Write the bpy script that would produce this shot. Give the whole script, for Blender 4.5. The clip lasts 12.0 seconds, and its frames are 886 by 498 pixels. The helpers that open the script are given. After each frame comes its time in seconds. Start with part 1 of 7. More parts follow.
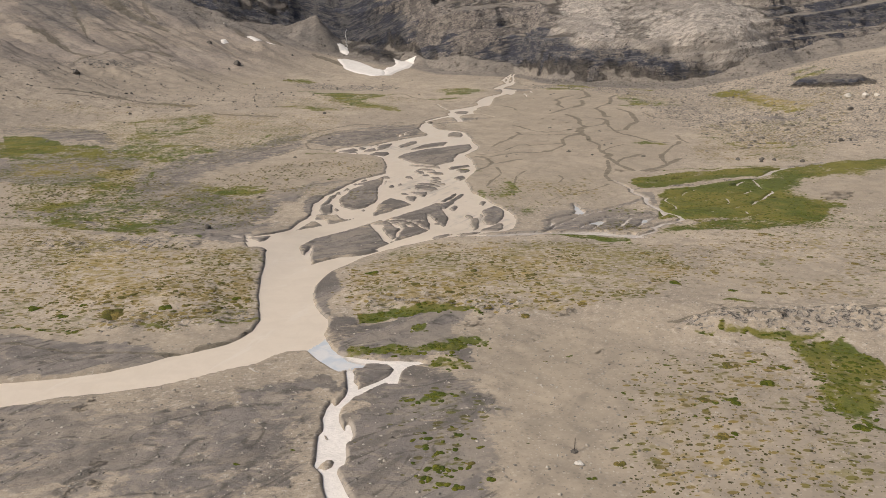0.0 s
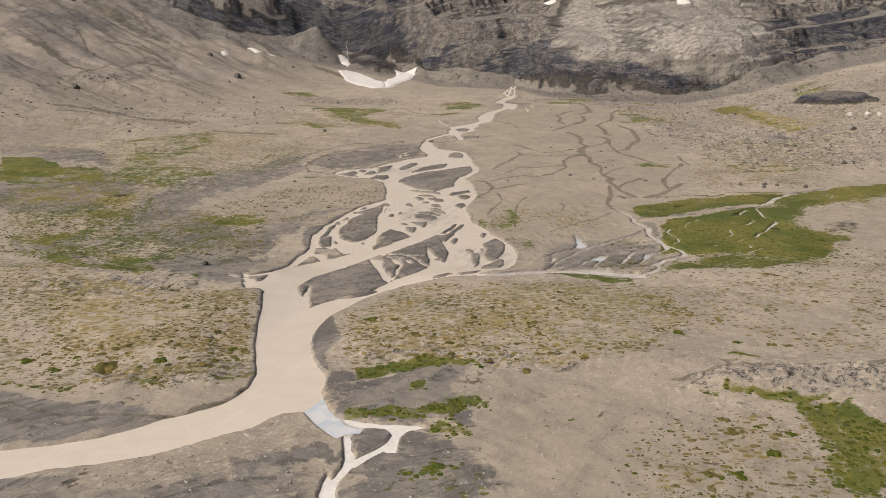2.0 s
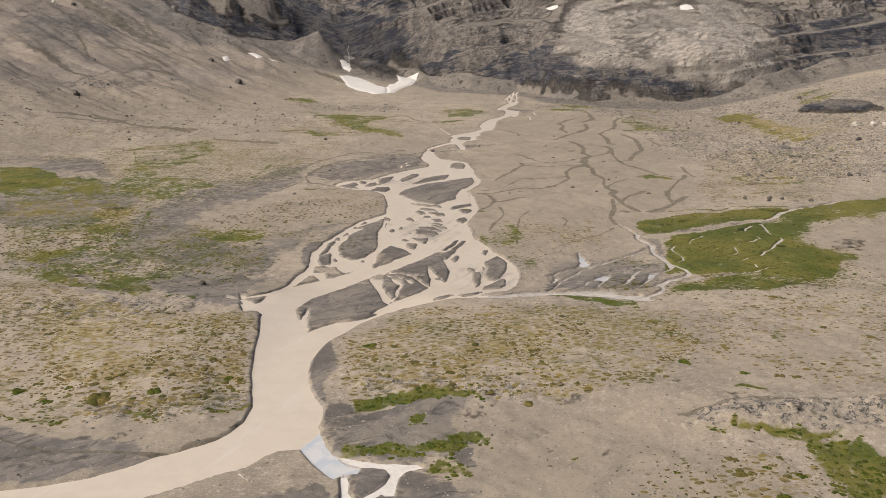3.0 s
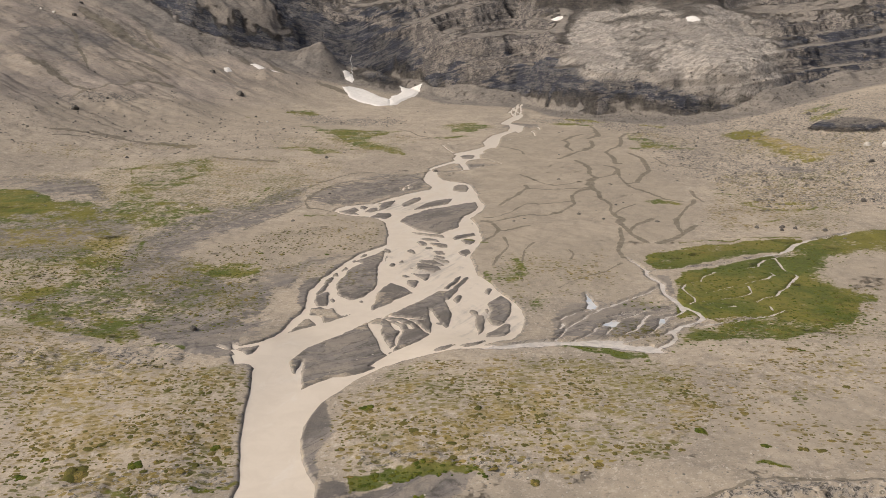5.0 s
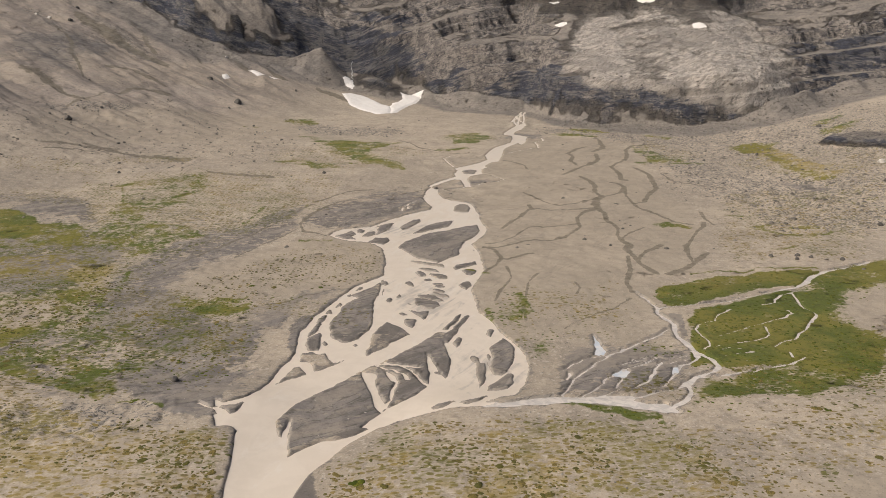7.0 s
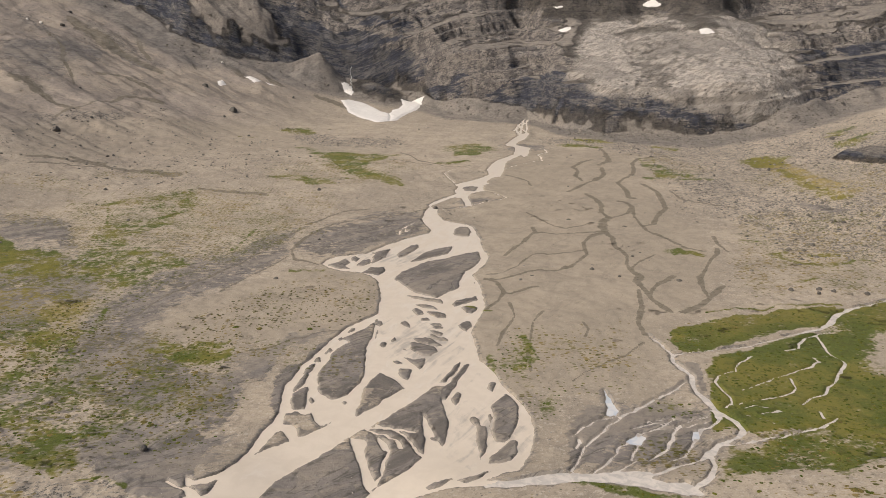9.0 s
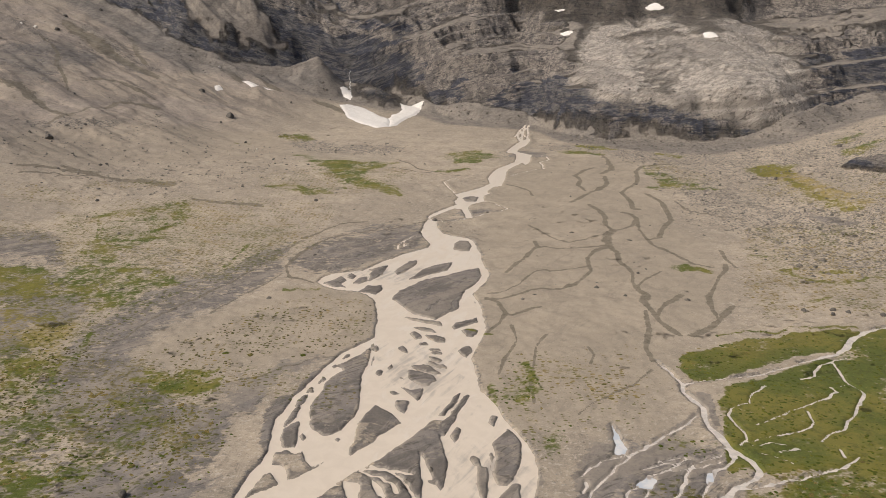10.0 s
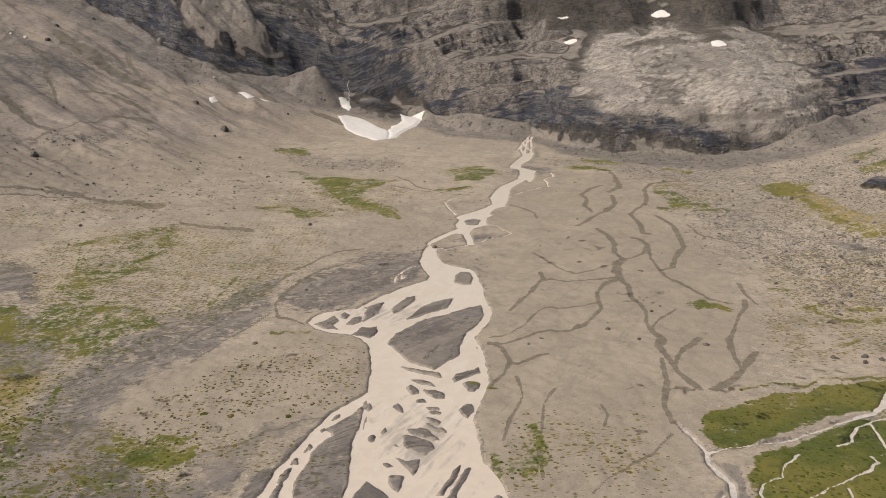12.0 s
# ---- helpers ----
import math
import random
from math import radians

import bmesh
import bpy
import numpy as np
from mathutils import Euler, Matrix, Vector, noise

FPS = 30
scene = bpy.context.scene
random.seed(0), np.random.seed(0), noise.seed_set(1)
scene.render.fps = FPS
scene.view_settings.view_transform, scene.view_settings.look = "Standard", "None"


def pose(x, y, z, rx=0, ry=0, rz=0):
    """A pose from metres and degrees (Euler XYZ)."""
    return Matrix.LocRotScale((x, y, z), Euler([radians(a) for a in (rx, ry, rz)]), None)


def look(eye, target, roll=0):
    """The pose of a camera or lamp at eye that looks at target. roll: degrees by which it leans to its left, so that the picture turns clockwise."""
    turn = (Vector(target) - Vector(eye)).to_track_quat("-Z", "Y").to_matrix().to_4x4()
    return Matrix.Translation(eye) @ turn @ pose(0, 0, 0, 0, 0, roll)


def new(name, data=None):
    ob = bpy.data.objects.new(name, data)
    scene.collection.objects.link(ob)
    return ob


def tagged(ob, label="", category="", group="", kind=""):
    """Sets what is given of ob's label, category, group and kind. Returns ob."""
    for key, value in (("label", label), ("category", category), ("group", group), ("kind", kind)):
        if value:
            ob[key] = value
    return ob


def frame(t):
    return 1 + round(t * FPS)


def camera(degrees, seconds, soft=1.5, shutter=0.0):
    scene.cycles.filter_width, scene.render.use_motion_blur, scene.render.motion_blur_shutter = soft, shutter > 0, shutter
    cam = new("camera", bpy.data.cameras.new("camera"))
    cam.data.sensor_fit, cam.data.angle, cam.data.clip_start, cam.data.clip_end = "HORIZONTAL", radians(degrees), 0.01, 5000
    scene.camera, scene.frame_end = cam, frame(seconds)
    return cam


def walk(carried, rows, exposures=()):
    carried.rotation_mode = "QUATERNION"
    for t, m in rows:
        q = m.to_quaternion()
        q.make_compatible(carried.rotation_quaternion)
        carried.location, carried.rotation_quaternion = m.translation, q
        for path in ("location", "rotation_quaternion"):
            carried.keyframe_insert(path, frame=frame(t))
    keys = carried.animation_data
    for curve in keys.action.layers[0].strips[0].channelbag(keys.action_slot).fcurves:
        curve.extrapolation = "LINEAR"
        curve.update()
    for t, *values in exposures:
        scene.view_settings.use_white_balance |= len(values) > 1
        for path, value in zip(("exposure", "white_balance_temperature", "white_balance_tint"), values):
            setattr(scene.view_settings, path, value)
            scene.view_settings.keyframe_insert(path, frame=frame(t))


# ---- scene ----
cam = camera(60.4, 12.0, soft=0.75)
METRES, EYE, TILT, LEAN, TURN = 100.0, 44.0, -13.3, 0.0, 0.0
ROWS = [
    (0.0, 0.0, 0.0, 0.0, -0.0, 0.0, 0.0),
    (0.5, -0.0002, 0.0004, 0.0204, 0.01, 0.05, 0.0),
    (1.0, 0.0002, 0.0042, 0.0416, 0.01, 0.15, -0.0),
    (1.5, 0.0011, 0.0118, 0.0639, 0.03, 0.23, -0.03),
    (2.0, 0.0019, 0.0227, 0.0873, 0.06, 0.27, -0.11),
    (2.5, 0.0028, 0.0367, 0.1113, 0.12, 0.33, -0.17),
    (3.0, 0.0037, 0.0534, 0.1358, 0.19, 0.37, -0.23),
    (5.0, 0.0065, 0.1378, 0.2388, 0.44, 0.6, -0.44),
    (5.5, 0.0074, 0.1634, 0.2653, 0.47, 0.62, -0.51),
    (6.0, 0.0085, 0.1914, 0.2925, 0.51, 0.59, -0.55),
    (6.5, 0.0098, 0.2237, 0.3205, 0.54, 0.55, -0.59),
    (7.0, 0.0115, 0.259, 0.349, 0.58, 0.51, -0.6),
    (9.0, 0.0181, 0.4267, 0.4714, 0.7, 0.36, -0.7),
    (9.5, 0.0193, 0.4752, 0.5029, 0.71, 0.34, -0.7),
    (10.0, 0.0205, 0.5235, 0.5355, 0.74, 0.37, -0.68),
    (10.5, 0.0218, 0.5716, 0.5677, 0.77, 0.39, -0.65),
    (11.0, 0.0235, 0.6183, 0.6005, 0.81, 0.4, -0.62),
    (11.5, 0.0233, 0.6668, 0.6324, 0.83, 0.45, -0.6),
    (12.0, 0.0253, 0.7138, 0.6645, 0.9, 0.45, -0.57),
]
walk(cam, [(t, pose(0, 0, EYE, TILT, LEAN, TURN) @ pose(METRES * x, METRES * y, METRES * z, 90 + pitch, roll, yaw)) for t, x, y, z, yaw, pitch, roll in ROWS],
     exposures=[(0.0, -0.05), (12.0, -0.07)])

# ---- daylight: thin high cloud, the sun behind it ----
world = bpy.data.worlds.new("sky")
scene.world = world
world.use_nodes = True
nt = world.node_tree
sky = nt.nodes.new("ShaderNodeTexSky")
sky.sky_type, sky.sun_disc = "NISHITA", False
sky.sun_elevation, sky.sun_rotation = radians(43), radians(-115)
sky.dust_density, sky.air_density = 4.0, 1.0
background = nt.nodes["Background"]
background.inputs["Strength"].default_value = 0.085
nt.links.new(sky.outputs["Color"], background.inputs["Color"])
sun = new("sun", bpy.data.lights.new("sun", "SUN"))
sun.data.energy, sun.data.angle, sun.data.color = 3.1, radians(4), (1.0, 0.93, 0.85)
sun.matrix_world = look((-320, -150, 330), (0, 0, 0))
# ---- materials ----
class Nodes:
    """Short ways to write a node material."""

    def __init__(self, name):
        self.mat = bpy.data.materials.new(name)
        self.mat.use_nodes = True
        self.tree = self.mat.node_tree
        self.bsdf = self.tree.nodes["Principled BSDF"]

    def node(self, kind, **values):
        n = self.tree.nodes.new(kind)
        for key, value in values.items():
            self.put(n.inputs[key.replace("_", " ")], value)
        return n

    def put(self, socket, value):
        if isinstance(value, bpy.types.NodeSocket):
            self.tree.links.new(value, socket)
        else:
            socket.default_value = value

    def where(self):
        return self.node("ShaderNodeNewGeometry").outputs["Position"]

    def noise(self, scale, detail=4.0, rough=0.6, at=None, warp=0.0):
        n = self.node("ShaderNodeTexNoise", Scale=scale, Detail=detail, Roughness=rough, Distortion=warp)
        self.put(n.inputs["Vector"], at if at is not None else self.where())
        return n.outputs["Fac"]

    def scaled(self, sx, sy, sz, turn=0.0):
        m = self.node("ShaderNodeMapping")
        self.put(m.inputs["Vector"], self.where())
        m.inputs["Scale"].default_value = (sx, sy, sz)
        m.inputs["Rotation"].default_value = (0, 0, radians(turn))
        return m.outputs["Vector"]

    def along(self, turn, length, width):
        """Coordinates drawn out along a direction on the ground."""
        m = self.node("ShaderNodeMapping")
        m.vector_type = "TEXTURE"
        self.put(m.inputs["Vector"], self.where())
        m.inputs["Scale"].default_value = (length, width, width)
        m.inputs["Rotation"].default_value = (0, 0, radians(turn))
        return m.outputs["Vector"]

    def tilted(self, sx, sy, sz, dip):
        m = self.node("ShaderNodeMapping")
        m.vector_type = "TEXTURE"
        self.put(m.inputs["Vector"], self.where())
        m.inputs["Scale"].default_value = (1 / sx, 1 / sy, 1 / sz)
        m.inputs["Rotation"].default_value = (0, radians(-dip), 0)
        return m.outputs["Vector"]

    def spots(self, size, most, share, at=None, ragged=0.0):
        """Separate round spots, one to a cell of that size at most, of up to that radius in cells; share says how many cells hold one.
        Gives the spots and a random number for each."""
        v = self.node("ShaderNodeTexVoronoi", Scale=1.0 / size)
        v.voronoi_dimensions = "2D"
        self.put(v.inputs["Vector"], at if at is not None else self.where())
        c = self.node("ShaderNodeSeparateColor")
        self.put(c.inputs[0], v.outputs["Color"])
        radius = self.do("MULTIPLY", self.do("ADD", self.do("SUBTRACT", c.outputs[0], 1.0), share), most)
        edge = self.do("SUBTRACT", self.do("MINIMUM", radius, 0.75 * most), v.outputs["Distance"])
        edge = self.do("ADD", edge, ragged) if ragged else edge
        return self.band(edge, -0.02, 0.05), c.outputs[1]

    def bedded(self, along, thick, deep):
        """Coordinates that follow the folded beds of the rock."""
        a = self.node("ShaderNodeAttribute")
        a.attribute_name = "bed"
        m = self.node("ShaderNodeMapping")
        self.put(m.inputs["Vector"], a.outputs["Vector"])
        m.inputs["Scale"].default_value = (1 / along, 1 / thick, 1 / deep)
        return m.outputs["Vector"]

    def do(self, op, a, b=0.0, clamp=False):
        m = self.node("ShaderNodeMath")
        m.operation, m.use_clamp = op, clamp
        self.put(m.inputs[0], a)
        self.put(m.inputs[1], b)
        return m.outputs[0]

    def band(self, v, lo, hi, a=0.0, b=1.0):
        m = self.node("ShaderNodeMapRange")
        m.interpolation_type = "SMOOTHSTEP"
        for s, value in zip(m.inputs, (v, lo, hi, a, b)):
            self.put(s, value)
        return m.outputs[0]

    def mix(self, f, a, b, how="MIX"):
        m = self.node("ShaderNodeMix")
        m.data_type, m.blend_type = "RGBA", how
        for s, value in ((m.inputs[0], f), (m.inputs[6], a), (m.inputs[7], b)):
            self.put(s, (*value, 1) if isinstance(value, tuple) else value)
        return m.outputs[2]

    def attribute(self, name):
        a = self.node("ShaderNodeAttribute")
        a.attribute_name = name
        s = self.node("ShaderNodeSeparateColor")
        self.put(s.inputs[0], a.outputs["Color"])
        return s.outputs[0], s.outputs[1], s.outputs[2]

    def bump(self, height, distance, strength=1.0, under=None):
        b = self.node("ShaderNodeBump", Strength=strength, Distance=distance)
        self.put(b.inputs["Height"], height)
        if under is not None:
            self.put(b.inputs["Normal"], under)
        return b.outputs["Normal"]

    def done(self, colour, roughness=0.9, normal=None, specular=0.3):
        self.put(self.bsdf.inputs["Base Color"], (*colour, 1) if isinstance(colour, tuple) else colour)
        self.put(self.bsdf.inputs["Roughness"], roughness)
        self.put(self.bsdf.inputs["Specular IOR Level"], specular)
        if normal is not None:
            self.put(self.bsdf.inputs["Normal"], normal)
        return self.mat


def land_material():
    """Gravel, silt, turf and bare rock in one sheet; the land's cover says which lies where."""
    n = Nodes("valley_land")
    grass, moor, damp = n.attribute("cover")
    rock, pale, trace = n.attribute("stone")
    stony, scree, upland = n.attribute("loose")
    sand, straw, film = n.attribute("bare")
    weather_shade, steep, tread = n.attribute("wall")

    def more(a, amount, base=0.0):
        return n.do("ADD", n.do("MULTIPLY", a, amount), base)

    # stones and plants lie in trains along the valley
    train, drawn = n.along(20, 1.3, 1.0), n.along(15, 1.25, 1.0)
    fine, mid, big, vast = n.noise(2.4, 4, 0.7, train), n.noise(0.46, 6, 0.72, train), n.noise(0.09, 8, 0.74, drawn), n.noise(0.018, 7, 0.68)
    grit = n.noise(4.5, 2, 0.6, train)
    both = n.do("ADD", more(mid, 0.5), more(big, 0.5))
    blob, dots = n.noise(0.62, 2, 0.5, drawn), n.noise(1.2, 2, 0.5, train)
    # scree runs out down the slope in stripes of coarse and fine debris
    gully = n.noise(0.045, 6, 0.66, n.along(-27, 4.5, 1.0), 0.7)
    run_out = n.mix(n.band(vast, 0.44, 0.56), (0.37, 0.305, 0.24), (0.275, 0.23, 0.198))
    run_out = n.mix(n.band(gully, 0.5, 0.58, 0, 0.75), run_out, (0.17, 0.145, 0.128))
    run_out = n.mix(n.band(gully, 0.40, 0.45, 0.5, 0), run_out, (0.42, 0.355, 0.285))
    run_out = n.mix(n.band(mid, 0.52, 0.62, 0, 0.5), run_out, (0.15, 0.13, 0.115))
    run_out = n.mix(n.band(fine, 0.57, 0.66, 0, 0.5), run_out, (0.47, 0.40, 0.325))
    # gravel and sand
    gravel = n.mix(n.band(vast, 0.42, 0.58), (0.36, 0.3, 0.228), (0.45, 0.372, 0.28))
    gravel = n.mix(n.band(big, 0.47, 0.58, 0, 0.5), gravel, (0.29, 0.245, 0.193))
    gravel = n.mix(n.band(mid, 0.51, 0.6, 0, 0.4), gravel, (0.235, 0.2, 0.158))
    gravel = n.mix(n.band(fine, 0.56, 0.68, 0, 0.3), gravel, (0.18, 0.152, 0.12))
    gravel = n.mix(n.band(grit, 0.58, 0.68, 0, 0.4), gravel, (0.54, 0.47, 0.38))
    gravel = n.mix(n.band(n.noise(1.1, 3, 0.6, train), 0.58, 0.63, 0, 0.6), gravel, (0.54, 0.465, 0.38))
    gravel = n.mix(n.do("MULTIPLY", scree, 0.8), gravel, run_out)
    # smooth outwash sand with few stones
    wash = n.mix(n.band(big, 0.43, 0.6), n.mix(n.band(vast, 0.42, 0.58), (0.36, 0.3, 0.226), (0.395, 0.328, 0.248)), (0.33, 0.276, 0.21))
    wash = n.mix(n.band(n.noise(0.2, 4, 0.6, n.along(60, 3.0, 1.0), 0.8), 0.55, 0.62, 0, 0.5), wash, (0.27, 0.228, 0.178))
    wash = n.mix(n.band(fine, 0.6, 0.72, 0, 0.2), wash, (0.22, 0.186, 0.146))
    gravel = n.mix(n.do("MULTIPLY", sand, 0.9), gravel, wash)
    # pebbles, each with a tone of its own
    pebble, tone = n.spots(0.62, 0.5, 0.8)
    gravel = n.mix(n.do("MULTIPLY", pebble, 0.34), gravel, n.mix(n.band(tone, 0.35, 0.75), (0.16, 0.137, 0.108), (0.52, 0.45, 0.36)))
    # scattered stones and small plants, each by itself
    place = n.node("ShaderNodeSeparateXYZ")
    n.put(place.inputs[0], n.where())
    far = n.band(place.outputs[1], 230.0, 420.0)
    crowd = n.band(big, 0.4, 0.6, 0.0, 1.0)
    few = n.do("MULTIPLY", n.do("ADD", more(crowd, 0.34), more(stony, 0.3, 0.08)), more(sand, -0.58, 1.0))
    small, kind = n.spots(1.7, 0.42, few, n.along(0, 1.35, 1.0))
    gravel = n.mix(n.do("MULTIPLY", small, 0.8), gravel, n.mix(kind, (0.075, 0.066, 0.045), (0.2, 0.165, 0.115)))
    wide, kind = n.spots(4.6, 0.4, n.do("MULTIPLY", few, 1.1), n.along(0, 1.5, 1.0))
    gravel = n.mix(n.do("MULTIPLY", n.do("MULTIPLY", wide, far), 0.75), gravel, n.mix(kind, (0.08, 0.07, 0.055), (0.19, 0.16, 0.12)))
    lit, kind = n.spots(1.2, 0.3, n.do("MULTIPLY", n.do("ADD", more(stony, 0.3), 0.14), more(sand, -0.7, 1.0)))
    gravel = n.mix(n.do("MULTIPLY", lit, 0.6), gravel, (0.56, 0.5, 0.42))
    # loose blocks
    blocks = n.band(n.do("ADD", n.do("ADD", more(dots, 0.6), more(blob, 0.4)), more(stony, 0.18, -0.16)), 0.51, 0.55)
    gravel = n.mix(n.do("MULTIPLY", blocks, stony), gravel, n.mix(n.band(fine, 0.45, 0.56), (0.085, 0.077, 0.066), (0.33, 0.288, 0.24)))
    # damp grey silt, drawn out in long curved bands
    streak = n.noise(0.075, 8, 0.66, n.scaled(1.0, 1.5, 1, 30), 2.6)
    swirl = n.noise(0.06, 3, 0.55, n.along(46, 3.4, 1.0), 1.3)
    wet = n.band(n.do("ADD", n.do("ADD", more(streak, 0.7), more(swirl, 0.35)), n.do("ADD", more(damp, 0.5), n.do("ADD", more(mid, 0.45), more(dots, 0.15)))), 1.05, 1.17)
    wet = n.do("MULTIPLY", wet, n.band(damp, 0.04, 0.3))
    silt = n.mix(n.band(big, 0.42, 0.6), (0.235, 0.207, 0.184), (0.158, 0.142, 0.131))
    silt = n.mix(n.band(streak, 0.53, 0.6, 0, 0.8), silt, (0.31, 0.265, 0.212))
    flute = n.noise(0.2, 5, 0.6, n.along(44, 6.0, 1.0), 0.7)
    silt = n.mix(n.band(swirl, 0.53, 0.58, 0, 0.6), silt, (0.285, 0.243, 0.195))
    silt = n.mix(n.band(flute, 0.53, 0.62, 0, 0.35), silt, (0.25, 0.215, 0.183))
    silt = n.mix(n.band(flute, 0.39, 0.45, 0.4, 0), silt, (0.1, 0.09, 0.083))
    silt = n.mix(n.band(swirl, 0.40, 0.45, 0.7, 0), silt, (0.105, 0.094, 0.085))
    silt = n.mix(n.band(mid, 0.53, 0.62, 0, 0.25), silt, (0.105, 0.094, 0.085))
    silt = n.mix(n.band(fine, 0.58, 0.68, 0, 0.25), silt, (0.34, 0.295, 0.24))
    silt = n.mix(n.band(dots, 0.62, 0.68, 0, 0.35), silt, (0.082, 0.074, 0.06))
    threads = n.noise(0.42, 5, 0.62, n.along(62, 5.0, 1.0), 0.6)
    silt = n.mix(n.band(n.do("ADD", more(film, 0.3), threads), 0.64, 0.8, 0, 0.5), silt, (0.46, 0.4, 0.33))
    colour = n.mix(n.do("MULTIPLY", wet, 0.9), gravel, silt)
    # the flood's last lines, marked by coarser grains
    tide = n.do("ADD", n.band(n.do("ABSOLUTE", n.do("SUBTRACT", swirl, 0.46)), 0.003, 0.014, 1, 0), n.band(n.do("ABSOLUTE", n.do("SUBTRACT", swirl, 0.54)), 0.002, 0.011, 1, 0))
    tide = n.do("MULTIPLY", n.do("MULTIPLY", tide, n.band(damp, 0.25, 0.6)), n.band(mid, 0.42, 0.55))
    colour = n.mix(n.do("MULTIPLY", tide, 0.65), colour, (0.085, 0.075, 0.06))
    # dried-up channels: dark cobbles and moss
    line = n.band(n.do("ADD", n.do("ADD", more(big, 0.4), n.do("ADD", more(dots, 0.3), more(mid, 0.5))), more(trace, 0.55)), 0.84, 0.98)
    line = n.do("MULTIPLY", line, n.band(trace, 0.02, 0.3))
    colour = n.mix(n.do("MULTIPLY", line, n.band(n.do("ADD", more(mid, 0.5), more(dots, 0.5)), 0.4, 0.56, 0.5, 0.92)), colour, n.mix(n.band(dots, 0.4, 0.6), (0.105, 0.091, 0.064), (0.205, 0.173, 0.129)))
    # thin heath between stones
    tones = n.noise(0.045, 6, 0.68)
    rows = n.noise(0.75, 2, 0.5, n.along(4, 2.4, 1.0))
    clump = n.do("ADD", more(rows, 0.35), n.do("ADD", more(dots, 0.35), more(big, 0.3)))
    veil = n.band(n.do("ADD", clump, more(moor, 0.22, -0.24)), 0.47, 0.56, 0, 0.62)
    share = n.do("MULTIPLY", moor, n.band(n.do("ADD", more(big, 0.6), more(blob, 0.4)), 0.38, 0.56, 0.5, 1.1))
    single, kind = n.spots(1.15, 0.52, share, n.along(3, 1.8, 0.95), more(fine, 0.12, -0.06))
    tuft = n.do("MAXIMUM", veil, single)
    heath = n.mix(n.band(tones, 0.44, 0.55), (0.15, 0.142, 0.024), (0.30, 0.212, 0.046))
    heath = n.mix(n.band(dots, 0.54, 0.62, 0, 0.5), heath, (0.11, 0.098, 0.028))
    heath = n.mix(n.do("MULTIPLY", single, n.band(kind, 0.2, 0.8, 0.35, 0.9)), heath, n.mix(n.band(tones, 0.46, 0.54), (0.095, 0.092, 0.02), (0.14, 0.105, 0.035)))
    heath = n.mix(n.do("MULTIPLY", damp, 0.75), heath, n.mix(n.band(dots, 0.45, 0.58), (0.125, 0.12, 0.03), (0.065, 0.066, 0.018)))
    heath = n.mix(n.do("MULTIPLY", straw, 0.6), heath, (0.35, 0.262, 0.068))
    dry_grass = n.band(n.do("ADD", n.do("ADD", more(big, 0.7), more(blob, 0.3)), more(straw, 0.4, -0.34)), 0.43, 0.6)
    colour = n.mix(n.do("MULTIPLY", dry_grass, 0.75), colour, n.mix(n.band(mid, 0.45, 0.6), (0.32, 0.24, 0.075), (0.19, 0.155, 0.045)))
    colour = n.mix(n.do("MULTIPLY", tuft, 0.88), colour, heath)
    # turf
    patchy = n.do("ADD", n.do("ADD", more(big, 0.55), n.do("ADD", more(blob, 0.25), more(dots, 0.2))), more(grass, 0.4, -0.33))
    turf = n.band(patchy, 0.42, 0.54)
    sward = n.mix(n.band(tones, 0.42, 0.58), (0.08, 0.102, 0.013), (0.165, 0.15, 0.026))
    sward = n.mix(n.band(upland, 0.0, 0.5, 0, 0.5), sward, (0.24, 0.22, 0.03))
    sward = n.mix(n.band(mid, 0.5, 0.62, 0, 0.45), sward, (0.05, 0.058, 0.012))
    sward = n.mix(n.do("MULTIPLY", straw, 0.7), sward, (0.2, 0.165, 0.045))
    sward = n.mix(n.band(fine, 0.55, 0.66, 0, 0.4), sward, (0.25, 0.225, 0.06))
    colour = n.mix(n.do("MULTIPLY", turf, 0.94), colour, sward)
    # bedrock: folded beds of dark and weathered brown rock, joints, debris on ledges coloured as lit
    layers = n.noise(1.0, 9, 0.7, n.bedded(17, 5.0, 17), 0.3)
    beds = n.noise(1.0, 6, 0.72, n.bedded(8, 1.25, 8), 0.35)
    cracks = n.noise(0.11, 9, 0.74, n.scaled(1.0, 1.0, 1.1))
    joints = n.noise(0.22, 4, 0.7, n.scaled(1.0, 1.0, 0.35))
    masses = n.noise(0.02, 7, 0.66, n.scaled(0.6, 0.6, 1.8))
    # dark grey beds; the blue of distant haze is put into their colour
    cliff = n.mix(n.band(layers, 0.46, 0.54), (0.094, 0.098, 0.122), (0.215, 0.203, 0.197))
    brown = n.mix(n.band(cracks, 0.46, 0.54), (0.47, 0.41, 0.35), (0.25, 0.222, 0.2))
    # weathered brown higher up; low and left walls keep a darker, painted-in shade
    cliff = n.mix(n.band(n.do("ADD", n.do("ADD", weather_shade, more(masses, 1.6, -0.8)), more(layers, 2.0, -1.0)), 0.38, 0.56, 0, 0.85), cliff, brown)
    cliff = n.mix(n.band(beds, 0.55, 0.59, 0, 0.7), cliff, (0.05, 0.05, 0.057))
    cliff = n.mix(n.band(beds, 0.39, 0.43, 0.6, 0), cliff, (0.36, 0.318, 0.272))
    cliff = n.mix(n.band(joints, 0.59, 0.63, 0, 0.6), cliff, (0.045, 0.045, 0.052))
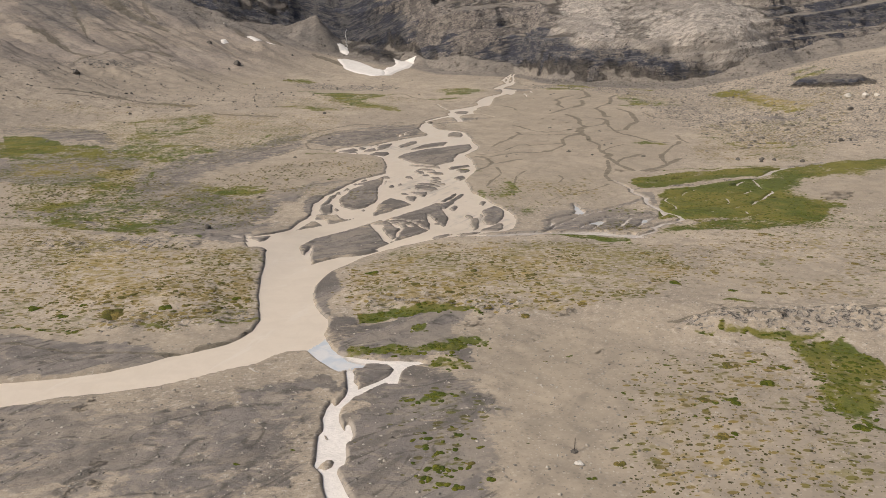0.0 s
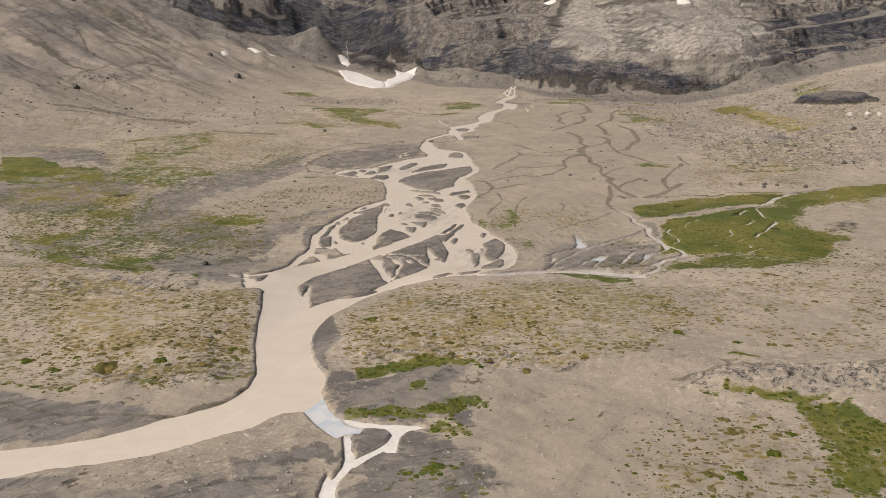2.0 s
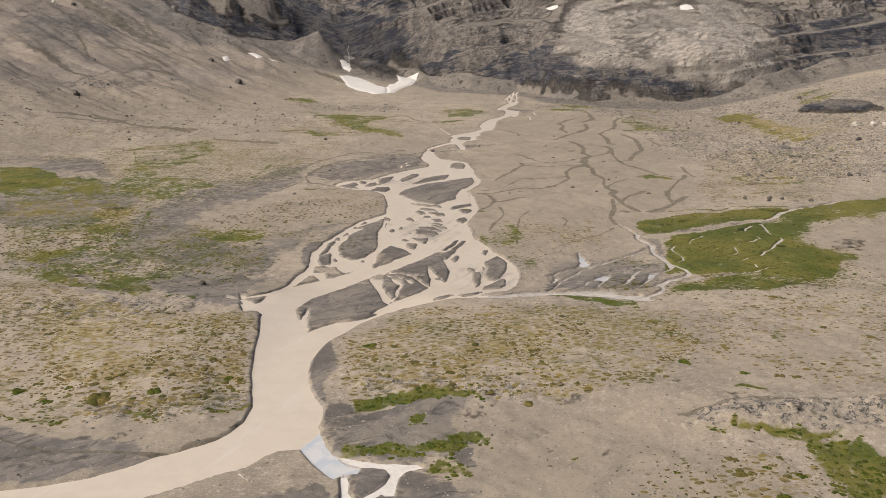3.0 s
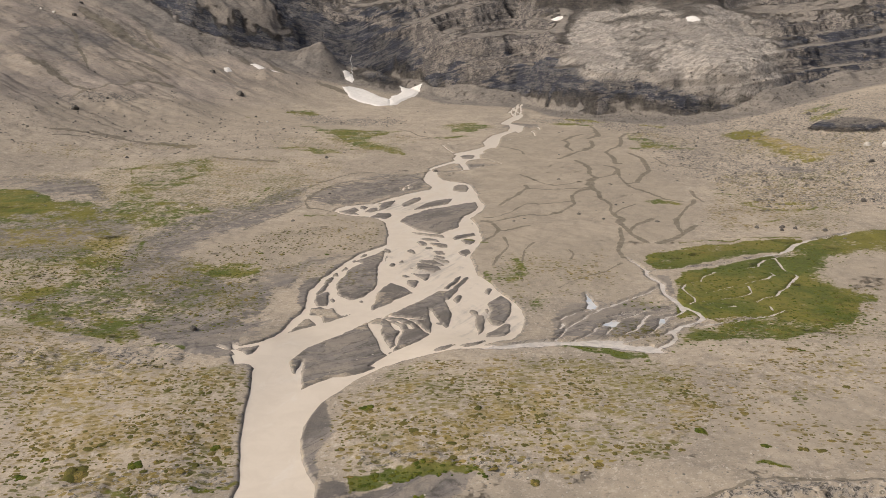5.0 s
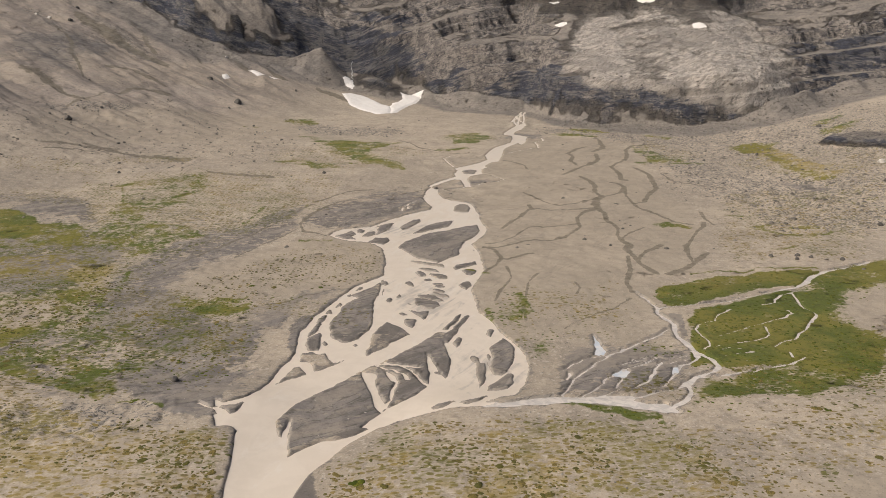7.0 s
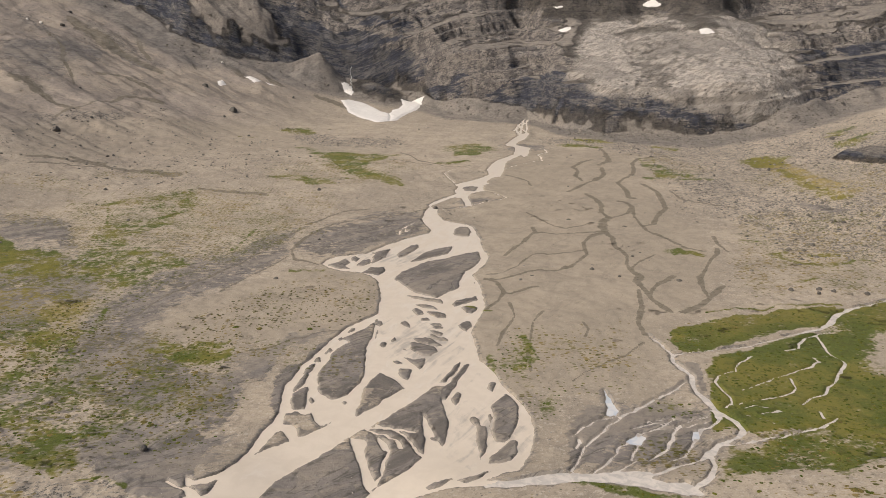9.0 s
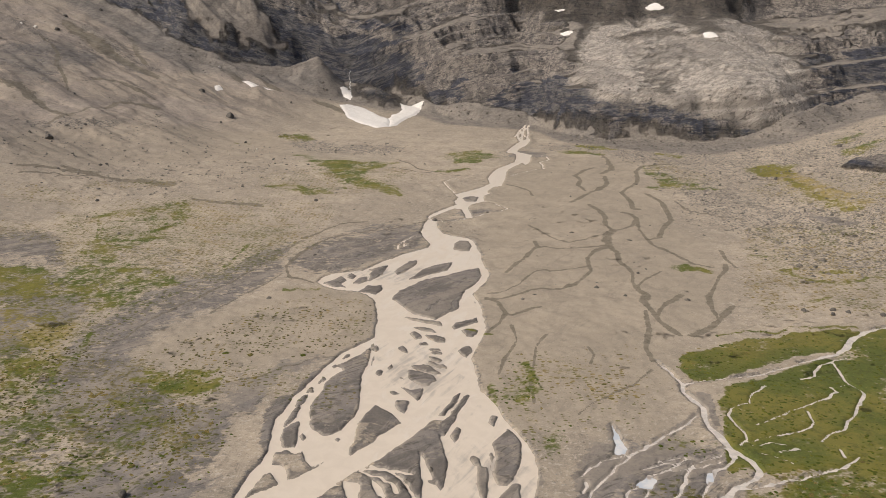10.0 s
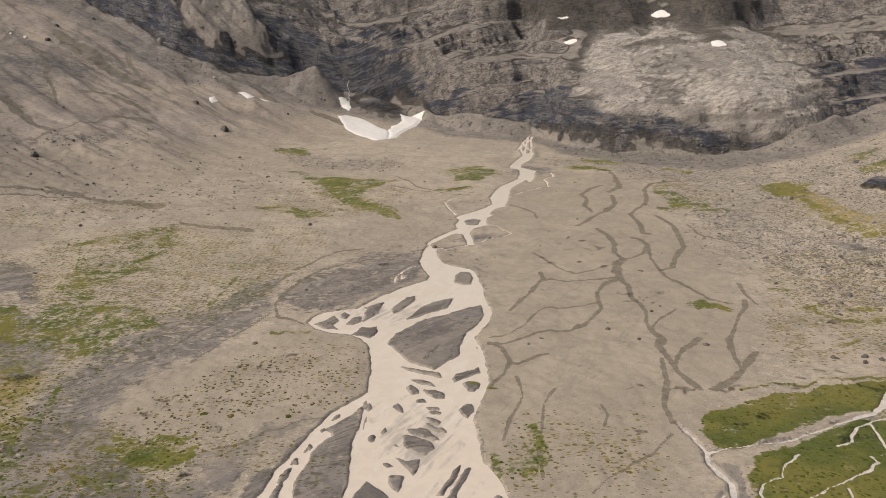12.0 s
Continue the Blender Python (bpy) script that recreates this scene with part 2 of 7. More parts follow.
    # flat treads paler: debris, with the light on ledge tops put into its colour
    ledge = n.do("ADD", more(steep, 0.5), n.do("ADD", more(tread, 0.5), more(cracks, 0.3, -0.15)))
    cliff = n.mix(n.band(ledge, 0.13, 0.25, 0.8, 0), cliff, n.mix(n.band(mid, 0.44, 0.58), (0.35, 0.305, 0.255), (0.215, 0.188, 0.163)))
    sweep = n.noise(0.3, 8, 0.78, n.tilted(0.3, 0.8, 1.2, 33), 0.5)
    light = n.mix(n.band(sweep, 0.42, 0.58), (0.66, 0.585, 0.50), (0.40, 0.352, 0.302))
    light = n.mix(n.band(masses, 0.5, 0.6, 0, 0.6), light, (0.30, 0.265, 0.23))

    def split(scale, at, wide):
        """Thin dark lines where the rock has cracked."""
        return n.band(n.do("ABSOLUTE", n.do("SUBTRACT", n.noise(scale, 5, 0.62, at, 0.4), 0.5)), 0.0, wide, 1, 0)

    slant, steps = split(0.16, n.tilted(0.25, 0.8, 1.2, 33), 0.02), split(0.1, n.tilted(0.9, 0.9, 0.4, -20), 0.012)
    light = n.mix(n.do("MULTIPLY", slant, 0.7), light, (0.13, 0.116, 0.104))
    light = n.mix(n.do("MULTIPLY", steps, 0.7), light, (0.10, 0.09, 0.082))
    cliff = n.mix(n.do("MULTIPLY", n.do("MAXIMUM", steps, split(0.9, n.bedded(11, 2.6, 11), 0.025)), 0.55), cliff, (0.036, 0.036, 0.042))
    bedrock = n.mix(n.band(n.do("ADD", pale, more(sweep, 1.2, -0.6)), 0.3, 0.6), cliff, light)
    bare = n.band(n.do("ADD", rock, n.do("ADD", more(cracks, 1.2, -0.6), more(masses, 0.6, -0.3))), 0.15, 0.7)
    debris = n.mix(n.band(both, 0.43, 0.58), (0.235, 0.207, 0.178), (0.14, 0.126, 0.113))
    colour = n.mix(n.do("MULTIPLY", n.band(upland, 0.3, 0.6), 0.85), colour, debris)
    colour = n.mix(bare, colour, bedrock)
    even = n.band(sand, 0.0, 0.8, 0.55, 0.1)
    relief = n.bump(fine, 0.12, even)
    relief = n.bump(mid, 0.5, even, relief)
    relief = n.bump(big, 1.4, n.band(sand, 0.0, 0.8, 0.4, 0.2), relief)
    relief = n.bump(n.do("MULTIPLY", layers, bare), 4.0, 1.0, relief)
    relief = n.bump(n.do("MULTIPLY", n.do("MULTIPLY", cracks, bare), more(pale, -0.75, 1.0)), 5.0, 1.0, relief)
    relief = n.bump(n.do("MULTIPLY", sweep, n.do("MULTIPLY", bare, pale)), 2.0, 1.0, relief)
    relief = n.bump(n.do("MULTIPLY", n.do("MULTIPLY", beds, bare), n.do("SUBTRACT", 1.0, pale)), 2.0, 1.0, relief)
    gloss = n.band(n.do("MULTIPLY", wet, n.do("SUBTRACT", 1.0, turf)), 0.2, 1.0, 0.93, 0.75)
    return n.done(colour, gloss, relief, 0.25)


def water_material():
    """Milky glacial water, full of silt."""
    n = Nodes("silty_water")
    flow = n.noise(0.25, 4, 0.6, None, 0.6)
    ripple = n.noise(1.6, 3, 0.6)
    colour = n.mix(n.band(flow, 0.35, 0.65), (0.69, 0.59, 0.472), (0.73, 0.628, 0.506))
    # the steeper upper reach and the riffles run white
    place = n.node("ShaderNodeSeparateXYZ")
    n.put(place.inputs[0], n.where())
    riffle = n.noise(0.16, 6, 0.7, n.along(75, 2.6, 1.0), 0.8)
    white = n.band(n.do("ADD", riffle, n.band(place.outputs[1], 200.0, 480.0, -0.06, 0.16)), 0.5, 0.62)
    colour = n.mix(n.do("MULTIPLY", white, 0.5), colour, (0.77, 0.69, 0.59))
    # where it runs thin, the dark silt shows through in streaks
    thin, _, _ = n.attribute("thin")
    thread = n.do("ADD", n.do("MULTIPLY", n.noise(0.42, 5, 0.62, n.along(62, 5.0, 1.0), 0.6), 0.7), n.do("MULTIPLY", n.noise(0.3, 4, 0.6, n.along(118, 4.0, 1.0), 0.6), 0.3))
    shows = n.band(n.do("ADD", thread, n.do("MULTIPLY", thin, 0.3)), 0.64, 0.82, 0, 0.6)
    colour = n.mix(shows, colour, (0.33, 0.29, 0.25))
    return n.done(colour, 0.3, n.bump(ripple, 0.05, 0.4), 0.4)


def stream_material():
    """Clear shallow water running over stones; the sky's reflection is put into its white colour."""
    n = Nodes("stream_water")
    flow = n.noise(0.9, 5, 0.65, None, 0.5)
    colour = n.mix(n.band(flow, 0.42, 0.6), (0.88, 0.81, 0.73), (0.80, 0.735, 0.66))
    return n.done(colour, 0.2, n.bump(n.noise(2.5, 3), 0.1, 0.6), 0.5)


def rill_material():
    """Thin silty water winding through turf."""
    n = Nodes("rill_water")
    flow = n.noise(0.5, 5, 0.65, None, 0.5)
    colour = n.mix(n.band(flow, 0.4, 0.62), (0.72, 0.645, 0.56), (0.56, 0.505, 0.445))
    return n.done(colour, 0.22, n.bump(n.noise(2.5, 3), 0.06, 0.5), 0.5)


def pool_material():
    """Clear meltwater, blue where it stands still; mirrored sky is painted into that blue."""
    n = Nodes("pool_water")
    flow = n.noise(0.3, 4, 0.6, None, 0.6)
    colour = n.mix(n.band(flow, 0.38, 0.62), (0.58, 0.61, 0.64), (0.72, 0.70, 0.67))
    return n.done(colour, 0.15, n.bump(n.noise(1.6, 3), 0.04, 0.4), 0.5)


def snow_material():
    n = Nodes("old_snow")
    dirt = n.noise(0.5, 5, 0.7)
    return n.done(n.mix(n.band(dirt, 0.5, 0.8), (0.80, 0.75, 0.69), (0.6, 0.54, 0.46)), 0.7, n.bump(n.noise(0.8, 4), 0.4, 0.6), 0.3)


def foam_material():
    n = Nodes("white_water")
    return n.done(n.mix(n.band(n.noise(1.5, 4), 0.4, 0.6), (0.78, 0.76, 0.72), (0.55, 0.55, 0.54)), 0.4, n.bump(n.noise(3, 3), 0.2, 0.7))


FOAM = foam_material()
LAND, WATER, STREAM, SNOW = land_material(), water_material(), stream_material(), snow_material()
RILL, POOL = rill_material(), pool_material()


def plant_material(name, one, two, dead):
    n = Nodes(name)
    chance = n.node("ShaderNodeNewGeometry").outputs["Random Per Island"]
    speck = n.noise(5.0, 3, 0.7)
    colour = n.mix(n.band(chance, 0.1, 0.8), one, two)
    colour = n.mix(n.band(speck, 0.46, 0.6, 0, 0.8), colour, dead)
    return n.done(colour, 0.9, n.bump(speck, 0.12, 0.9), 0.15)


def stone_material(name, dark, light):
    n = Nodes(name)
    chance = n.node("ShaderNodeNewGeometry").outputs["Random Per Island"]
    grain, lichen = n.noise(3.0, 5, 0.7), n.noise(0.9, 4, 0.6)
    colour = n.mix(chance, dark, light)
    colour = n.mix(n.band(grain, 0.45, 0.65, 0, 0.5), colour, tuple(0.5 * c for c in dark))
    colour = n.mix(n.band(lichen, 0.58, 0.7, 0, 0.5), colour, tuple(min(0.6, 1.3 * c) for c in light))
    return n.done(colour, 0.88, n.bump(grain, 0.15, 0.8), 0.3)


CUSHION = plant_material("cushion_plants", (0.105, 0.1, 0.022), (0.225, 0.168, 0.05), (0.075, 0.063, 0.03))
TURF = plant_material("green_turf", (0.062, 0.085, 0.01), (0.14, 0.14, 0.018), (0.04, 0.045, 0.01))
STONES = stone_material("loose_stones", (0.15, 0.135, 0.115), (0.52, 0.465, 0.39))
BOULDER = stone_material("dark_boulder", (0.075, 0.068, 0.06), (0.14, 0.125, 0.108))
PALE_STONE = stone_material("pale_stone", (0.55, 0.50, 0.43), (0.68, 0.63, 0.56))
DARK_TUFT = plant_material("dark_tufts", (0.085, 0.075, 0.03), (0.14, 0.12, 0.03), (0.05, 0.042, 0.022))
SCREE_STONE = stone_material("scree_stone", (0.10, 0.09, 0.078), (0.27, 0.235, 0.195))


# ---- the land's form ----
def lattice(ix, iy, seed):
    """Random numbers of 0 to 1 on a grid of whole numbers."""
    h = (ix.astype(np.int64) * 374761393 + iy.astype(np.int64) * 668265263 + seed * 1442695041) & 0x7FFFFFFF
    h = ((h ^ (h >> 13)) * 1274126177) & 0x7FFFFFFF
    return ((h ^ (h >> 16)) & 0xFFFF) / 65535.0


def hills(x, y, size, seed):
    """Smooth noise of -1 to 1 with bumps of that many metres."""
    u, v = x / size, y / size
    iu, iv = np.floor(u), np.floor(v)
    fu, fv = u - iu, v - iv
    su, sv = fu * fu * (3 - 2 * fu), fv * fv * (3 - 2 * fv)
    a, b = lattice(iu, iv, seed), lattice(iu + 1, iv, seed)
    c, d = lattice(iu, iv + 1, seed), lattice(iu + 1, iv + 1, seed)
    return ((a + (b - a) * su) * (1 - sv) + (c + (d - c) * su) * sv) * 2 - 1


def rough(x, y, size, seed, octaves=4, fade=0.5):
    """Several sizes of hills() on top of one another, turned against each other."""
    total, weight = 0.0, 1.0
    for k in range(octaves):
        c, s = math.cos(0.7 * k), math.sin(0.7 * k)
        total = total + weight * hills(c * x - s * y, s * x + c * y, size / 2 ** k, seed + 17 * k)
        weight *= fade
    return total


def step(a, b, v):
    t = np.clip((v - a) / (b - a), 0, 1)
    return t * t * (3 - 2 * t)


def soft(v, w):
    """max(0, v), rounded over about w."""
    return 0.5 * (v + np.sqrt(v * v + w * w))


def bend(v, *knots):
    """A smoothed broken line through (place, value) knots."""
    ks, vs = [k[0] for k in knots], [k[1] for k in knots]
    w = 0.12 * (ks[-1] - ks[0]) / len(ks)
    return sum(np.interp(v + o * w, ks, vs) for o in (-1, -0.5, 0, 0.5, 1)) / 5


def foot(x):
    """How far off the rock walls begin, across the valley."""
    return bend(x, (-600, 1010), (-400, 905), (-255, 832), (-140, 868), (-40, 862), (30, 808), (75, 792), (96, 722),
                (136, 697), (180, 678), (246, 670), (295, 700), (351, 730), (420, 740), (600, 720))


def valley(x, y):
    """The valley floor with its scree slopes, without river and walls."""
    z = bend(y, (-3000, -30), (-200, -5), (85, -0.4), (115, 0.9), (172, 1.5), (200, 2.4), (227, 3.5), (265, 5.3), (290, 7.0),
             (360, 10.3), (450, 16), (600, 27), (700, 32.2), (800, 40.5), (860, 51), (1000, 66), (3000, 160))
    left = bend(y, (-3000, 420), (100, 300), (360, 230), (475, 195), (580, 205), (700, 145), (777, 107), (853, 60), (1000, 40), (3000, 40))
    z = z + bend(y, (-3000, 0.25), (400, 0.25), (600, 0.27), (800, 0.32), (3000, 0.4)) * soft(-x - left, 30)
    right = bend(y, (-3000, 420), (100, 300), (345, 190), (512, 150), (600, 190), (700, 230), (3000, 260))
    z = z + bend(y, (-3000, 0.25), (500, 0.18), (3000, 0.25)) * soft(x - right, 25)
    # the low moraine terraces that the river cuts through
    lip = 196 + 5 * hills(x, x * 0, 60, 5)
    toe = bend(x, (-300, 138), (-80, 141), (-20, 140), (20, 139), (40, 124), (100, 119), (300, 110)) + 4 * hills(x, x * 0 + 9, 45, 6)
    terrace = step(toe - 14, toe + 6, y) * (1 - step(lip - 8, lip + 8, y))
    gap = step(5, 24, np.abs(x + 28 + 0.22 * (150 - y)))
    return z + 1.7 * terrace * gap


def fold(x):
    """How far the beds of the rock sag across the valley."""
    return -bend(x, (-600, 130), (-400, 85), (-290, 52), (-200, 20), (-110, 0), (-60, 26), (0, 50), (80, 64), (200, 74), (400, 60), (600, 60))


def walls(x, y):
    """What the rock walls add above the valley, and how far behind their foot a place lies."""
    d = y - foot(x) + 9 * rough(x, y, 85, 31, 3, 0.55) + 4 * rough(x, y * 0.5, 37, 33, 3, 0.5) + 1.0 * rough(x, y, 14, 34, 2, 0.6)
    wide = rough(x, y, 120, 35, 3)
    rise = bend(x, (-600, 34), (-255, 42), (-110, 62), (-60, 68), (0, 56), (75, 40), (110, 32), (250, 30), (300, 22), (600, 26))
    run = bend(x, (-600, 60), (-255, 50), (-110, 40), (-60, 28), (0, 34), (75, 34), (110, 20), (250, 22), (300, 40), (600, 50))
    z = rise * step(0, run, d)
    # the slope above the first wall, swelling into a dome of ice-worn rock
    swell = step(80, 130, x) * (1 - step(255, 330, x))
    u = np.clip((d - 14) / 170, 0, 1)
    z = z + swell * 47 * (1 - (1 - u) ** 1.6) + (1 - swell) * 0.5 * (soft(d - 0.8 * run, 12) - soft(d - 105, 20))
    # benches and the walls behind
    e = d - bend(x, (-600, 110), (-200, 95), (-60, 85), (60, 120), (200, 205), (300, 175), (600, 170)) + 16 * wide
    z = z + 0.12 * (soft(d - 110, 20) - soft(d - 260, 30)) + bend(x, (-600, 60), (-60, 48), (60, 30), (200, 26), (300, 34), (600, 40)) * step(0, 34, e)
    z = z + 0.55 * (soft(e - 50, 20) - soft(e - 420, 60))
    ramp = step(45, 65, d) * (1 - step(95, 130, d)) * (1 - step(-185, -135, x + 0.3 * (y - 880)))
    up = step(0, 26, d) * (1 - 0.8 * ramp)
    z = z + up * (1 - 0.6 * swell) * (8 * rough(0.6 * x, y, 80, 41, 3, 0.5) + 4.5 * rough(x + 0.4 * y, y, 30, 43, 5, 0.58))
    z = z - 9 * np.exp(-((x - 74 - 0.5 * (y - 790)) / 9) ** 2) * step(4, 40, d) * (1 - step(110, 150, d))
    z = z - 9 * np.exp(-((x - 195 - 0.3 * (y - 900)) / 13) ** 2) * step(150, 200, d)
    # ledges: the folded beds weather back in steps, steep risers and debris-covered treads
    calm = 1 - 0.85 * swell * step(15, 35, d)
    for thick, much in ((27.0, 0.55), (10.0, 0.7), (4.2, 0.6)):
        k = (z + fold(x)) / thick + 0.35 * hills(x, y, 90, 47) + 0.12 * hills(x, y, 25, 49)
        frac = k - np.floor(k)
        z = z + up * calm * much * thick * (step(0.55, 0.95, frac) - frac) * (0.8 + 0.2 * hills(x, y, 40, 48))
    # fans of talus leaning against the walls
    tall = 3 + 9 * np.exp(-((x - 18) / 28) ** 2) + 5 * step(0.0, 0.9, hills(x, 0 * y, 30, 55)) + 1.2 * rough(x, y, 22, 56, 2)
    tall = tall * (1 - 0.8 * step(70, 95, x) * (1 - step(200, 260, x))) + 5 * step(205, 285, x) + 7 * step(20, 60, -x) * (1 - step(100, 140, -x)) * (0.5 + 0.5 * hills(x, 0 * y, 26, 58))
    fan = tall - 0.5 * soft(np.abs(d - 2), 6) + 1 + 0.6 * rough(x, y, 8, 57, 2)
    fan = np.maximum(fan, 0) * step(-60, -30, d)
    wall = z * step(-1, 3, d)
    d = np.where((fan > wall) & (fan > 0.3), np.minimum(d, -2.0), d)
    z = np.maximum(wall, fan)
    # the debris cone and the hump that hold the snow at the foot of the middle wall
    cone = np.maximum(0, 27 - 0.75 * np.hypot(x + 137, 1.15 * (y - 858)))
    hump = 15 * np.exp(-((x + 78) / 24) ** 2 - ((y - 850) / 17) ** 2)
    return np.maximum(z, cone + 2 * hills(x, y, 9, 51) * (cone > 0)) + hump, d


# ---- where river, turf and heath lie: bands of given width along a line ----
CENTRE = (0.0, -20.0)
turns = np.concatenate([np.linspace(-180, -33, 36)[:-1], np.linspace(-33, 33, 720), np.linspace(33, 180, 36)[1:-1]])
rings = np.concatenate([np.geomspace(4, 70, 24)[:-1], np.arange(70, 220, 0.5), np.arange(220, 380, 0.72), np.arange(380, 650, 1.3),
                        np.arange(650, 920, 0.68), np.arange(920, 1100, 1.5), np.arange(1100, 1500, 5.0), np.geomspace(1500, 4500, 30)])
TH, RR = np.meshgrid(np.radians(turns), rings)
GX, GY = CENTRE[0] + RR * np.sin(TH), CENTRE[1] + RR * np.cos(TH)
CALM = 0.35 + 0.65 * step(160, 200, GY)
WX = GX + CALM * (0.2 * hills(GX, GY, 7, 1) + 0.22 * rough(GX, GY, 2.4, 2, 2, 0.6))
WY = GY + CALM * (0.45 * hills(GX, GY, 7, 3) + 0.4 * rough(GX, GY, 2.4, 4, 2, 0.6))
# the edges of turf and silt wander more than the river's banks do
SIZE = np.clip(RR / 200, 0.7, 3)
SX = GX + SIZE * (1.9 * rough(GX / SIZE, GY / SIZE, 9, 7, 4, 0.6))
SY = GY + SIZE * (2.4 * rough(GX / SIZE, GY / SIZE, 9, 8, 4, 0.6))
TX, TY = 0.5 * GX + 0.5 * SX, 0.5 * GY + 0.5 * SY
UNEVEN = 1.05 + 0.28 * hills(GX, GY, 5, 9) + 0.2 * hills(GX, GY, 1.9, 10)
COVER = {k: np.zeros(GX.shape) for k in ("grass", "moor", "damp", "rubble", "sand", "straw")}
FIELDS = {k: np.full(GX.shape, 99.0) for k in ("river", "bar", "rill", "brook", "beck", "pool", "damp", "grass", "moor", "trace", "rubble", "crag")}


def band(kind, points, relative):
    field = FIELDS[kind]
    p = np.array(points, float)
    if len(p) == 1:
        p = np.vstack([p, p + (0.5, 0, 0)])
    widest = p[:, 2].max() * (1.0 if relative else 0.6) + 4
    ang = np.degrees(np.arctan2(p[:, 0] - CENTRE[0], p[:, 1] - CENTRE[1]))
    far = np.hypot(p[:, 0] - CENTRE[0], p[:, 1] - CENTRE[1])
    spread = np.degrees(widest / max(far.min(), 20))
    i0, i1 = np.searchsorted(rings, (far.min() - widest, far.max() + widest))
    i0 = max(0, np.searchsorted(rings, far.min() * 0.97 - widest))
    j0, j1 = np.searchsorted(turns, (ang.min() - spread, ang.max() + spread))
    sx, sy = (TX, TY) if kind == "trace" else (SX, SY) if relative else (WX, WY)
    x, y, out = sx[i0:i1, j0:j1], sy[i0:i1, j0:j1], field[i0:i1, j0:j1]
    uneven = UNEVEN[i0:i1, j0:j1] if kind in ("rill", "beck", "trace") else 1.0
    for (ax, ay, aw), (bx, by, bw) in zip(p[:-1], p[1:]):
        lx, ly = bx - ax, by - ay
        t = np.clip(((x - ax) * lx + (y - ay) * ly) / (lx * lx + ly * ly + 1e-6), 0, 1)
        half = np.maximum(0.5 * (aw + (bw - aw) * t), 0.3 if kind in ("rill", "beck") else 0.2) * uneven
        half = 0.62 * half if kind == "beck" else half
        d = np.hypot(x - ax - t * lx, y - ay - t * ly)
        np.minimum(out, d / half if relative else d - half, out=out)


def ring_distance(points, margin, sx, sy):
    """Part of the grid round a ring of points, and how deep inside it each corner lies."""
    p = np.array(points, float)
    ang = np.degrees(np.arctan2(p[:, 0] - CENTRE[0], p[:, 1] - CENTRE[1]))
    far = np.hypot(p[:, 0] - CENTRE[0], p[:, 1] - CENTRE[1])
    spread = np.degrees(margin / max(far.min(), 20))
    i0, i1 = np.searchsorted(rings, (far.min() * 0.9 - margin, far.max() + margin))
    j0, j1 = np.searchsorted(turns, (ang.min() - spread, ang.max() + spread))
    x, y = sx[i0:i1, j0:j1], sy[i0:i1, j0:j1]
    d, inside = np.full(x.shape, 1e9), np.zeros(x.shape, bool)
    for (ax, ay), (bx, by) in zip(p, np.roll(p, -1, 0)):
        lx, ly = bx - ax, by - ay
        t = np.clip(((x - ax) * lx + (y - ay) * ly) / (lx * lx + ly * ly + 1e-6), 0, 1)
        np.minimum(d, np.hypot(x - ax - t * lx, y - ay - t * ly), out=d)
        if abs(ly) > 1e-6:
            inside ^= ((ay > y) != (by > y)) & (x < ax + (y - ay) * lx / ly)
    return (slice(i0, i1), slice(j0, j1)), np.where(inside, d, -d)


def area(kind, strength, edge, *points):
    """Ground inside a ring of points, thinning out over the edge."""
    cut, d = ring_distance(points, 3 * edge + 12, SX, SY)
    np.maximum(COVER[kind][cut], strength * step(-1.2 * edge, edge, d), out=COVER[kind][cut])


def clearing(edge, *points):
    """Bare sand within other cover."""
    cut, d = ring_distance(points, 3 * edge + 12, SX, SY)
    m = step(-edge, edge, d)
    for kind in ("grass", "moor", "damp"):
        COVER[kind][cut] *= 1 - 0.9 * m
    np.maximum(COVER["sand"][cut], m, out=COVER["sand"][cut])


def lake(*points):
    cut, d = ring_distance(points, 6, WX, WY)
    np.minimum(FIELDS["river"][cut], -d, out=FIELDS["river"][cut])


def isle(*points):
    cut, d = ring_distance(points, 6, WX, WY)
    np.minimum(FIELDS["bar"][cut], -d, out=FIELDS["bar"][cut])


def shelf(*points):
    """Bare stones standing in a brook."""
    cut, d = ring_distance(points, 6, WX, WY)
    FIELDS["brook"][cut] = np.maximum(FIELDS["brook"][cut], d)


def ring_of(kind, points):
    cut, d = ring_distance(points, 6, WX, WY)
    np.minimum(FIELDS[kind][cut], -d, out=FIELDS[kind][cut])


def wash(*points):
    ring_of("rill", points)


def brook(*points):
    ring_of("brook", points)


def fleet(*points):
    ring_of("beck", points)


def mere(*points):
    ring_of("beck", points)


def pool(*points):
    ring_of("pool", points)


def rill(*points):
    band("rill", points, False)


def beck(*points):
    band("beck", points, False)


def damp(*points):
    band("damp", points, True)


def grass(*points):
    band("grass", points, True)


def moor(*points):
    band("moor", points, True)


def trace(*points):
    band("trace", points, True)


def rubble(*points):
    band("rubble", points, True)


def crag(*points):
    band("crag", points, True)


DRIFTS = []


CHUTE = np.zeros(GX.shape)


def chute(edge, *points):
    """Loose debris in a gully between the walls."""
    cut, d = ring_distance(points, 20, SX, SY)
    np.maximum(CHUTE[cut], step(-edge, edge, d), out=CHUTE[cut])


def snow(*points):
    cut, d = ring_distance(points, 14, 0.65 * GX + 0.35 * SX, 0.65 * GY + 0.35 * SY)
    field = np.full(GX.shape, 99.0)
    field[cut] = -d
    DRIFTS.append(field)



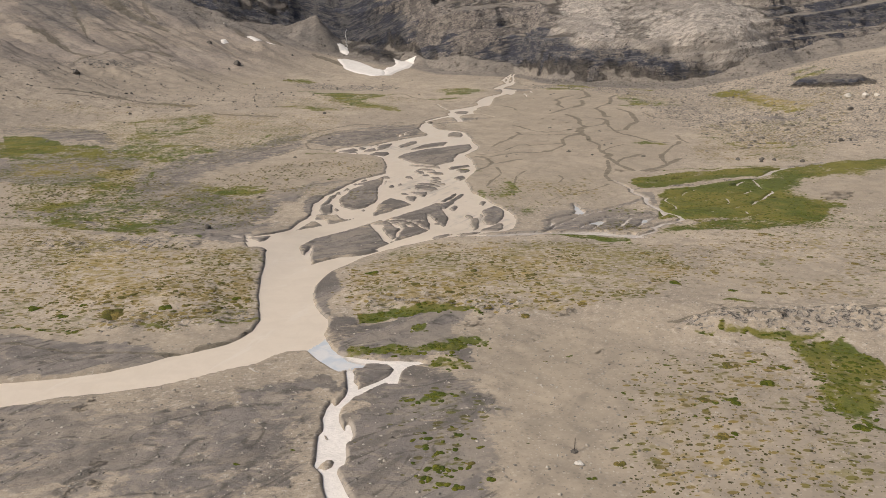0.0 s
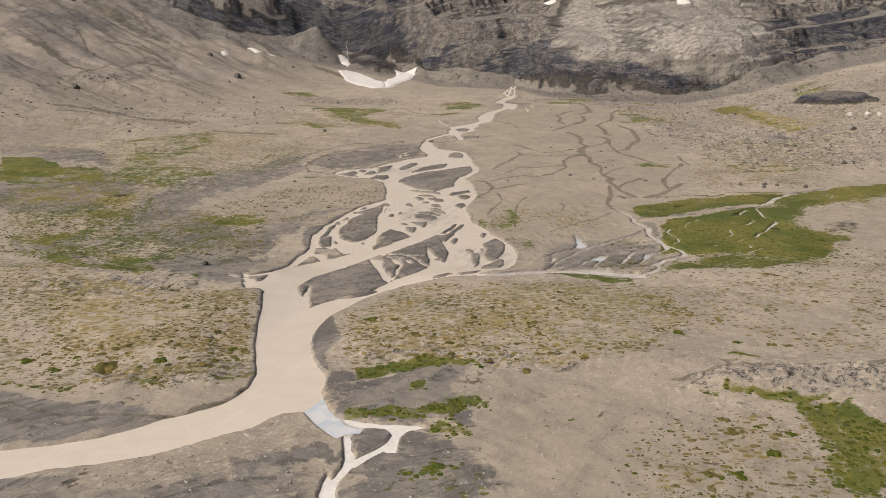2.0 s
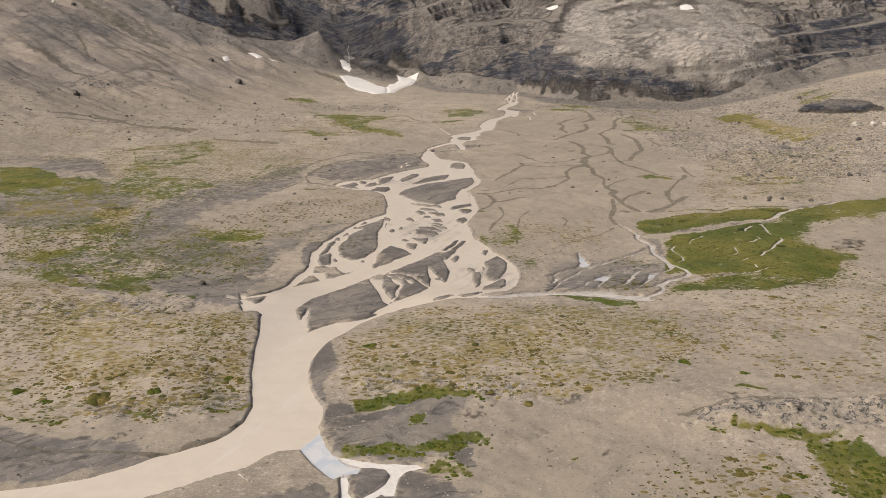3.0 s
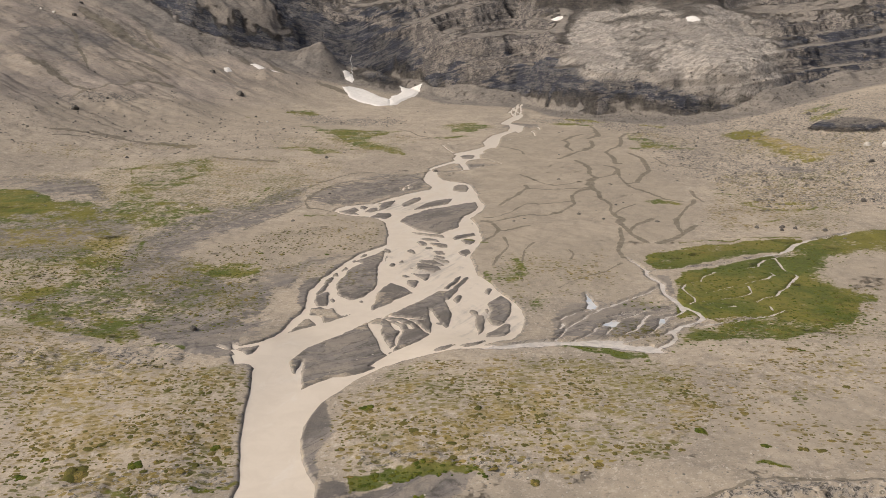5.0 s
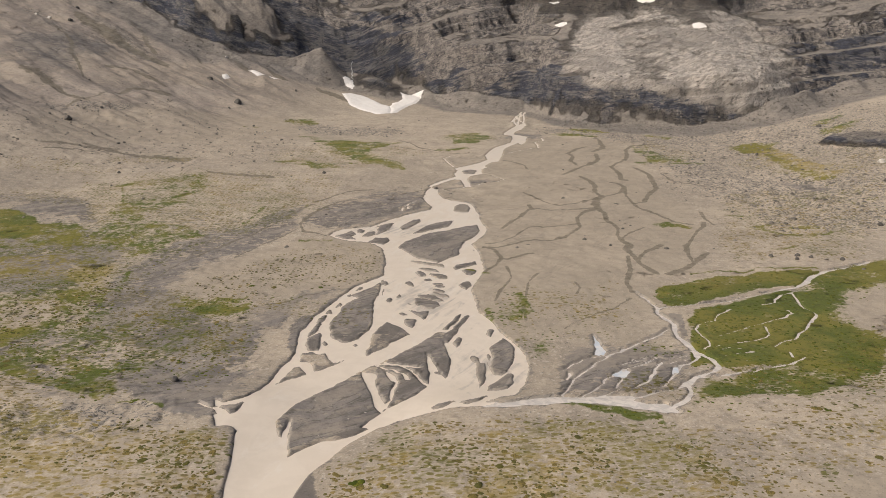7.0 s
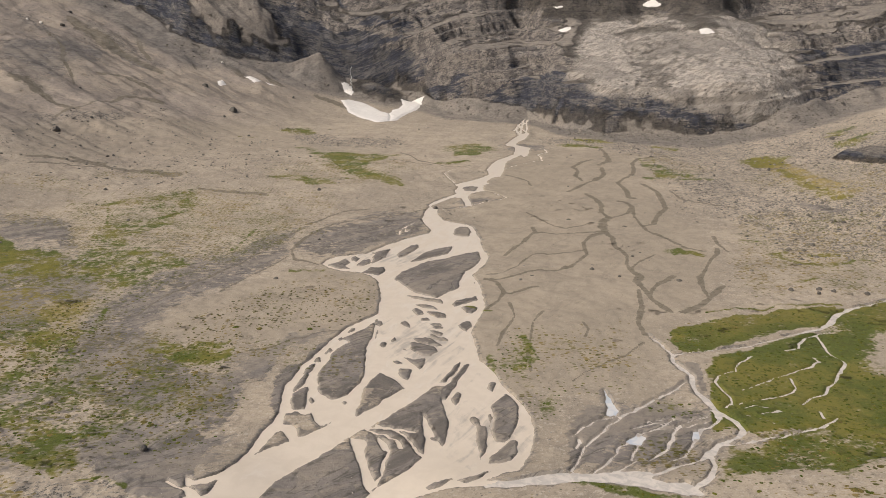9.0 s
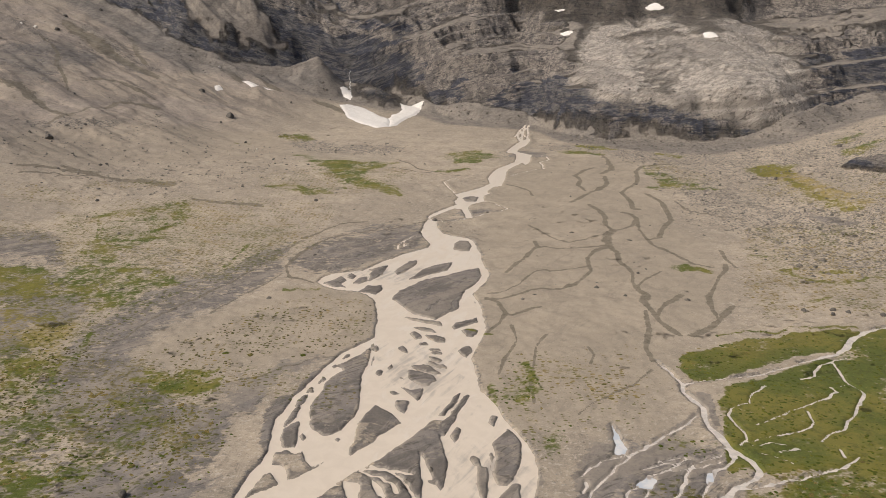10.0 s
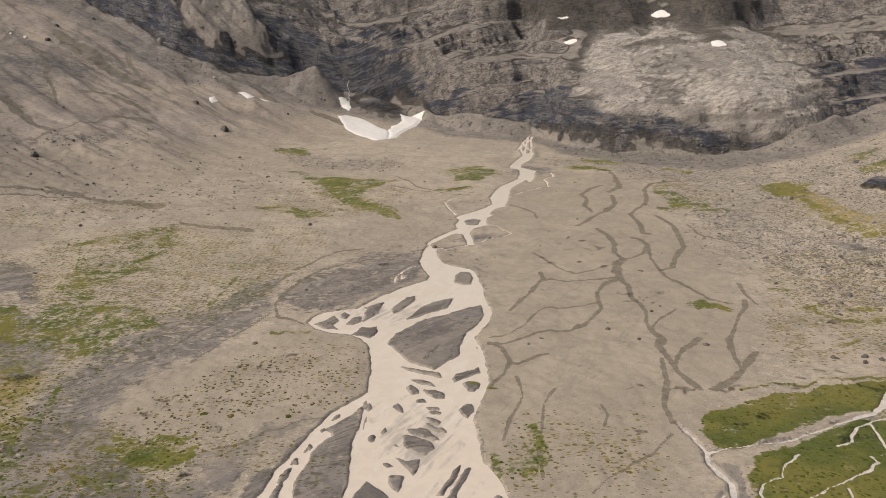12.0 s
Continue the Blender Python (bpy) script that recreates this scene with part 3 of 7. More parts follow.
# ---- the river: the falls, the upper reach and its fan ----
rill((74.4, 807.3, 1.6), (67.2, 772.8, 1.5), (58.8, 738.7, 1.5), (53.1, 707.4, 1.4))
rill((74.4, 807.3, 1.6), (67.9, 753.6, 1.5), (65.2, 719.2, 1.4), (61.3, 691.4, 1.4))
rill((67.2, 772.8, 1.5), (61.5, 730.2, 1.4), (56.3, 685.8, 1.4))
rill((59.5, 747.4, 1.5), (61, 719, 1.4), (63.2, 702.4, 1.4))
rill((67.5, 759.2, 1.5), (61.5, 735.9, 1.5), (55.8, 718.7, 1.4), (55.4, 685.7, 1.4))
lake((64.1, 702.5), (54.8, 683), (40.8, 631.4), (41.8, 622.2), (48.5, 627.1), (51.1, 643.9), (57.5, 659.6), (64.1, 688.8))
lake((41.9, 624.5), (48.7, 629.4), (54, 620.5), (57.7, 614.2), (53.6, 583.9), (49.8, 574.6), (48.4, 583.7), (41.6, 567.3), (37.3, 557), (34.3, 538.1), (32.7, 523.4), (30.2, 508.3), (24.2, 502.9), (21, 492.7), (22.6, 487.8), (18.8, 482.9), (18.9, 469.1), (15.6, 465.6), (11.8, 462.2), (9.4, 453.7), (11.7, 432.1), (8.5, 432), (6.5, 449.4), (2.7, 451.4), (-3.1, 444.1), (-8.5, 434.2), (-9.3, 428.5), (-10.8, 433.1), (-8.2, 441.9), (-1.8, 452.2), (3.8, 461.9), (2.6, 467.4), (4.7, 478.8), (2.6, 484.6), (7.5, 490.9), (13.7, 497.4), (19, 505.3), (23.8, 514.8), (23.2, 530.3), (27, 548.6), (31.7, 563.4), (37.7, 574.1), (43.7, 585.4), (46.9, 607.3), (46.2, 618))
isle((6.7, 476.6), (12.2, 481.4), (15.9, 478.1), (14.5, 468.9), (8.4, 468.7))
rill((18.9, 469.1, 0.8), (23.9, 464.8, 0.7), (26.9, 458.5, 0.7), (30.3, 453.3, 0.7), (25.7, 447.1, 0.7), (17.3, 440.8, 0.7), (11.2, 433.9, 0.7), (5.1, 429.1, 0.7), (-1.4, 425.2, 0.7), (-8, 426.8, 0.7))
rill((32.8, 530.6, 0.9), (39.7, 541.3, 0.9), (49.2, 552.6, 0.9), (56.2, 559.3, 0.9), (61, 561.2, 0.9), (61.5, 575, 1.0), (60.3, 584.1, 1.0), (68.4, 596, 1.0), (68, 608.2, 1.0), (62.6, 612.2, 1.0), (57.5, 612, 1.0))
rill((9.8, 531.2, 0.9), (0.5, 525, 0.9), (-3.7, 517.8, 0.8), (-0.9, 501.9, 0.8), (2.6, 489.5, 0.8))
rill((-8.8, 412.7, 0.7), (-12, 400.3, 0.6), (-16.6, 396.9, 0.6), (-19.3, 390.7, 0.6), (-21.6, 384.7, 0.6), (-21.6, 376.1, 0.6))
rill((-19.3, 390.7, 0.6), (-19.5, 381.1, 0.6), (-17.5, 384.8, 0.6))
rill((-1.1, 402.3, 0.6), (4.2, 397.7, 0.6), (8.5, 396.2, 0.6), (11.2, 390.2, 0.6))
lake((-10.1, 429.4), (-12.2, 416.8), (-12.5, 406.7), (-10.6, 395.6), (-7.3, 385.2), (-8.8, 380.1), (-13.1, 375.7), (-17.3, 372.1), (-21.9, 365.3), (-25.7, 360.7), (-28.7, 355), (-32.1, 348.3), (-37.7, 345.8), (-43.6, 343.3), (-46.7, 338.2), (-47.6, 332.7), (-43.8, 327.7), (-37.4, 323.4), (-31.7, 322.7), (-27.6, 319.4), (-24.9, 314.9), (-23, 306.1), (-21.9, 295.9), (-21.5, 284.7), (-20.7, 277.9), (-21.2, 271.4), (-20.9, 263.8), (-21.6, 258.7), (-22.1, 254), (-21.5, 248.9), (-20.9, 241.7), (-20.8, 235), (-21.5, 229.7), (15, 230.7), (13.6, 236.5), (12.3, 240.7), (10.2, 245.6), (9.1, 250.2), (8.9, 256.2), (8, 263.2), (7.5, 267), (8.6, 272.2), (9.8, 277.1), (11.7, 283.9), (12.7, 288.2), (12.5, 295), (12.1, 303), (11, 312.3), (9.5, 318.7), (8.9, 321.5), (10.2, 324.5), (12.9, 331.5), (15, 340.2), (16, 345.2), (14.6, 354.6), (13.7, 365.2), (12.9, 376.6), (12, 385.8), (9.9, 394), (4.9, 398.5), (0.8, 399.9), (-2.4, 403.8), (-4.8, 412.8), (-6.2, 420.5), (-5.6, 427.8))
isle((2.6, 387.7), (4.9, 393), (8.9, 391.7), (10.2, 384.3), (9.6, 377.2), (6, 375.7), (1.9, 378.3))
isle((-18.9, 342.4), (-20.7, 346.9), (-18.2, 353.5), (-15.8, 359.1), (-12.4, 362.4), (-11.9, 358), (-13.9, 351.8), (-17, 345.9))
isle((-14.9, 335.9), (-12.7, 341.5), (-10.2, 349), (-5.7, 355.1), (-0.5, 358.4), (2.2, 360.4), (1.6, 355.4), (0, 349.3), (-5.4, 344.5), (-10.2, 339.4))
isle((-29.4, 334.4), (-29.5, 343.7), (-28.8, 349.6), (-26.5, 353.2), (-23.1, 355.2), (-24.4, 346.8), (-26.1, 339.9))
isle((-45.3, 331.7), (-42.4, 336.1), (-39.8, 341.2), (-37.3, 335.2), (-38.7, 331.4), (-36.2, 327.4), (-41.1, 328.3))
isle((-37.9, 341.8), (-36.2, 344.1), (-34.2, 340.8), (-35.1, 336.4), (-37.3, 337.4))
isle((-31.4, 323.1), (-28.9, 330.2), (-25.9, 329.3), (-23.7, 331.9), (-23, 325.4), (-24.9, 320.5), (-28.9, 322.3))
isle((-34.9, 332.1), (-33.4, 338.1), (-30.1, 339.8), (-29.5, 335.5), (-32, 331.7))
isle((-19.1, 316.9), (-16.9, 324.6), (-12.6, 330.7), (-7.7, 337.8), (-0.3, 343), (7.8, 349.6), (12.2, 352.1), (12.8, 344), (11.5, 336.8), (9.1, 330.4), (6.5, 324.3), (5.1, 318.1), (4.2, 312.1), (4, 306.9), (0.2, 302.6), (-2.1, 298.5), (-3.4, 296.8), (-7.3, 299.1), (-11.4, 302.2), (-14.8, 308.5), (-17, 313.3), (-18.3, 314.2))
isle((-14.7, 300.1), (-11.5, 298.2), (-6.4, 296.4), (-1.6, 294.6), (-0.9, 291.1), (-5.4, 292.9), (-10.5, 295.1))
isle((-11.1, 285), (-9.5, 286.9), (-7.4, 283.7), (-6.8, 281), (-9.1, 280.6))
isle((-10.2, 290.1), (-6.9, 289.9), (-3.6, 287.8), (-1.7, 285), (-4.6, 285.6), (-7.6, 286.9))
isle((-6.3, 283.4), (-3.5, 283.8), (-0.3, 282.2), (0.4, 278.8), (-2.2, 278.1), (-4.6, 280))
isle((-8, 277.6), (-5.3, 277.6), (-4.6, 276), (-7.3, 275.6))
isle((-5.1, 273.7), (-1.2, 273.2), (-1.1, 271.6), (-4.1, 271.8))
isle((-4.4, 270.9), (-0.7, 270.7), (-0.8, 269.1), (-3.4, 269.1))
isle((-4.9, 267.8), (-2.5, 267), (-0.5, 265), (-1.4, 263.5), (-3.6, 264.6))
isle((-14.2, 273.8), (-12.3, 275.1), (-10.9, 272.6), (-10.6, 269.8), (-12.7, 270.7))
isle((-9.8, 261.8), (-5.6, 262.5), (-2.7, 260.3), (-0.7, 256.5), (-2.6, 256.4), (-5.9, 258.3), (-7.6, 259.3))
isle((-10.3, 258.7), (-8.3, 259.3), (-5.4, 257.5), (-2.5, 254.8), (-1.4, 252), (-2.8, 250.7), (-4.1, 249.1), (-6, 249.1), (-7.8, 250.8), (-9.3, 253.3))
isle((-11.3, 248.4), (-8.2, 246.5), (-5, 247.6), (-5.3, 243.3), (-6.2, 239.5), (-7.3, 243), (-9.4, 245.3))
isle((-12.3, 240.5), (-8.2, 240.2), (-9, 233.3), (-11, 235.9))
isle((-14.2, 245.9), (-12.1, 245.5), (-10.9, 244.3), (-12.6, 243.5), (-13.7, 244.5))
isle((-20.4, 228.7), (-19.2, 232.2), (-17.7, 235.7), (-16.5, 237.9), (-14.4, 235.8), (-10.9, 232), (-9.5, 229))
isle((-1, 233.3), (-0.1, 236.6), (1.7, 240), (2.3, 243), (3.6, 244.7), (4.8, 245.4), (4.3, 242.4), (3, 239.3), (1.8, 236.6), (0.6, 233.6))
isle((-18.8, 255.7), (-18.1, 258.5), (-16.5, 258), (-16.5, 255.5), (-17.6, 253.9))
isle((-15.9, 259.4), (-14.9, 262.2), (-14, 260), (-15.1, 258))
isle((-20.5, 266.8), (-19.8, 268.6), (-19.6, 265.3), (-20, 262.4), (-20.4, 260.1))
isle((-21.5, 274.5), (-20, 275.2), (-18.7, 272.4), (-19.8, 270.2), (-20.8, 271.7))
isle((1.9, 290.5), (2.8, 294.7), (5.3, 294.8), (8.4, 297.2), (10.1, 300), (10.5, 294.9), (7.8, 292.9), (5, 290.2), (2.9, 288.3))
isle((4.8, 287.3), (6.6, 289.1), (8.8, 288.5), (10.3, 287.8), (9.7, 284.6), (8.1, 282.8), (6.5, 283.1))
isle((3.5, 272.1), (4.9, 275), (7.6, 275.7), (8, 273.1), (7.4, 270.6), (6.3, 267.2), (4.8, 268.4))
isle((8.4, 315.9), (10, 314.1), (9.7, 311.4))
# the side arm round the long island
lake((-21.1, 281.6), (-22.6, 278.5), (-25.3, 275.4), (-27.5, 272.8), (-29.3, 269.6), (-30.9, 265), (-32.1, 260.6), (-33.3, 257), (-33.4, 253.7), (-34, 249.8), (-35.3, 246.8), (-36.6, 243.6), (-37.2, 240.5), (-38.1, 237.8), (-38.6, 234.5), (-38.9, 230), (-31.3, 229.4), (-32.4, 233.6), (-32.8, 237.9), (-32.3, 241.4), (-31.2, 246.2), (-31, 249.9), (-30.2, 253), (-28.9, 255.7), (-27.4, 257.4), (-28.4, 259.3), (-30.5, 261.2), (-29.5, 263.6), (-27.3, 266), (-26.5, 268.1), (-24.9, 272.2), (-23, 274.8), (-20.7, 277.9))
isle((-29.2, 264.8), (-28.5, 268.1), (-27, 269.9), (-27.1, 266.9))
isle((-31, 260.1), (-29.9, 261.5), (-29, 259.8), (-30.3, 258.4))
isle((-32.5, 253.2), (-31.6, 254), (-31, 251.9), (-31.6, 250.1))
isle((-34.7, 246.1), (-33.7, 247.1), (-32.8, 244.9), (-33.9, 244.2))
isle((-36.2, 240.1), (-35.7, 242.4), (-34.2, 243.7), (-34.3, 240.2), (-35.1, 238.3), (-35.9, 237.6))
isle((-36.8, 233.2), (-36.3, 236.3), (-34.7, 237), (-34.8, 233.5), (-34.9, 230.6), (-36.6, 230.5))
lake((-22, 278.4), (-25.6, 271.5), (-31.4, 263.5), (-34.1, 254.8), (-35.9, 246.8), (-37.9, 241.1), (-38.7, 234), (-39.4, 229), (-39, 223.9), (-38.5, 219.3), (-37.9, 215), (-38.5, 210.7), (-39.5, 206.7), (-39.8, 202.8), (-40.2, 198.5), (-41.1, 193.9), (-42, 189.9), (-43.5, 186.6), (-45.2, 184.7), (-46.9, 183.8), (-49.2, 185), (-48.3, 182.1), (-46.3, 182.2), (-44.3, 182.7), (-42.6, 184.2), (-41.5, 186.6), (-40.5, 189.9), (-39.1, 194.4), (-38.6, 199.1), (-37.6, 202.9), (-36.8, 206.2), (-35.2, 207.3), (-33.3, 204.3), (-32.4, 201.8), (-31.4, 202.8), (-32.2, 208.2), (-33.8, 210.1), (-35.9, 210.8), (-36.3, 214.5), (-34.4, 216.2), (-31.5, 214.6), (-30.2, 215.8), (-31.6, 217.5), (-35, 217.1), (-36.5, 220.9), (-37.1, 225.2), (-35.7, 227.2), (-34.2, 229.2), (-34, 233.8), (-33.7, 240.2), (-33, 247.7), (-31.6, 254.1), (-29.9, 260), (-25.2, 267.3), (-21.6, 274))
isle((-40.6, 232.6), (-39.6, 232.3), (-39, 235.4), (-40.1, 236.4))
isle((-37, 237.2), (-36.4, 240.8), (-35.2, 240.9), (-35.4, 236.5))
isle((-37.1, 225.8), (-37, 232.4), (-35.7, 235.5), (-34.6, 231.1), (-35.6, 227.8))
isle((-35.2, 244.6), (-34.5, 247.6), (-33.4, 247.6), (-34.3, 243.8))
isle((-33.3, 250), (-32.5, 254.9), (-31.5, 253.3), (-32.4, 249.2))
lake((-33.9, 235.6), (-31.9, 229.9), (-29.7, 225.5), (-26.8, 223.1), (-24.9, 223.8), (-22.6, 227.6), (-21.1, 232.6), (-19.3, 236.8), (-17.8, 236.1), (-19.5, 231.6), (-20.1, 224.5), (-20, 220.6), (-20.9, 217.8), (-19.8, 215), (-23.9, 212.6), (-27.3, 209.2), (-29, 211.9), (-30.3, 216.4), (-32.1, 218.1), (-33.2, 224.1), (-33.6, 229.8))
isle((-32.5, 222.6), (-31.8, 224.5), (-30.6, 221.7), (-31.3, 220.2))
isle((-20.6, 215.5), (-18.8, 219.4), (-17, 221.9), (-18.5, 216.8), (-19.9, 213.9))
isle((-24.5, 221.3), (-22.8, 222), (-23.4, 220.1))
# the main arm and the lobes beside it
lake((0.5, 242.8), (-3.8, 236.9), (-6.9, 232.4), (-10, 229.3), (-13.2, 224.8), (-15.5, 220.1), (-17.9, 217.4), (-20.9, 214.4), (-23.9, 212.6), (-27.1, 208.1), (-30.3, 205.1), (-33.5, 202.3), (-36.5, 199.2), (-39.2, 195.6), (-40.5, 189.9), (-42, 185.2), (-42.8, 182.3), (-43.2, 180.1), (-47.4, 178.2), (-45.5, 172.8), (-34.2, 174.4), (-34.6, 177.7), (-33.8, 181), (-32.5, 184.6), (-30.6, 188.7), (-29.1, 192.4), (-26.3, 196.6), (-23.4, 200.8), (-20.3, 204.7), (-16.9, 208.5), (-13.5, 212.4), (-10.6, 218.2), (-6.8, 222.8), (-4.2, 227.6), (-1.5, 231.2), (0.6, 234.7), (2.4, 238.5), (4.8, 242.2))
lake((-0.1, 235), (4.3, 245.9), (8.2, 258.8), (8.8, 249.9), (9.7, 244.2), (11.1, 240.6), (13.1, 237.1), (14.3, 232.1), (16.2, 227.3), (18.3, 222.7), (19.6, 218.3), (20.5, 214), (20.7, 209.9), (19.6, 204.7), (18.4, 198.3), (16.7, 193.5), (15.3, 190.4), (12.4, 188.6), (10, 186.7), (6.6, 184.4), (2.2, 182.7), (-1, 181.6), (-3.6, 180.5), (-6.2, 179.3), (-9.3, 178.1), (-11.8, 176.4), (-13.3, 175.9), (-16.7, 176.3), (-15.6, 179.3), (-14, 182), (-12.3, 184.6), (-10.1, 187.1), (-8.6, 189.6), (-6.4, 191.7), (-4.8, 194), (-3.7, 196.8), (-3.3, 200.2), (-3.9, 207.8), (-4.5, 215.5), (-3.3, 211.9), (-1.6, 206.6), (-0.1, 201.3), (0.6, 202.8), (1.2, 206.7), (1.6, 212), (0.9, 217.7), (0.1, 222.1), (0.7, 226.8), (2.1, 231.7))
isle((-0.9, 224.5), (0.7, 231), (2.8, 236.8), (5.4, 243.7), (7.2, 244.5), (5.3, 238.6), (3.8, 233.7), (2.5, 229.1), (1, 223.4))
isle((1.8, 224), (3.5, 228.5), (4.9, 227.2), (4.2, 222.9), (2.9, 219.8))
isle((7.8, 210.9), (9.9, 210.4), (10.1, 205.6), (9.2, 199.4), (8.3, 195.1), (7.9, 199.3), (7.3, 205.6))
isle((6.1, 213.8), (7.2, 216.1), (8.6, 213.6), (8.4, 211.1), (7.1, 210.6))
isle((11.6, 220.7), (13.2, 225), (15.1, 226.6), (16.6, 224.2), (17.8, 221.2), (18, 216.8), (16.5, 209.8), (15.3, 205.8), (13.3, 203.2), (11.4, 203.2), (10.7, 207), (10.3, 213.7))
isle((10.3, 197.5), (12.6, 201.9), (15.2, 204.5), (16.7, 204.8), (15.8, 199.6), (14, 195.9), (11.5, 194), (9.6, 193.9))
isle((11.7, 234), (13.8, 233.1), (12, 227.8), (10.8, 230.3))
isle((3.1, 185.4), (6.7, 187.7), (10.4, 190.9), (7.8, 186.7), (5, 184.8))
isle((-3, 183.7), (0, 185.7), (2.4, 186.3), (0.1, 183.4), (-2.3, 182.5))
isle((0.3, 215.1), (0.9, 212), (0.7, 207.4), (0, 204.1), (-0.9, 207.4))
rill((11.1, 220.7, 0.4), (11.6, 215.2, 0.4), (10.9, 209.6, 0.4))
rill((8.8, 217.6, 0.4), (10.4, 216, 0.4), (10.7, 211.5, 0.4))
rill((11.7, 222.5, 0.4), (14.7, 225.7, 0.4))
wash((-19.8, 204.7), (-16.9, 203.8), (-15.8, 197.5), (-14.4, 191.8), (-12.8, 187.3), (-13.1, 183.9), (-15.2, 186.8), (-16.2, 191.7), (-17.8, 197.4))
wash((-14.9, 206.4), (-12, 202.7), (-10.7, 198.8), (-12.1, 199), (-13.7, 202.9))
rill((-11, 199.3, 0.5), (-11.6, 194.1, 0.5), (-11.9, 189.6, 0.5), (-12.8, 185.3, 0.5))
rill((-16.3, 208.5, 0.5), (-11.9, 209.2, 0.5), (-7.8, 205.1, 0.5), (-5.7, 200.2, 0.5), (-4.2, 197.1, 0.5))
rill((-16.9, 207.9, 0.5), (-12.9, 206, 0.5), (-10.2, 203.7, 0.5), (-8.5, 200.1, 0.5))
rill((-14.7, 209.6, 0.5), (-10.5, 208.1, 0.5), (-6, 207.2, 0.5))
rill((-8.8, 185.7, 0.9), (-9.8, 184.5, 0.9), (-12, 183.7, 0.9), (-13, 181.4, 0.9), (-14.7, 179.3, 0.9), (-16.2, 177, 0.9))
# the gathered river through the terraces
lake((-37.9, 196.7), (-40.5, 190.9), (-42.1, 184.7), (-43, 181.3), (-43.4, 178.2), (-45.6, 179.8), (-47.6, 181.7), (-48.6, 181.7), (-47.2, 179.2), (-45.6, 177.6), (-42.9, 174.3), (-40.7, 171.8), (-39.3, 167.3), (-38.4, 163.3), (-38, 160.4), (-37.5, 156.8), (-37.1, 151.6), (-36.9, 148.2), (-36, 143.4), (-25.5, 143.7), (-25.9, 148), (-25.7, 151.6), (-25.2, 154.5), (-24.3, 158.1), (-23.2, 160.6), (-21.5, 163.2), (-19.5, 168.3), (-16.6, 172.4), (-12.4, 176.7), (-7.8, 179.2), (-3.1, 181), (1.7, 182.8), (10.2, 183.4), (11.6, 185.5), (7.9, 185.7), (1.7, 185.2), (-1.9, 182.7), (-5.5, 181.1), (-10.2, 179.2), (-14.7, 176.1), (-18.9, 172.4), (-21.9, 169.9), (-24.9, 167.4), (-28.6, 163.7), (-29.3, 162.6), (-29.9, 167.1), (-31.8, 171.1), (-33, 172.3), (-34.2, 174.9), (-34.5, 177.9), (-33.9, 181.3), (-31.8, 185.7), (-29, 191.1), (-24.8, 197.6), (-20.1, 203.1))
isle((-46.8, 180.9), (-44.3, 181.8), (-42.5, 182.7), (-42.9, 178.8), (-44.3, 178.2))
rill((-52.2, 183.5, 0.5), (-49.8, 181.6, 0.5), (-47.6, 180.6, 0.4))
wash((-31.9, 170.9), (-32.2, 174.6), (-31.8, 178.6), (-31.2, 177.4), (-31.2, 172.7), (-29.9, 166.6))
lake((-41.5, 178.2), (-40.6, 169.3), (-39.3, 163), (-37.8, 152.7), (-36.2, 143.1), (-33.9, 134.7), (-32.3, 128.6), (-32.3, 122.9), (-33.5, 119), (-35.1, 116.4), (-38.8, 113.5), (-42.5, 111.3), (-45.8, 108.4), (-49.8, 105.7), (-56.1, 103.2), (-63.4, 101.7), (-67.6, 100.5), (-62.2, 91.7), (-59, 93.8), (-55.9, 95), (-52.9, 96.7), (-49.4, 97.6), (-45.9, 98.5), (-42.5, 99.8), (-39, 101.3), (-35.7, 103.7), (-32.4, 106.3), (-28.7, 108.4), (-26.7, 111.3), (-24.9, 113.1), (-23.6, 113.6), (-21.8, 113.6), (-20.8, 115.5), (-19.7, 117.2), (-19.5, 119.5), (-20.2, 121.6), (-19.9, 124.9), (-20.4, 128.5), (-22.4, 131.9), (-24.1, 136.2), (-25.6, 143.2), (-26.2, 148.8), (-25.6, 155.5), (-23.8, 159.8), (-21.5, 166.3), (-18.9, 172.2), (-24, 170.7), (-28.4, 165.8), (-29.9, 163.4), (-33.9, 175.1), (-35.8, 179.3))
# the clear tributary and its pool
pool((-21.4, 113.6), (-20.6, 116), (-19.5, 119), (-18, 115.2), (-16.5, 112.4), (-14.3, 110.6), (-11.9, 108.4), (-12.2, 107.2), (-14.3, 106.8), (-15.4, 105.7), (-16.9, 107), (-18.5, 109.1))
brook((-15.9, 111.7), (-12.6, 110.8), (-8.2, 109.7), (-7.7, 108.2), (-11.5, 108.7), (-14.9, 109.3))
brook((-8.2, 109.7), (-3.8, 109.8), (-2.7, 108.5), (-5.4, 107.4), (-6.1, 106.1), (-6.5, 103.7), (-6.6, 101.2), (-7.6, 101.2), (-8.3, 101.9), (-9.2, 100.8), (-10.6, 99.3), (-11.6, 97.8), (-12.7, 96.9), (-12.3, 99.1), (-11.1, 100.6), (-9.3, 102.5), (-7.8, 104.5), (-7.3, 106.6), (-7.9, 107.8))
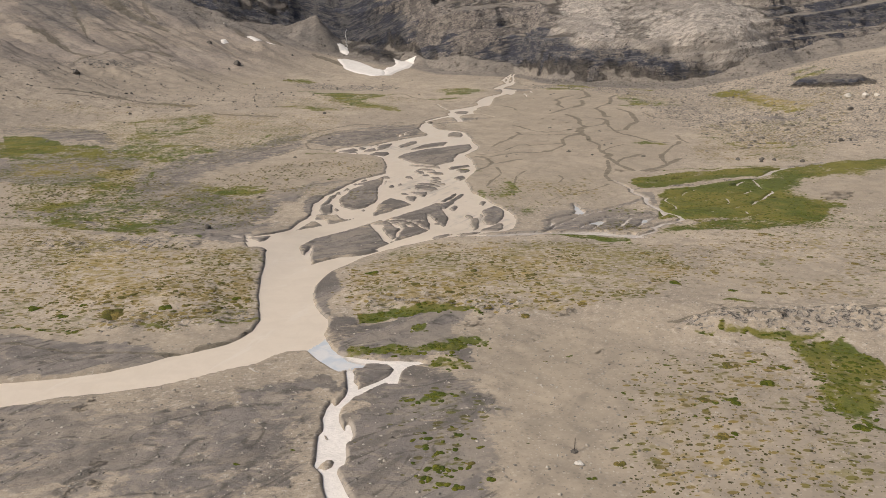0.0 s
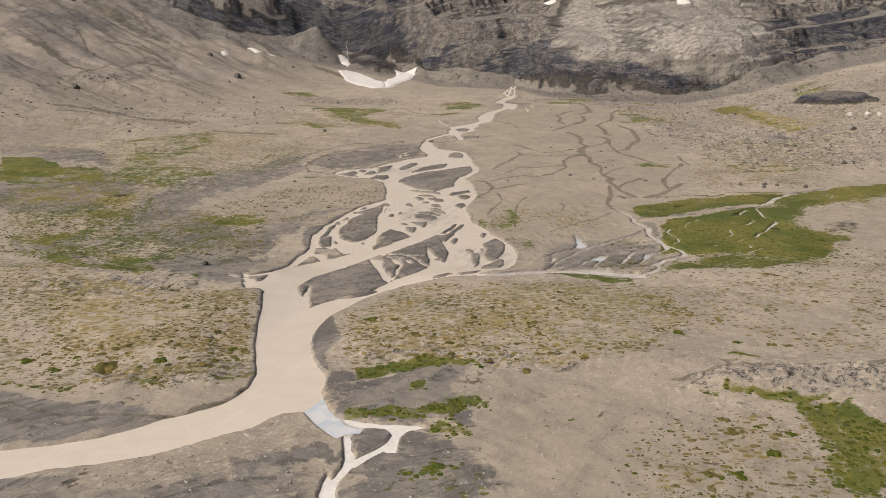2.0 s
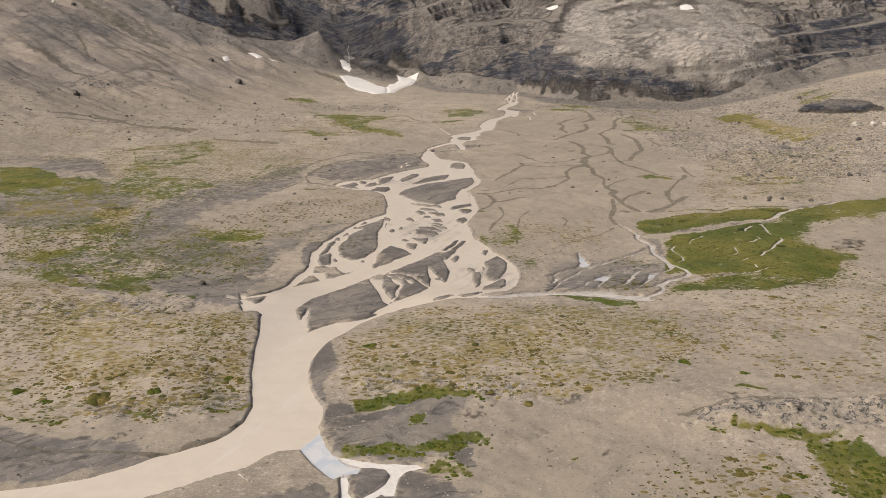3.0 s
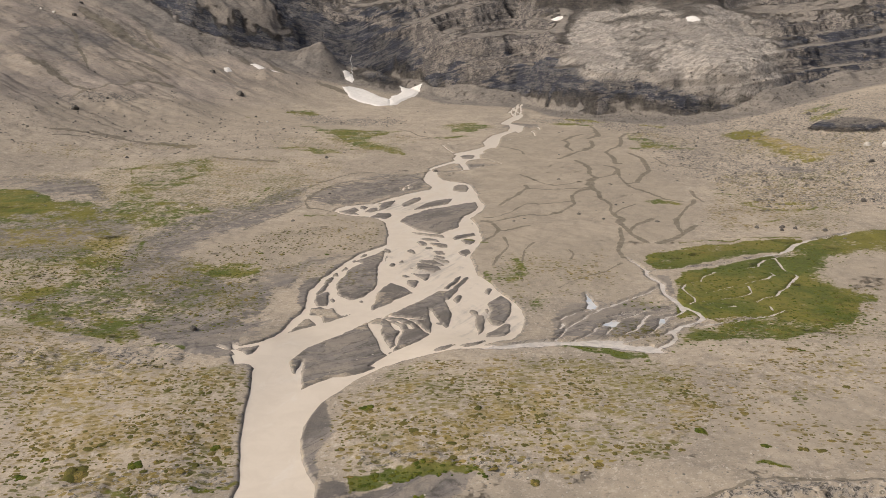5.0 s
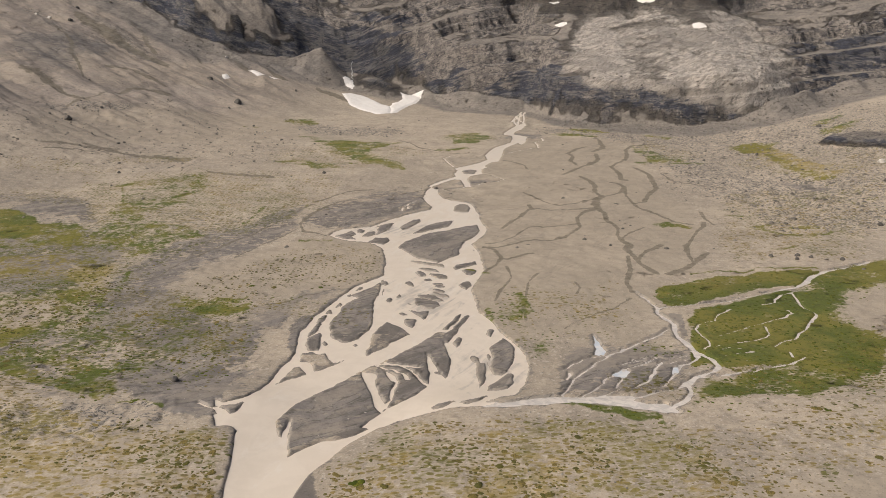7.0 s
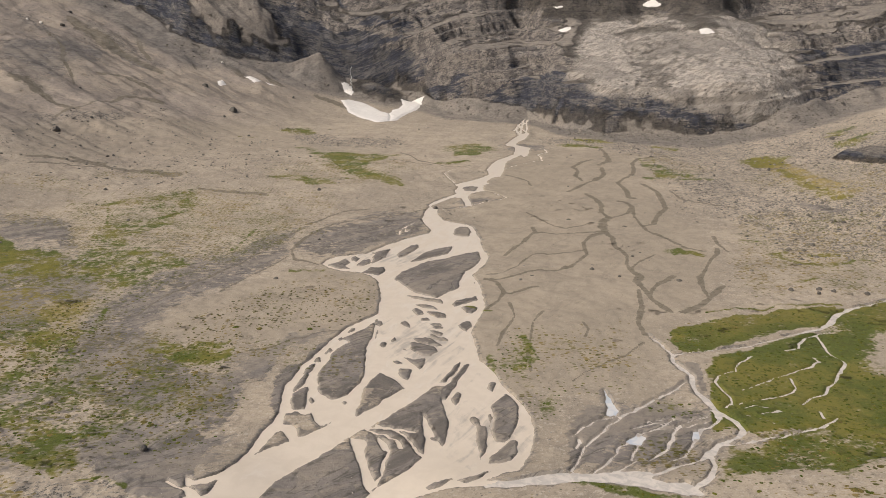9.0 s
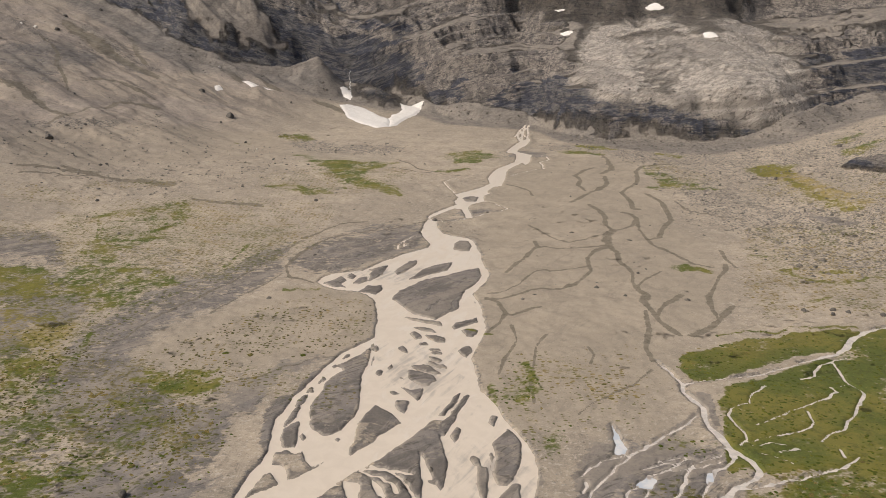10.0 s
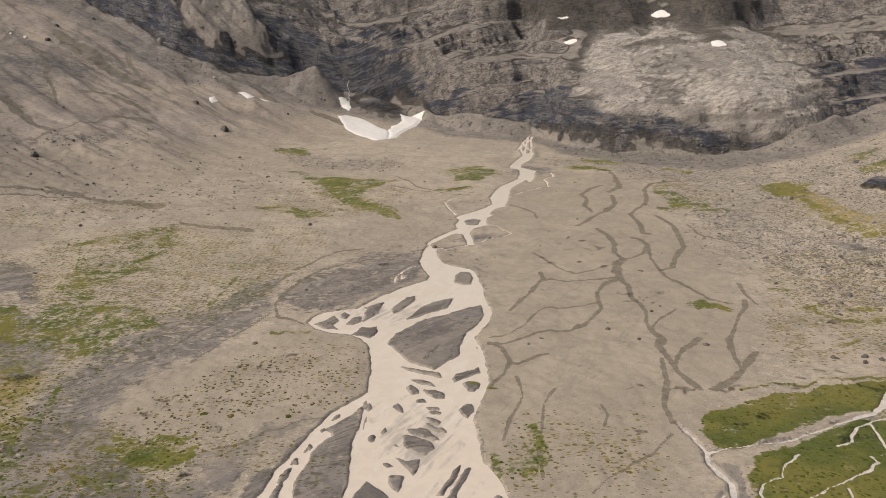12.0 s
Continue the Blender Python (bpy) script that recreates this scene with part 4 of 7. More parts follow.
brook((-14.4, 105.7), (-13.9, 107.4), (-13.2, 104.9), (-13, 102.3), (-12.2, 100.6), (-12.1, 98.5), (-12.9, 95.5), (-13.6, 93.8), (-13.7, 92.5), (-13.5, 90.2), (-12.6, 87.9), (-12.1, 87.2), (-12.3, 88.7), (-12.1, 89.4), (-11.7, 88.7), (-11.2, 86.5), (-11.3, 84.8), (-11.8, 84.4), (-11.7, 83), (-11.4, 81.1), (-11.4, 79.5), (-12, 78.8), (-12.1, 78), (-11.5, 76.2), (-10.6, 74.2), (-9.9, 72.7), (-8.9, 70.6), (-11.4, 70.6), (-12.3, 72.7), (-13.1, 75.1), (-13.6, 77.4), (-14.4, 78.6), (-14.8, 79.2), (-14.7, 80.4), (-15.1, 83.7), (-15.3, 86.5), (-15, 87.6), (-15.5, 90.9), (-15.4, 93.8), (-15, 95.5), (-14.5, 94.2), (-14, 95), (-13.4, 97.3), (-13.3, 99.5), (-13.9, 102.9))
shelf((-15, 87.3), (-14.3, 86.6), (-13.6, 84.9), (-14.3, 85.5))
shelf((-14.5, 79), (-13.7, 80.3), (-12.6, 80.4), (-12.7, 79), (-13.5, 78.3))
# the streams of the wet meadow
beck((152.2, 302.1, 1.3), (138.1, 293.4, 1.3), (131.1, 290.5, 1.7), (124, 285.1, 2.2), (118.6, 277.5, 2.4), (112.9, 272.6, 2.1), (103.1, 267.7, 1.3), (94.6, 263.1, 1.1), (86.4, 258.6, 1.1), (77.5, 256.2, 0.9), (68.7, 253.5, 1.0), (62.8, 252.1, 1.3))
beck((59.9, 266.3, 0.5), (61.6, 259.8, 0.9), (62.9, 252.5, 1.3), (62.2, 247.1, 1.6), (63.2, 242.4, 1.9), (64.4, 238.8, 1.9), (63.3, 234.3, 1.9), (62.6, 230.4, 1.8), (63.5, 226.6, 2.1), (64.3, 222.7, 2.4), (64.7, 219.7, 2.6), (64.2, 215.9, 2.3))
beck((63.4, 219.7, 1.7), (65.4, 217.7, 2.0), (67.4, 214.1, 2.1), (67.3, 210, 2.0), (65.4, 207.3, 1.9), (63.3, 206, 1.6), (60.2, 204.1, 1.9), (56.3, 199.4, 2.1), (53.5, 196.3, 1.3), (48.4, 193.1, 1.2), (44.1, 190, 1.5), (40.2, 187.8, 1.7))
beck((56.4, 198, 1.3), (55.6, 193.3, 1.4), (53.4, 188.9, 1.4), (50.7, 185.9, 1.2), (48.4, 183.8, 1.1))
beck((64, 215.4, 0.7), (60, 211.1, 0.7), (57.6, 209.7, 1.1), (55.8, 205.8, 1.2), (52.4, 200.7, 0.7), (50.4, 197.8, 0.6), (46.8, 195.5, 0.6))
beck((53.9, 212.3, 0.7), (51.9, 209.5, 0.7), (50.2, 205.6, 1.1), (47.9, 201.8, 0.7), (45.2, 198.5, 0.9), (42.8, 196, 0.6), (40.3, 195.3, 0.6), (36.5, 191.2, 0.6), (34.4, 189.2, 0.6))
beck((53.4, 215.1, 0.7), (48.4, 210.8, 0.7), (45.5, 209.3, 0.7), (42.3, 206.6, 0.7))
beck((42.3, 203.6, 0.7), (40.9, 200.3, 0.6), (39.3, 195.9, 0.6))
beck((40.6, 204.5, 0.7), (38.1, 201.5, 0.6), (35.5, 197.4, 0.6), (32.7, 192, 0.6), (30.5, 189.6, 0.6))
beck((61.6, 234.3, 0.5), (57.6, 230.2, 0.6), (53.2, 226.9, 0.7), (49.6, 223.7, 0.7), (45.1, 219.1, 0.8), (41.2, 216.1, 0.7), (37.7, 215.1, 0.5), (34.7, 213.1, 0.5), (31.6, 210.3, 0.4), (29.3, 207.5, 0.3))
beck((41, 215.2, 0.4), (36.8, 210.4, 0.5), (34.1, 206.4, 0.5), (31.7, 203.3, 0.4), (29.2, 198.6, 0.5), (27, 192.5, 0.4), (26, 189.5, 0.4))
beck((30, 205.7, 0.3), (30, 203.7, 0.3), (28.7, 201.2, 0.3))
beck((71.1, 239, 0.8), (69.5, 235.5, 0.8), (69.7, 230.6, 0.8), (70.1, 227.4, 0.8), (69.7, 224.3, 0.7), (67.3, 221.3, 0.7))
beck((71.1, 239, 0.5), (73.9, 240.9, 0.5), (77.2, 241.7, 0.5), (78.5, 245.4, 0.7), (82.2, 249.3, 0.5), (85.4, 251.7, 0.3))
beck((73.3, 230.7, 0.5), (78.6, 233.5, 0.5), (86.1, 237.8, 0.5), (92.3, 242.2, 0.7), (98.5, 246, 1.0), (102.2, 249.1, 1.4), (101.5, 251, 0.9), (104.4, 252.3, 0.5), (106.7, 253.1, 0.5))
beck((115.3, 270.3, 1.0), (109.9, 267.9, 0.8), (105.6, 265.6, 0.9), (102, 261.2, 0.9), (100.5, 257.8, 0.9), (95.8, 256, 0.5))
beck((109.9, 267.9, 0.8), (108.6, 261.4, 0.9), (107.3, 255.1, 0.9), (108.9, 248.6, 0.9), (107.1, 245.5, 0.9), (101.7, 238.3, 1.0), (97.1, 233.1, 1.0), (94.1, 228.2, 0.8), (89.8, 226.5, 0.6), (86.4, 223.3, 0.6))
beck((89.8, 237.9, 0.5), (88.7, 231.8, 0.6), (87, 229.5, 0.6), (80, 226.2, 0.5), (73.9, 224.5, 0.5), (69.2, 222.8, 0.6))
beck((60, 203.4, 1.1), (63.9, 204, 0.8), (69.6, 206.2, 0.8), (75.2, 207.6, 0.8), (81.4, 210.4, 0.9), (86.3, 212.7, 1.0), (91.4, 216.8, 0.6))
beck((46.5, 213.4, 0.4), (49.4, 214.9, 0.6), (52.9, 215.6, 0.6), (55.6, 213.7, 0.6), (58.7, 215.2, 0.4), (61.8, 216.7, 0.4))
beck((46.9, 209.9, 0.4), (51.6, 210.9, 0.5), (56.4, 211.8, 0.6), (60.2, 213.9, 0.4))
beck((43, 209.8, 0.3), (47.6, 212.7, 0.4), (51, 213.6, 0.4))
beck((69.8, 220.7, 0.3), (74.3, 222.1, 0.3), (78, 221, 0.3))
beck((74.3, 218.5, 0.3), (79.5, 219.9, 0.3), (82.2, 218.2, 0.3))
beck((86.2, 221.2, 0.3), (89.2, 220.4, 0.3), (88.1, 216.7, 0.3))
beck((70.1, 217.8, 0.3), (73.5, 216.2, 0.3), (75.7, 213.5, 0.3))
fleet((34.9, 189.2), (30.4, 189.1), (24.8, 189), (20.1, 187.8), (15.5, 186.2), (8.8, 184.3), (8.7, 182.6), (13.1, 183), (19.7, 184.2), (27.6, 185.9), (34.1, 185.2))
mere((34.5, 190), (41.9, 190.2), (41.2, 187.4), (44.1, 185.7), (47.4, 185.8), (48.6, 184.4), (49.6, 182.4), (49.8, 181.1), (47.2, 181.4), (43.2, 182.3), (40.2, 183.2), (37.1, 184.1), (33.5, 185.2))
pool((40, 205), (43.2, 207.7), (45, 207), (42.9, 203.4), (40.3, 203.3))
pool((40.3, 229.7), (40.3, 226.5), (41.1, 221.9), (41.2, 219), (40.1, 216.6), (38.1, 216.6), (39.4, 220.4), (39.4, 223.4))
pool((55.8, 209.1), (57.6, 209.2), (56.2, 205.5), (54.6, 205))
# dried-up channels over the outwash plain
trace((147.8, 582.1, 2.3), (130.9, 573.2, 2.3), (120.7, 556.1, 2.2), (116.2, 530, 2.1), (111.8, 515.9, 2.0), (101.4, 505.2, 2.0), (94.6, 494.9, 1.9), (96, 480.5, 1.9), (96.4, 469.2, 1.8), (94.8, 456.2, 1.8), (98.3, 453.2, 1.7))
trace((86.5, 449.9, 1.6), (90.4, 443, 1.5), (91.5, 430.8, 1.5), (86.4, 419.9, 1.4), (79.1, 415.5, 1.1), (75.4, 415.4, 1.7), (71.2, 407, 1.9), (68.9, 395.1, 1.9), (68.3, 386.1, 1.6))
trace((72.2, 463.1, 1.3), (76, 452.7, 1.3), (75.9, 437.9, 1.2), (73.3, 424, 1.2), (74.1, 415.3, 1.1))
trace((109.5, 622.7, 1.8), (107.3, 591.4, 1.7), (101.9, 564.1, 1.6), (93.6, 547.7, 1.6))
trace((93.9, 540, 1.5), (91.4, 518.3, 1.5), (82.9, 498.4, 1.4), (73.1, 485.8, 1.4), (66.8, 474, 1.3), (63, 468.3, 1.3))
trace((93, 563.9, 1.6), (82.7, 555.3, 1.6), (75.1, 539.5, 1.5), (76.2, 524.9, 1.5), (72.5, 511, 1.4), (75.1, 498.2, 1.4))
trace((68.6, 387.6, 1.0), (61, 383.7, 1.0), (51.5, 381.3, 1.0), (42.2, 379.6, 1.0), (37.3, 376, 1.0), (32.9, 365.8, 1.0), (27, 359.3, 0.9), (22.2, 350, 0.9))
trace((38.8, 390.4, 1.0), (38.8, 379.5, 1.0), (31.9, 365.8, 1.0), (24.5, 353.1, 0.9))
trace((14.7, 318.4, 0.8), (18, 313.9, 0.8), (20, 303.2, 0.8), (22.4, 301.2, 0.8), (28, 305.5, 0.8), (32.4, 306.9, 0.8))
trace((20, 303.2, 0.8), (17.8, 295.1, 0.7), (13.2, 285.7, 0.7))
trace((110, 361.6, 1.0), (107.1, 352.5, 1.0), (101.6, 343.8, 0.9), (95.9, 332.9, 0.9), (90.7, 322.9, 0.9), (87.9, 309.3, 0.8), (87.6, 301, 0.8))
trace((91.1, 428.9, 1.2), (88.2, 411.5, 1.1), (88.9, 399.5, 1.1), (89.5, 388.1, 1.1), (92.1, 381.1, 1.0), (95.8, 370.9, 1.0), (99.3, 361.4, 1.0), (104.7, 358.4, 1.0))
trace((68.3, 386.1, 1.2), (60.8, 376.7, 1.1), (55.7, 366.5, 1.1), (55.1, 357.1, 1.1), (55.1, 351.1, 1.0), (50.6, 342.4, 1.0), (46.5, 335.7, 1.0), (42.9, 330.4, 1.0), (38.5, 326.3, 0.9), (31.8, 325.1, 0.9), (25.8, 321.1, 0.9), (20.1, 318.6, 0.9), (14.6, 317, 0.9))
trace((110.9, 486.6, 1.6), (113.8, 475, 1.5), (115.1, 463.9, 1.5), (112.1, 443.4, 1.4), (109.4, 429.3, 1.4), (100.6, 411.8, 1.3), (96.1, 399.6, 1.2), (89.1, 395.6, 1.2))
trace((55.1, 357.1, 0.6), (47.1, 352.6, 0.6), (39.4, 348.8, 0.6), (34.1, 346.4, 0.6), (30.6, 341.8, 0.6), (26.9, 333.5, 0.5), (20.6, 325.8, 0.5), (14.8, 321.7, 0.5))
trace((39.3, 418.6, 0.7), (43, 406.1, 0.7), (45.6, 398.2, 0.7), (50.5, 390.7, 0.7), (58.2, 394.7, 0.7), (66.8, 402.8, 0.7))
trace((122.4, 469.4, 0.8), (123.2, 453.5, 0.8), (130.9, 443.5, 0.8), (143.4, 433.7, 0.8))
trace((114.8, 381.5, 0.7), (112.2, 368, 0.6), (112, 355.5, 0.6))
trace((34.3, 512.5, 0.9), (41.5, 503.5, 0.9), (46.6, 491.1, 0.8), (47.4, 479.2, 0.8))
trace((68.3, 386.1, 1.3), (69.8, 377, 1.4), (68.1, 363.7, 1.2), (70.2, 354.5, 1.1), (70.2, 345.7, 1.0), (67.7, 334.8, 1.2), (68.7, 327.2, 1.3), (70.3, 322.4, 1.5), (67.6, 315.3, 1.5), (67.6, 308.8, 1.4), (68.6, 302.5, 1.5), (68.6, 296.6, 1.3), (70.3, 290.9, 1.1), (71.9, 285.6, 1.0))
trace((83.3, 322.7, 1.3), (77.5, 315.6, 1.3), (72.9, 308.9, 1.2), (69.4, 302.5, 1.2))
trace((95.7, 311.7, 1.3), (88.4, 301, 1.2), (82.3, 293.1, 1.2), (75.1, 285.7, 1.1))
trace((65.7, 304.5, 1.2), (63.3, 288.9, 1.1), (58.9, 275.2, 1.1), (58.7, 266, 1.0))
trace((31.4, 284.5, 0.5), (27.1, 274.3, 0.5), (25, 262.2, 0.5), (23.2, 251.4, 0.5), (22.6, 239.4, 0.4))
trace((57.1, 260.2, 0.5), (50.2, 252.1, 0.5), (43.8, 244.6, 0.5), (37.3, 237.6, 0.4), (32.7, 232.8, 0.4))
trace((41.5, 274.7, 0.5), (42.6, 268.5, 0.5), (40.7, 262.6, 0.5))
trace((21, 293.3, 0.6), (21.6, 280.8, 0.5), (17.6, 267.8, 0.5), (15.4, 256.4, 0.5))
trace((-1.4, 426.1, 0.9), (-11.8, 423.9, 0.9), (-19.2, 418.3, 0.8), (-26.3, 412, 0.8), (-35.6, 405.9, 0.8), (-44.7, 400.7, 0.8), (-52.8, 391, 0.8), (-57.7, 379.7, 0.8), (-60.9, 362.6, 0.7), (-61.7, 347.2, 0.7), (-58.1, 336.1, 0.7), (-49.7, 328.5, 0.6))
trace((-40.3, 424.6, 0.9), (-50, 419.8, 0.9), (-57.9, 406.7, 0.8), (-63.7, 386.8, 0.8))
trace((-63, 383.1, 0.8), (-73.9, 346.8, 0.7), (-84.1, 322.4, 0.7), (-91.9, 295.6, 0.6), (-95.3, 277.3, 0.6))
trace((-20.4, 278.9, 0.5), (-27.6, 270.5, 0.5), (-38, 262.7, 0.5), (-43.8, 256.9, 0.5), (-49.3, 251.4, 0.5), (-53.9, 248.7, 0.5))
trace((-61.7, 338.7, 0.7), (-68, 325.4, 0.6), (-71.5, 318, 0.6), (-78.3, 300.1, 0.6))
trace((83.5, 350.1, 0.6), (74.9, 340.3, 0.6), (69.9, 332.2, 0.6), (67.7, 327.1, 0.5))
trace((-37.7, 591.1, 1.0), (-21, 559.5, 1.0), (-3.1, 544.2, 0.9), (10.6, 541.7, 0.9))
trace((-38.7, 558.6, 1.0), (-27.8, 554.2, 1.0), (-13.5, 546.9, 1.0))
trace((-238.2, 479, 1.0), (-220.4, 490.2, 1.0), (-203, 505.4, 1.0), (-172.5, 500.7, 0.9))


damp((13.1, 209.6, 11.5), (9.8, 198.3, 6.6))
damp((-31.4, 239, 11.3), (-26.3, 225, 8.9))
damp((-17.1, 318.9, 16), (-5.6, 319.3, 34), (5.9, 330.9, 16.9))
damp((-24.9, 242.7, 14.4), (-28.5, 232.4, 13.6))
damp((-12.4, 225.7, 17.5), (-2.3, 219.6, 22.8))
damp((-11, 282.5, 12.1), (-2.2, 261.3, 16.4))
damp((-61.4, 90.4, 4), (-53.5, 92, 4.3), (-49.5, 94.5, 3))
damp((-26.6, 83.2, 2.8), (-25.4, 88.9, 5.3), (-22, 97.1, 6.2), (-18, 100.8, 7.9), (-14.5, 98.9, 3.1))
damp((-23.5, 145.9, 3.3), (-21.7, 133.4, 3.1), (-17.4, 120.9, 2.1))
damp((-13.7, 99, 1.5), (-12, 104.7, 3.9), (-7.9, 105.7, 1.6))
damp((-12.9, 92.1, 1), (-10.8, 83.3, 0.7), (-8.6, 72.4, 1.4))
damp((-11.2, 97.1, 1.6), (-6.6, 98.1, 3), (-0.3, 97.4, 1.7))
damp((1.4, 110.6, 4.5), (4, 111.1, 3))
damp((-8.1, 123.7, 8.3), (-1.4, 123.7, 5.4))
damp((-48.3, 87.4, 2.5), (-40.7, 86, 1.2), (-48.3, 81.9, 3))
damp((-44.5, 77, 2.5), (-37.8, 79.3, 2.1), (-28.7, 77, 1.5))
damp((-32.8, 74.7, 2.2), (-25.2, 75.8, 1.6), (-17.5, 74.7, 2.2))
damp((66.4, 247.1, 3.5), (64, 232.2, 3.3))
damp((6.5, 439.6, 12.7), (20.4, 450.1, 11.3))
damp((55.4, 619.3, 44.4))
damp((-22.7, 399, 31.8))

trace((-71, 115.2, 0.6), (-56.1, 112.3, 0.5), (-40.1, 112.2, 0.8), (-32.8, 118.2, 1))
trace((-243.8, 488.9, 1.8), (-212.2, 504.9, 3.2), (-164.8, 497.2, 4.5))
trace((-278.9, 591.4, 2.1), (-260.6, 671.7, 1.5), (-244, 684.2, 6.8))
trace((38, 123, 0.5), (50.7, 126.3, 0.5), (78.7, 129.1, 0.9))

grass((41.1, 119.1, 1.6), (50.4, 117.8, 1.9), (57.8, 115.8, 3.3), (60.5, 111.8, 5), (57.6, 102.7, 5.2), (55.4, 95.3, 3.3))
grass((52.3, 93.6, 1.7), (54.6, 89.7, 1.6), (57.6, 87.4, 3.5))
grass((-59.3, 130.5, 2.4), (-58.9, 130.7, 2.4))
grass((-14.6, 130.1, 1.6), (-4.5, 131.2, 2.8), (5.7, 131.9, 1.9))
grass((-77.2, 122.7, 1.9), (-69.7, 123, 1.9), (-63.4, 124, 1.8))
grass((-52.1, 124.9, 1.9), (-44, 124.1, 1.9))
grass((-37.9, 126.4, 2.4), (-33.4, 128.5, 1.8))
grass((-14.9, 111.7, 1.9), (-7.5, 113, 2.4), (0.5, 115.7, 2.4), (7, 116.6, 2.1))
grass((-0.8, 106.8, 2.9), (1.4, 107.3, 2.4))
grass((-4.9, 95.7, 1.1), (1.2, 95.8, 1.1))
grass((50.3, 130.7, 1.8), (56.8, 129.2, 1.8))
grass((35.5, 95.1, 1.3), (37, 95.1, 1.3))
grass((39.1, 95.7, 0.9), (39.1, 94.6, 0.8))
grass((46, 100.7, 1.6), (46.6, 100.5, 1.9))
grass((34.4, 85.7, 1.1), (35.8, 85.7, 1.1))
grass((-0.6, 78.8, 0.9), (3.3, 79.3, 0.9))
grass((26.7, 184.8, 1.6), (33.9, 182.6, 2.7), (39.3, 179.2, 2.9), (44.7, 176.5, 2.2))
grass((78.4, 182.7, 1.3), (78.6, 182.6, 3.2))
grass((-130, 290.1, 8.8), (-119.4, 314.8, 7.2), (-108.9, 329.1, 6.7))
grass((-78.8, 246.6, 7.3), (-63.5, 247.2, 6.4))
grass((-109.8, 209.6, 3.4), (-95.1, 206.2, 3.5), (-75.5, 196.9, 4.2))
grass((-67.5, 183.8, 1.5), (-58.9, 180.9, 2))
grass((-83.4, 482.3, 8.3), (-108, 495.8, 6.8))
grass((7.8, 610.8, 34.5), (25.4, 611.3, 30.4))
grass((-10.2, 553.9, 9.1), (11, 562.9, 9.4))
grass((-132.4, 676.7, 12.7), (-116.4, 685.2, 11.6))
grass((-72.3, 569.5, 11.4), (-40.1, 574.7, 11.2))
grass((101.4, 658, 18), (117.3, 653, 13.1))
grass((134.1, 571.9, 3.4), (130.5, 531.9, 5), (140.5, 510.4, 11.5))
grass((89.8, 354.2, 7.3), (99.6, 354.4, 7.2))
grass((-168.8, 425.8, 12.5), (-160.1, 436.1, 11.1))
grass((-152.3, 436.8, 13.5), (-131.2, 438.2, 13.9))
grass((-143, 386.1, 5), (-141.3, 358.6, 5.4))
grass((-154.7, 645, 8), (-164.9, 644.2, 7))
grass((-141.8, 322.2, 17.4), (-120, 325.9, 17.6))
grass((-110, 307.9, 6.4), (-105.7, 320.1, 4.2))
grass((-77.7, 251.3, 4.4), (-62.9, 245.8, 3.1))
grass((-71, 256.6, 4.6), (-64, 257.8, 3.3))
grass((-101.7, 237.7, 5.6), (-102.1, 246, 4), (-106, 261.5, 1.7))
grass((-124.9, 278.7, 1.5), (-112.6, 268, 2.1), (-101.7, 264.9, 3.5), (-105.6, 279.4, 1.4))
grass((-55.3, 318.8, 4.3), (-46.9, 320.1, 4.3))
grass((283.1, 603.8, 17.2), (253.2, 583.7, 8.5))
grass((129.1, 352.3, 5.4), (129.3, 343.7, 5.3))
grass((144, 349.4, 6.1), (157.6, 352.3, 7.2))
grass((7.7, 287.8, 2.3), (16.3, 287.7, 2.3))
grass((18.4, 242.4, 10.2), (23.3, 246.6, 8.9))
grass((13.8, 250.9, 3.6), (13.9, 237.9, 2.7))
grass((23, 262.5, 4.3), (24.3, 251.1, 4.1))
grass((-322.7, 994.2, 13.7), (-355.9, 1154, 21.3))

moor((73.6, 177.3, 15.4), (89.7, 180.6, 22.8))
moor((31.1, 81.9, 15.8), (44.4, 81.9, 18.6))
moor((-200.2, 395.4, 35.5), (-149.8, 385.7, 39.1))
moor((192.9, 515.7, 27.1), (198, 473, 57.1), (222.9, 457, 64.8))
moor((141.5, 380.9, 15.5), (134.9, 323.3, 14.1), (110.3, 301.1, 6.3))
moor((31.3, 255.9, 22.2), (43.5, 244.8, 15.6))
moor((-84.9, 226, 20.4), (-68.2, 231.2, 15.7))
moor((-110.6, 231.4, 13), (-144.6, 262.4, 14.7))
moor((-76.4, 510.7, 97.1), (-40.7, 541.3, 51.4))
moor((145.2, 600.5, 12.2), (150.1, 530.9, 25.5))
moor((-177.8, 320.2, 21.1), (-126.7, 306, 27.9))

trace((-365.1, 803.4, 6), (-332.5, 786.7, 9), (-298.4, 764.1, 7), (-264.1, 750.2, 5.2))
trace((-369.1, 890, 3.4), (-324, 834.1, 2.6), (-278.5, 775.8, 2.6))
trace((-328.5, 641.5, 7.3), (-305.4, 627.9, 4.2), (-272.5, 608.6, 2.9))
trace((-354.3, 968.8, 7.5), (-289.6, 881.2, 7.1), (-237.1, 819.7, 6.4), (-198.3, 792.6, 5))
trace((-361, 754.2, 2.1), (-324.7, 708.1, 1.9), (-300.7, 667.2, 1.2))
trace((-294.2, 699.7, 2), (-276.8, 711.1, 4), (-250.3, 706.8, 1.9))
trace((-187.4, 811.1, 4.3), (-162.9, 795.1, 4.3))
trace((-129.2, 810, 5.4), (-95.2, 793.5, 6.4))
trace((-278.7, 849.4, 1.9), (-240.9, 782.4, 1.7))
trace((-225.9, 505.8, 2.9), (-209.1, 505.7, 4.8))
trace((-180.1, 500.4, 5.9), (-160.8, 493.3, 3.8))
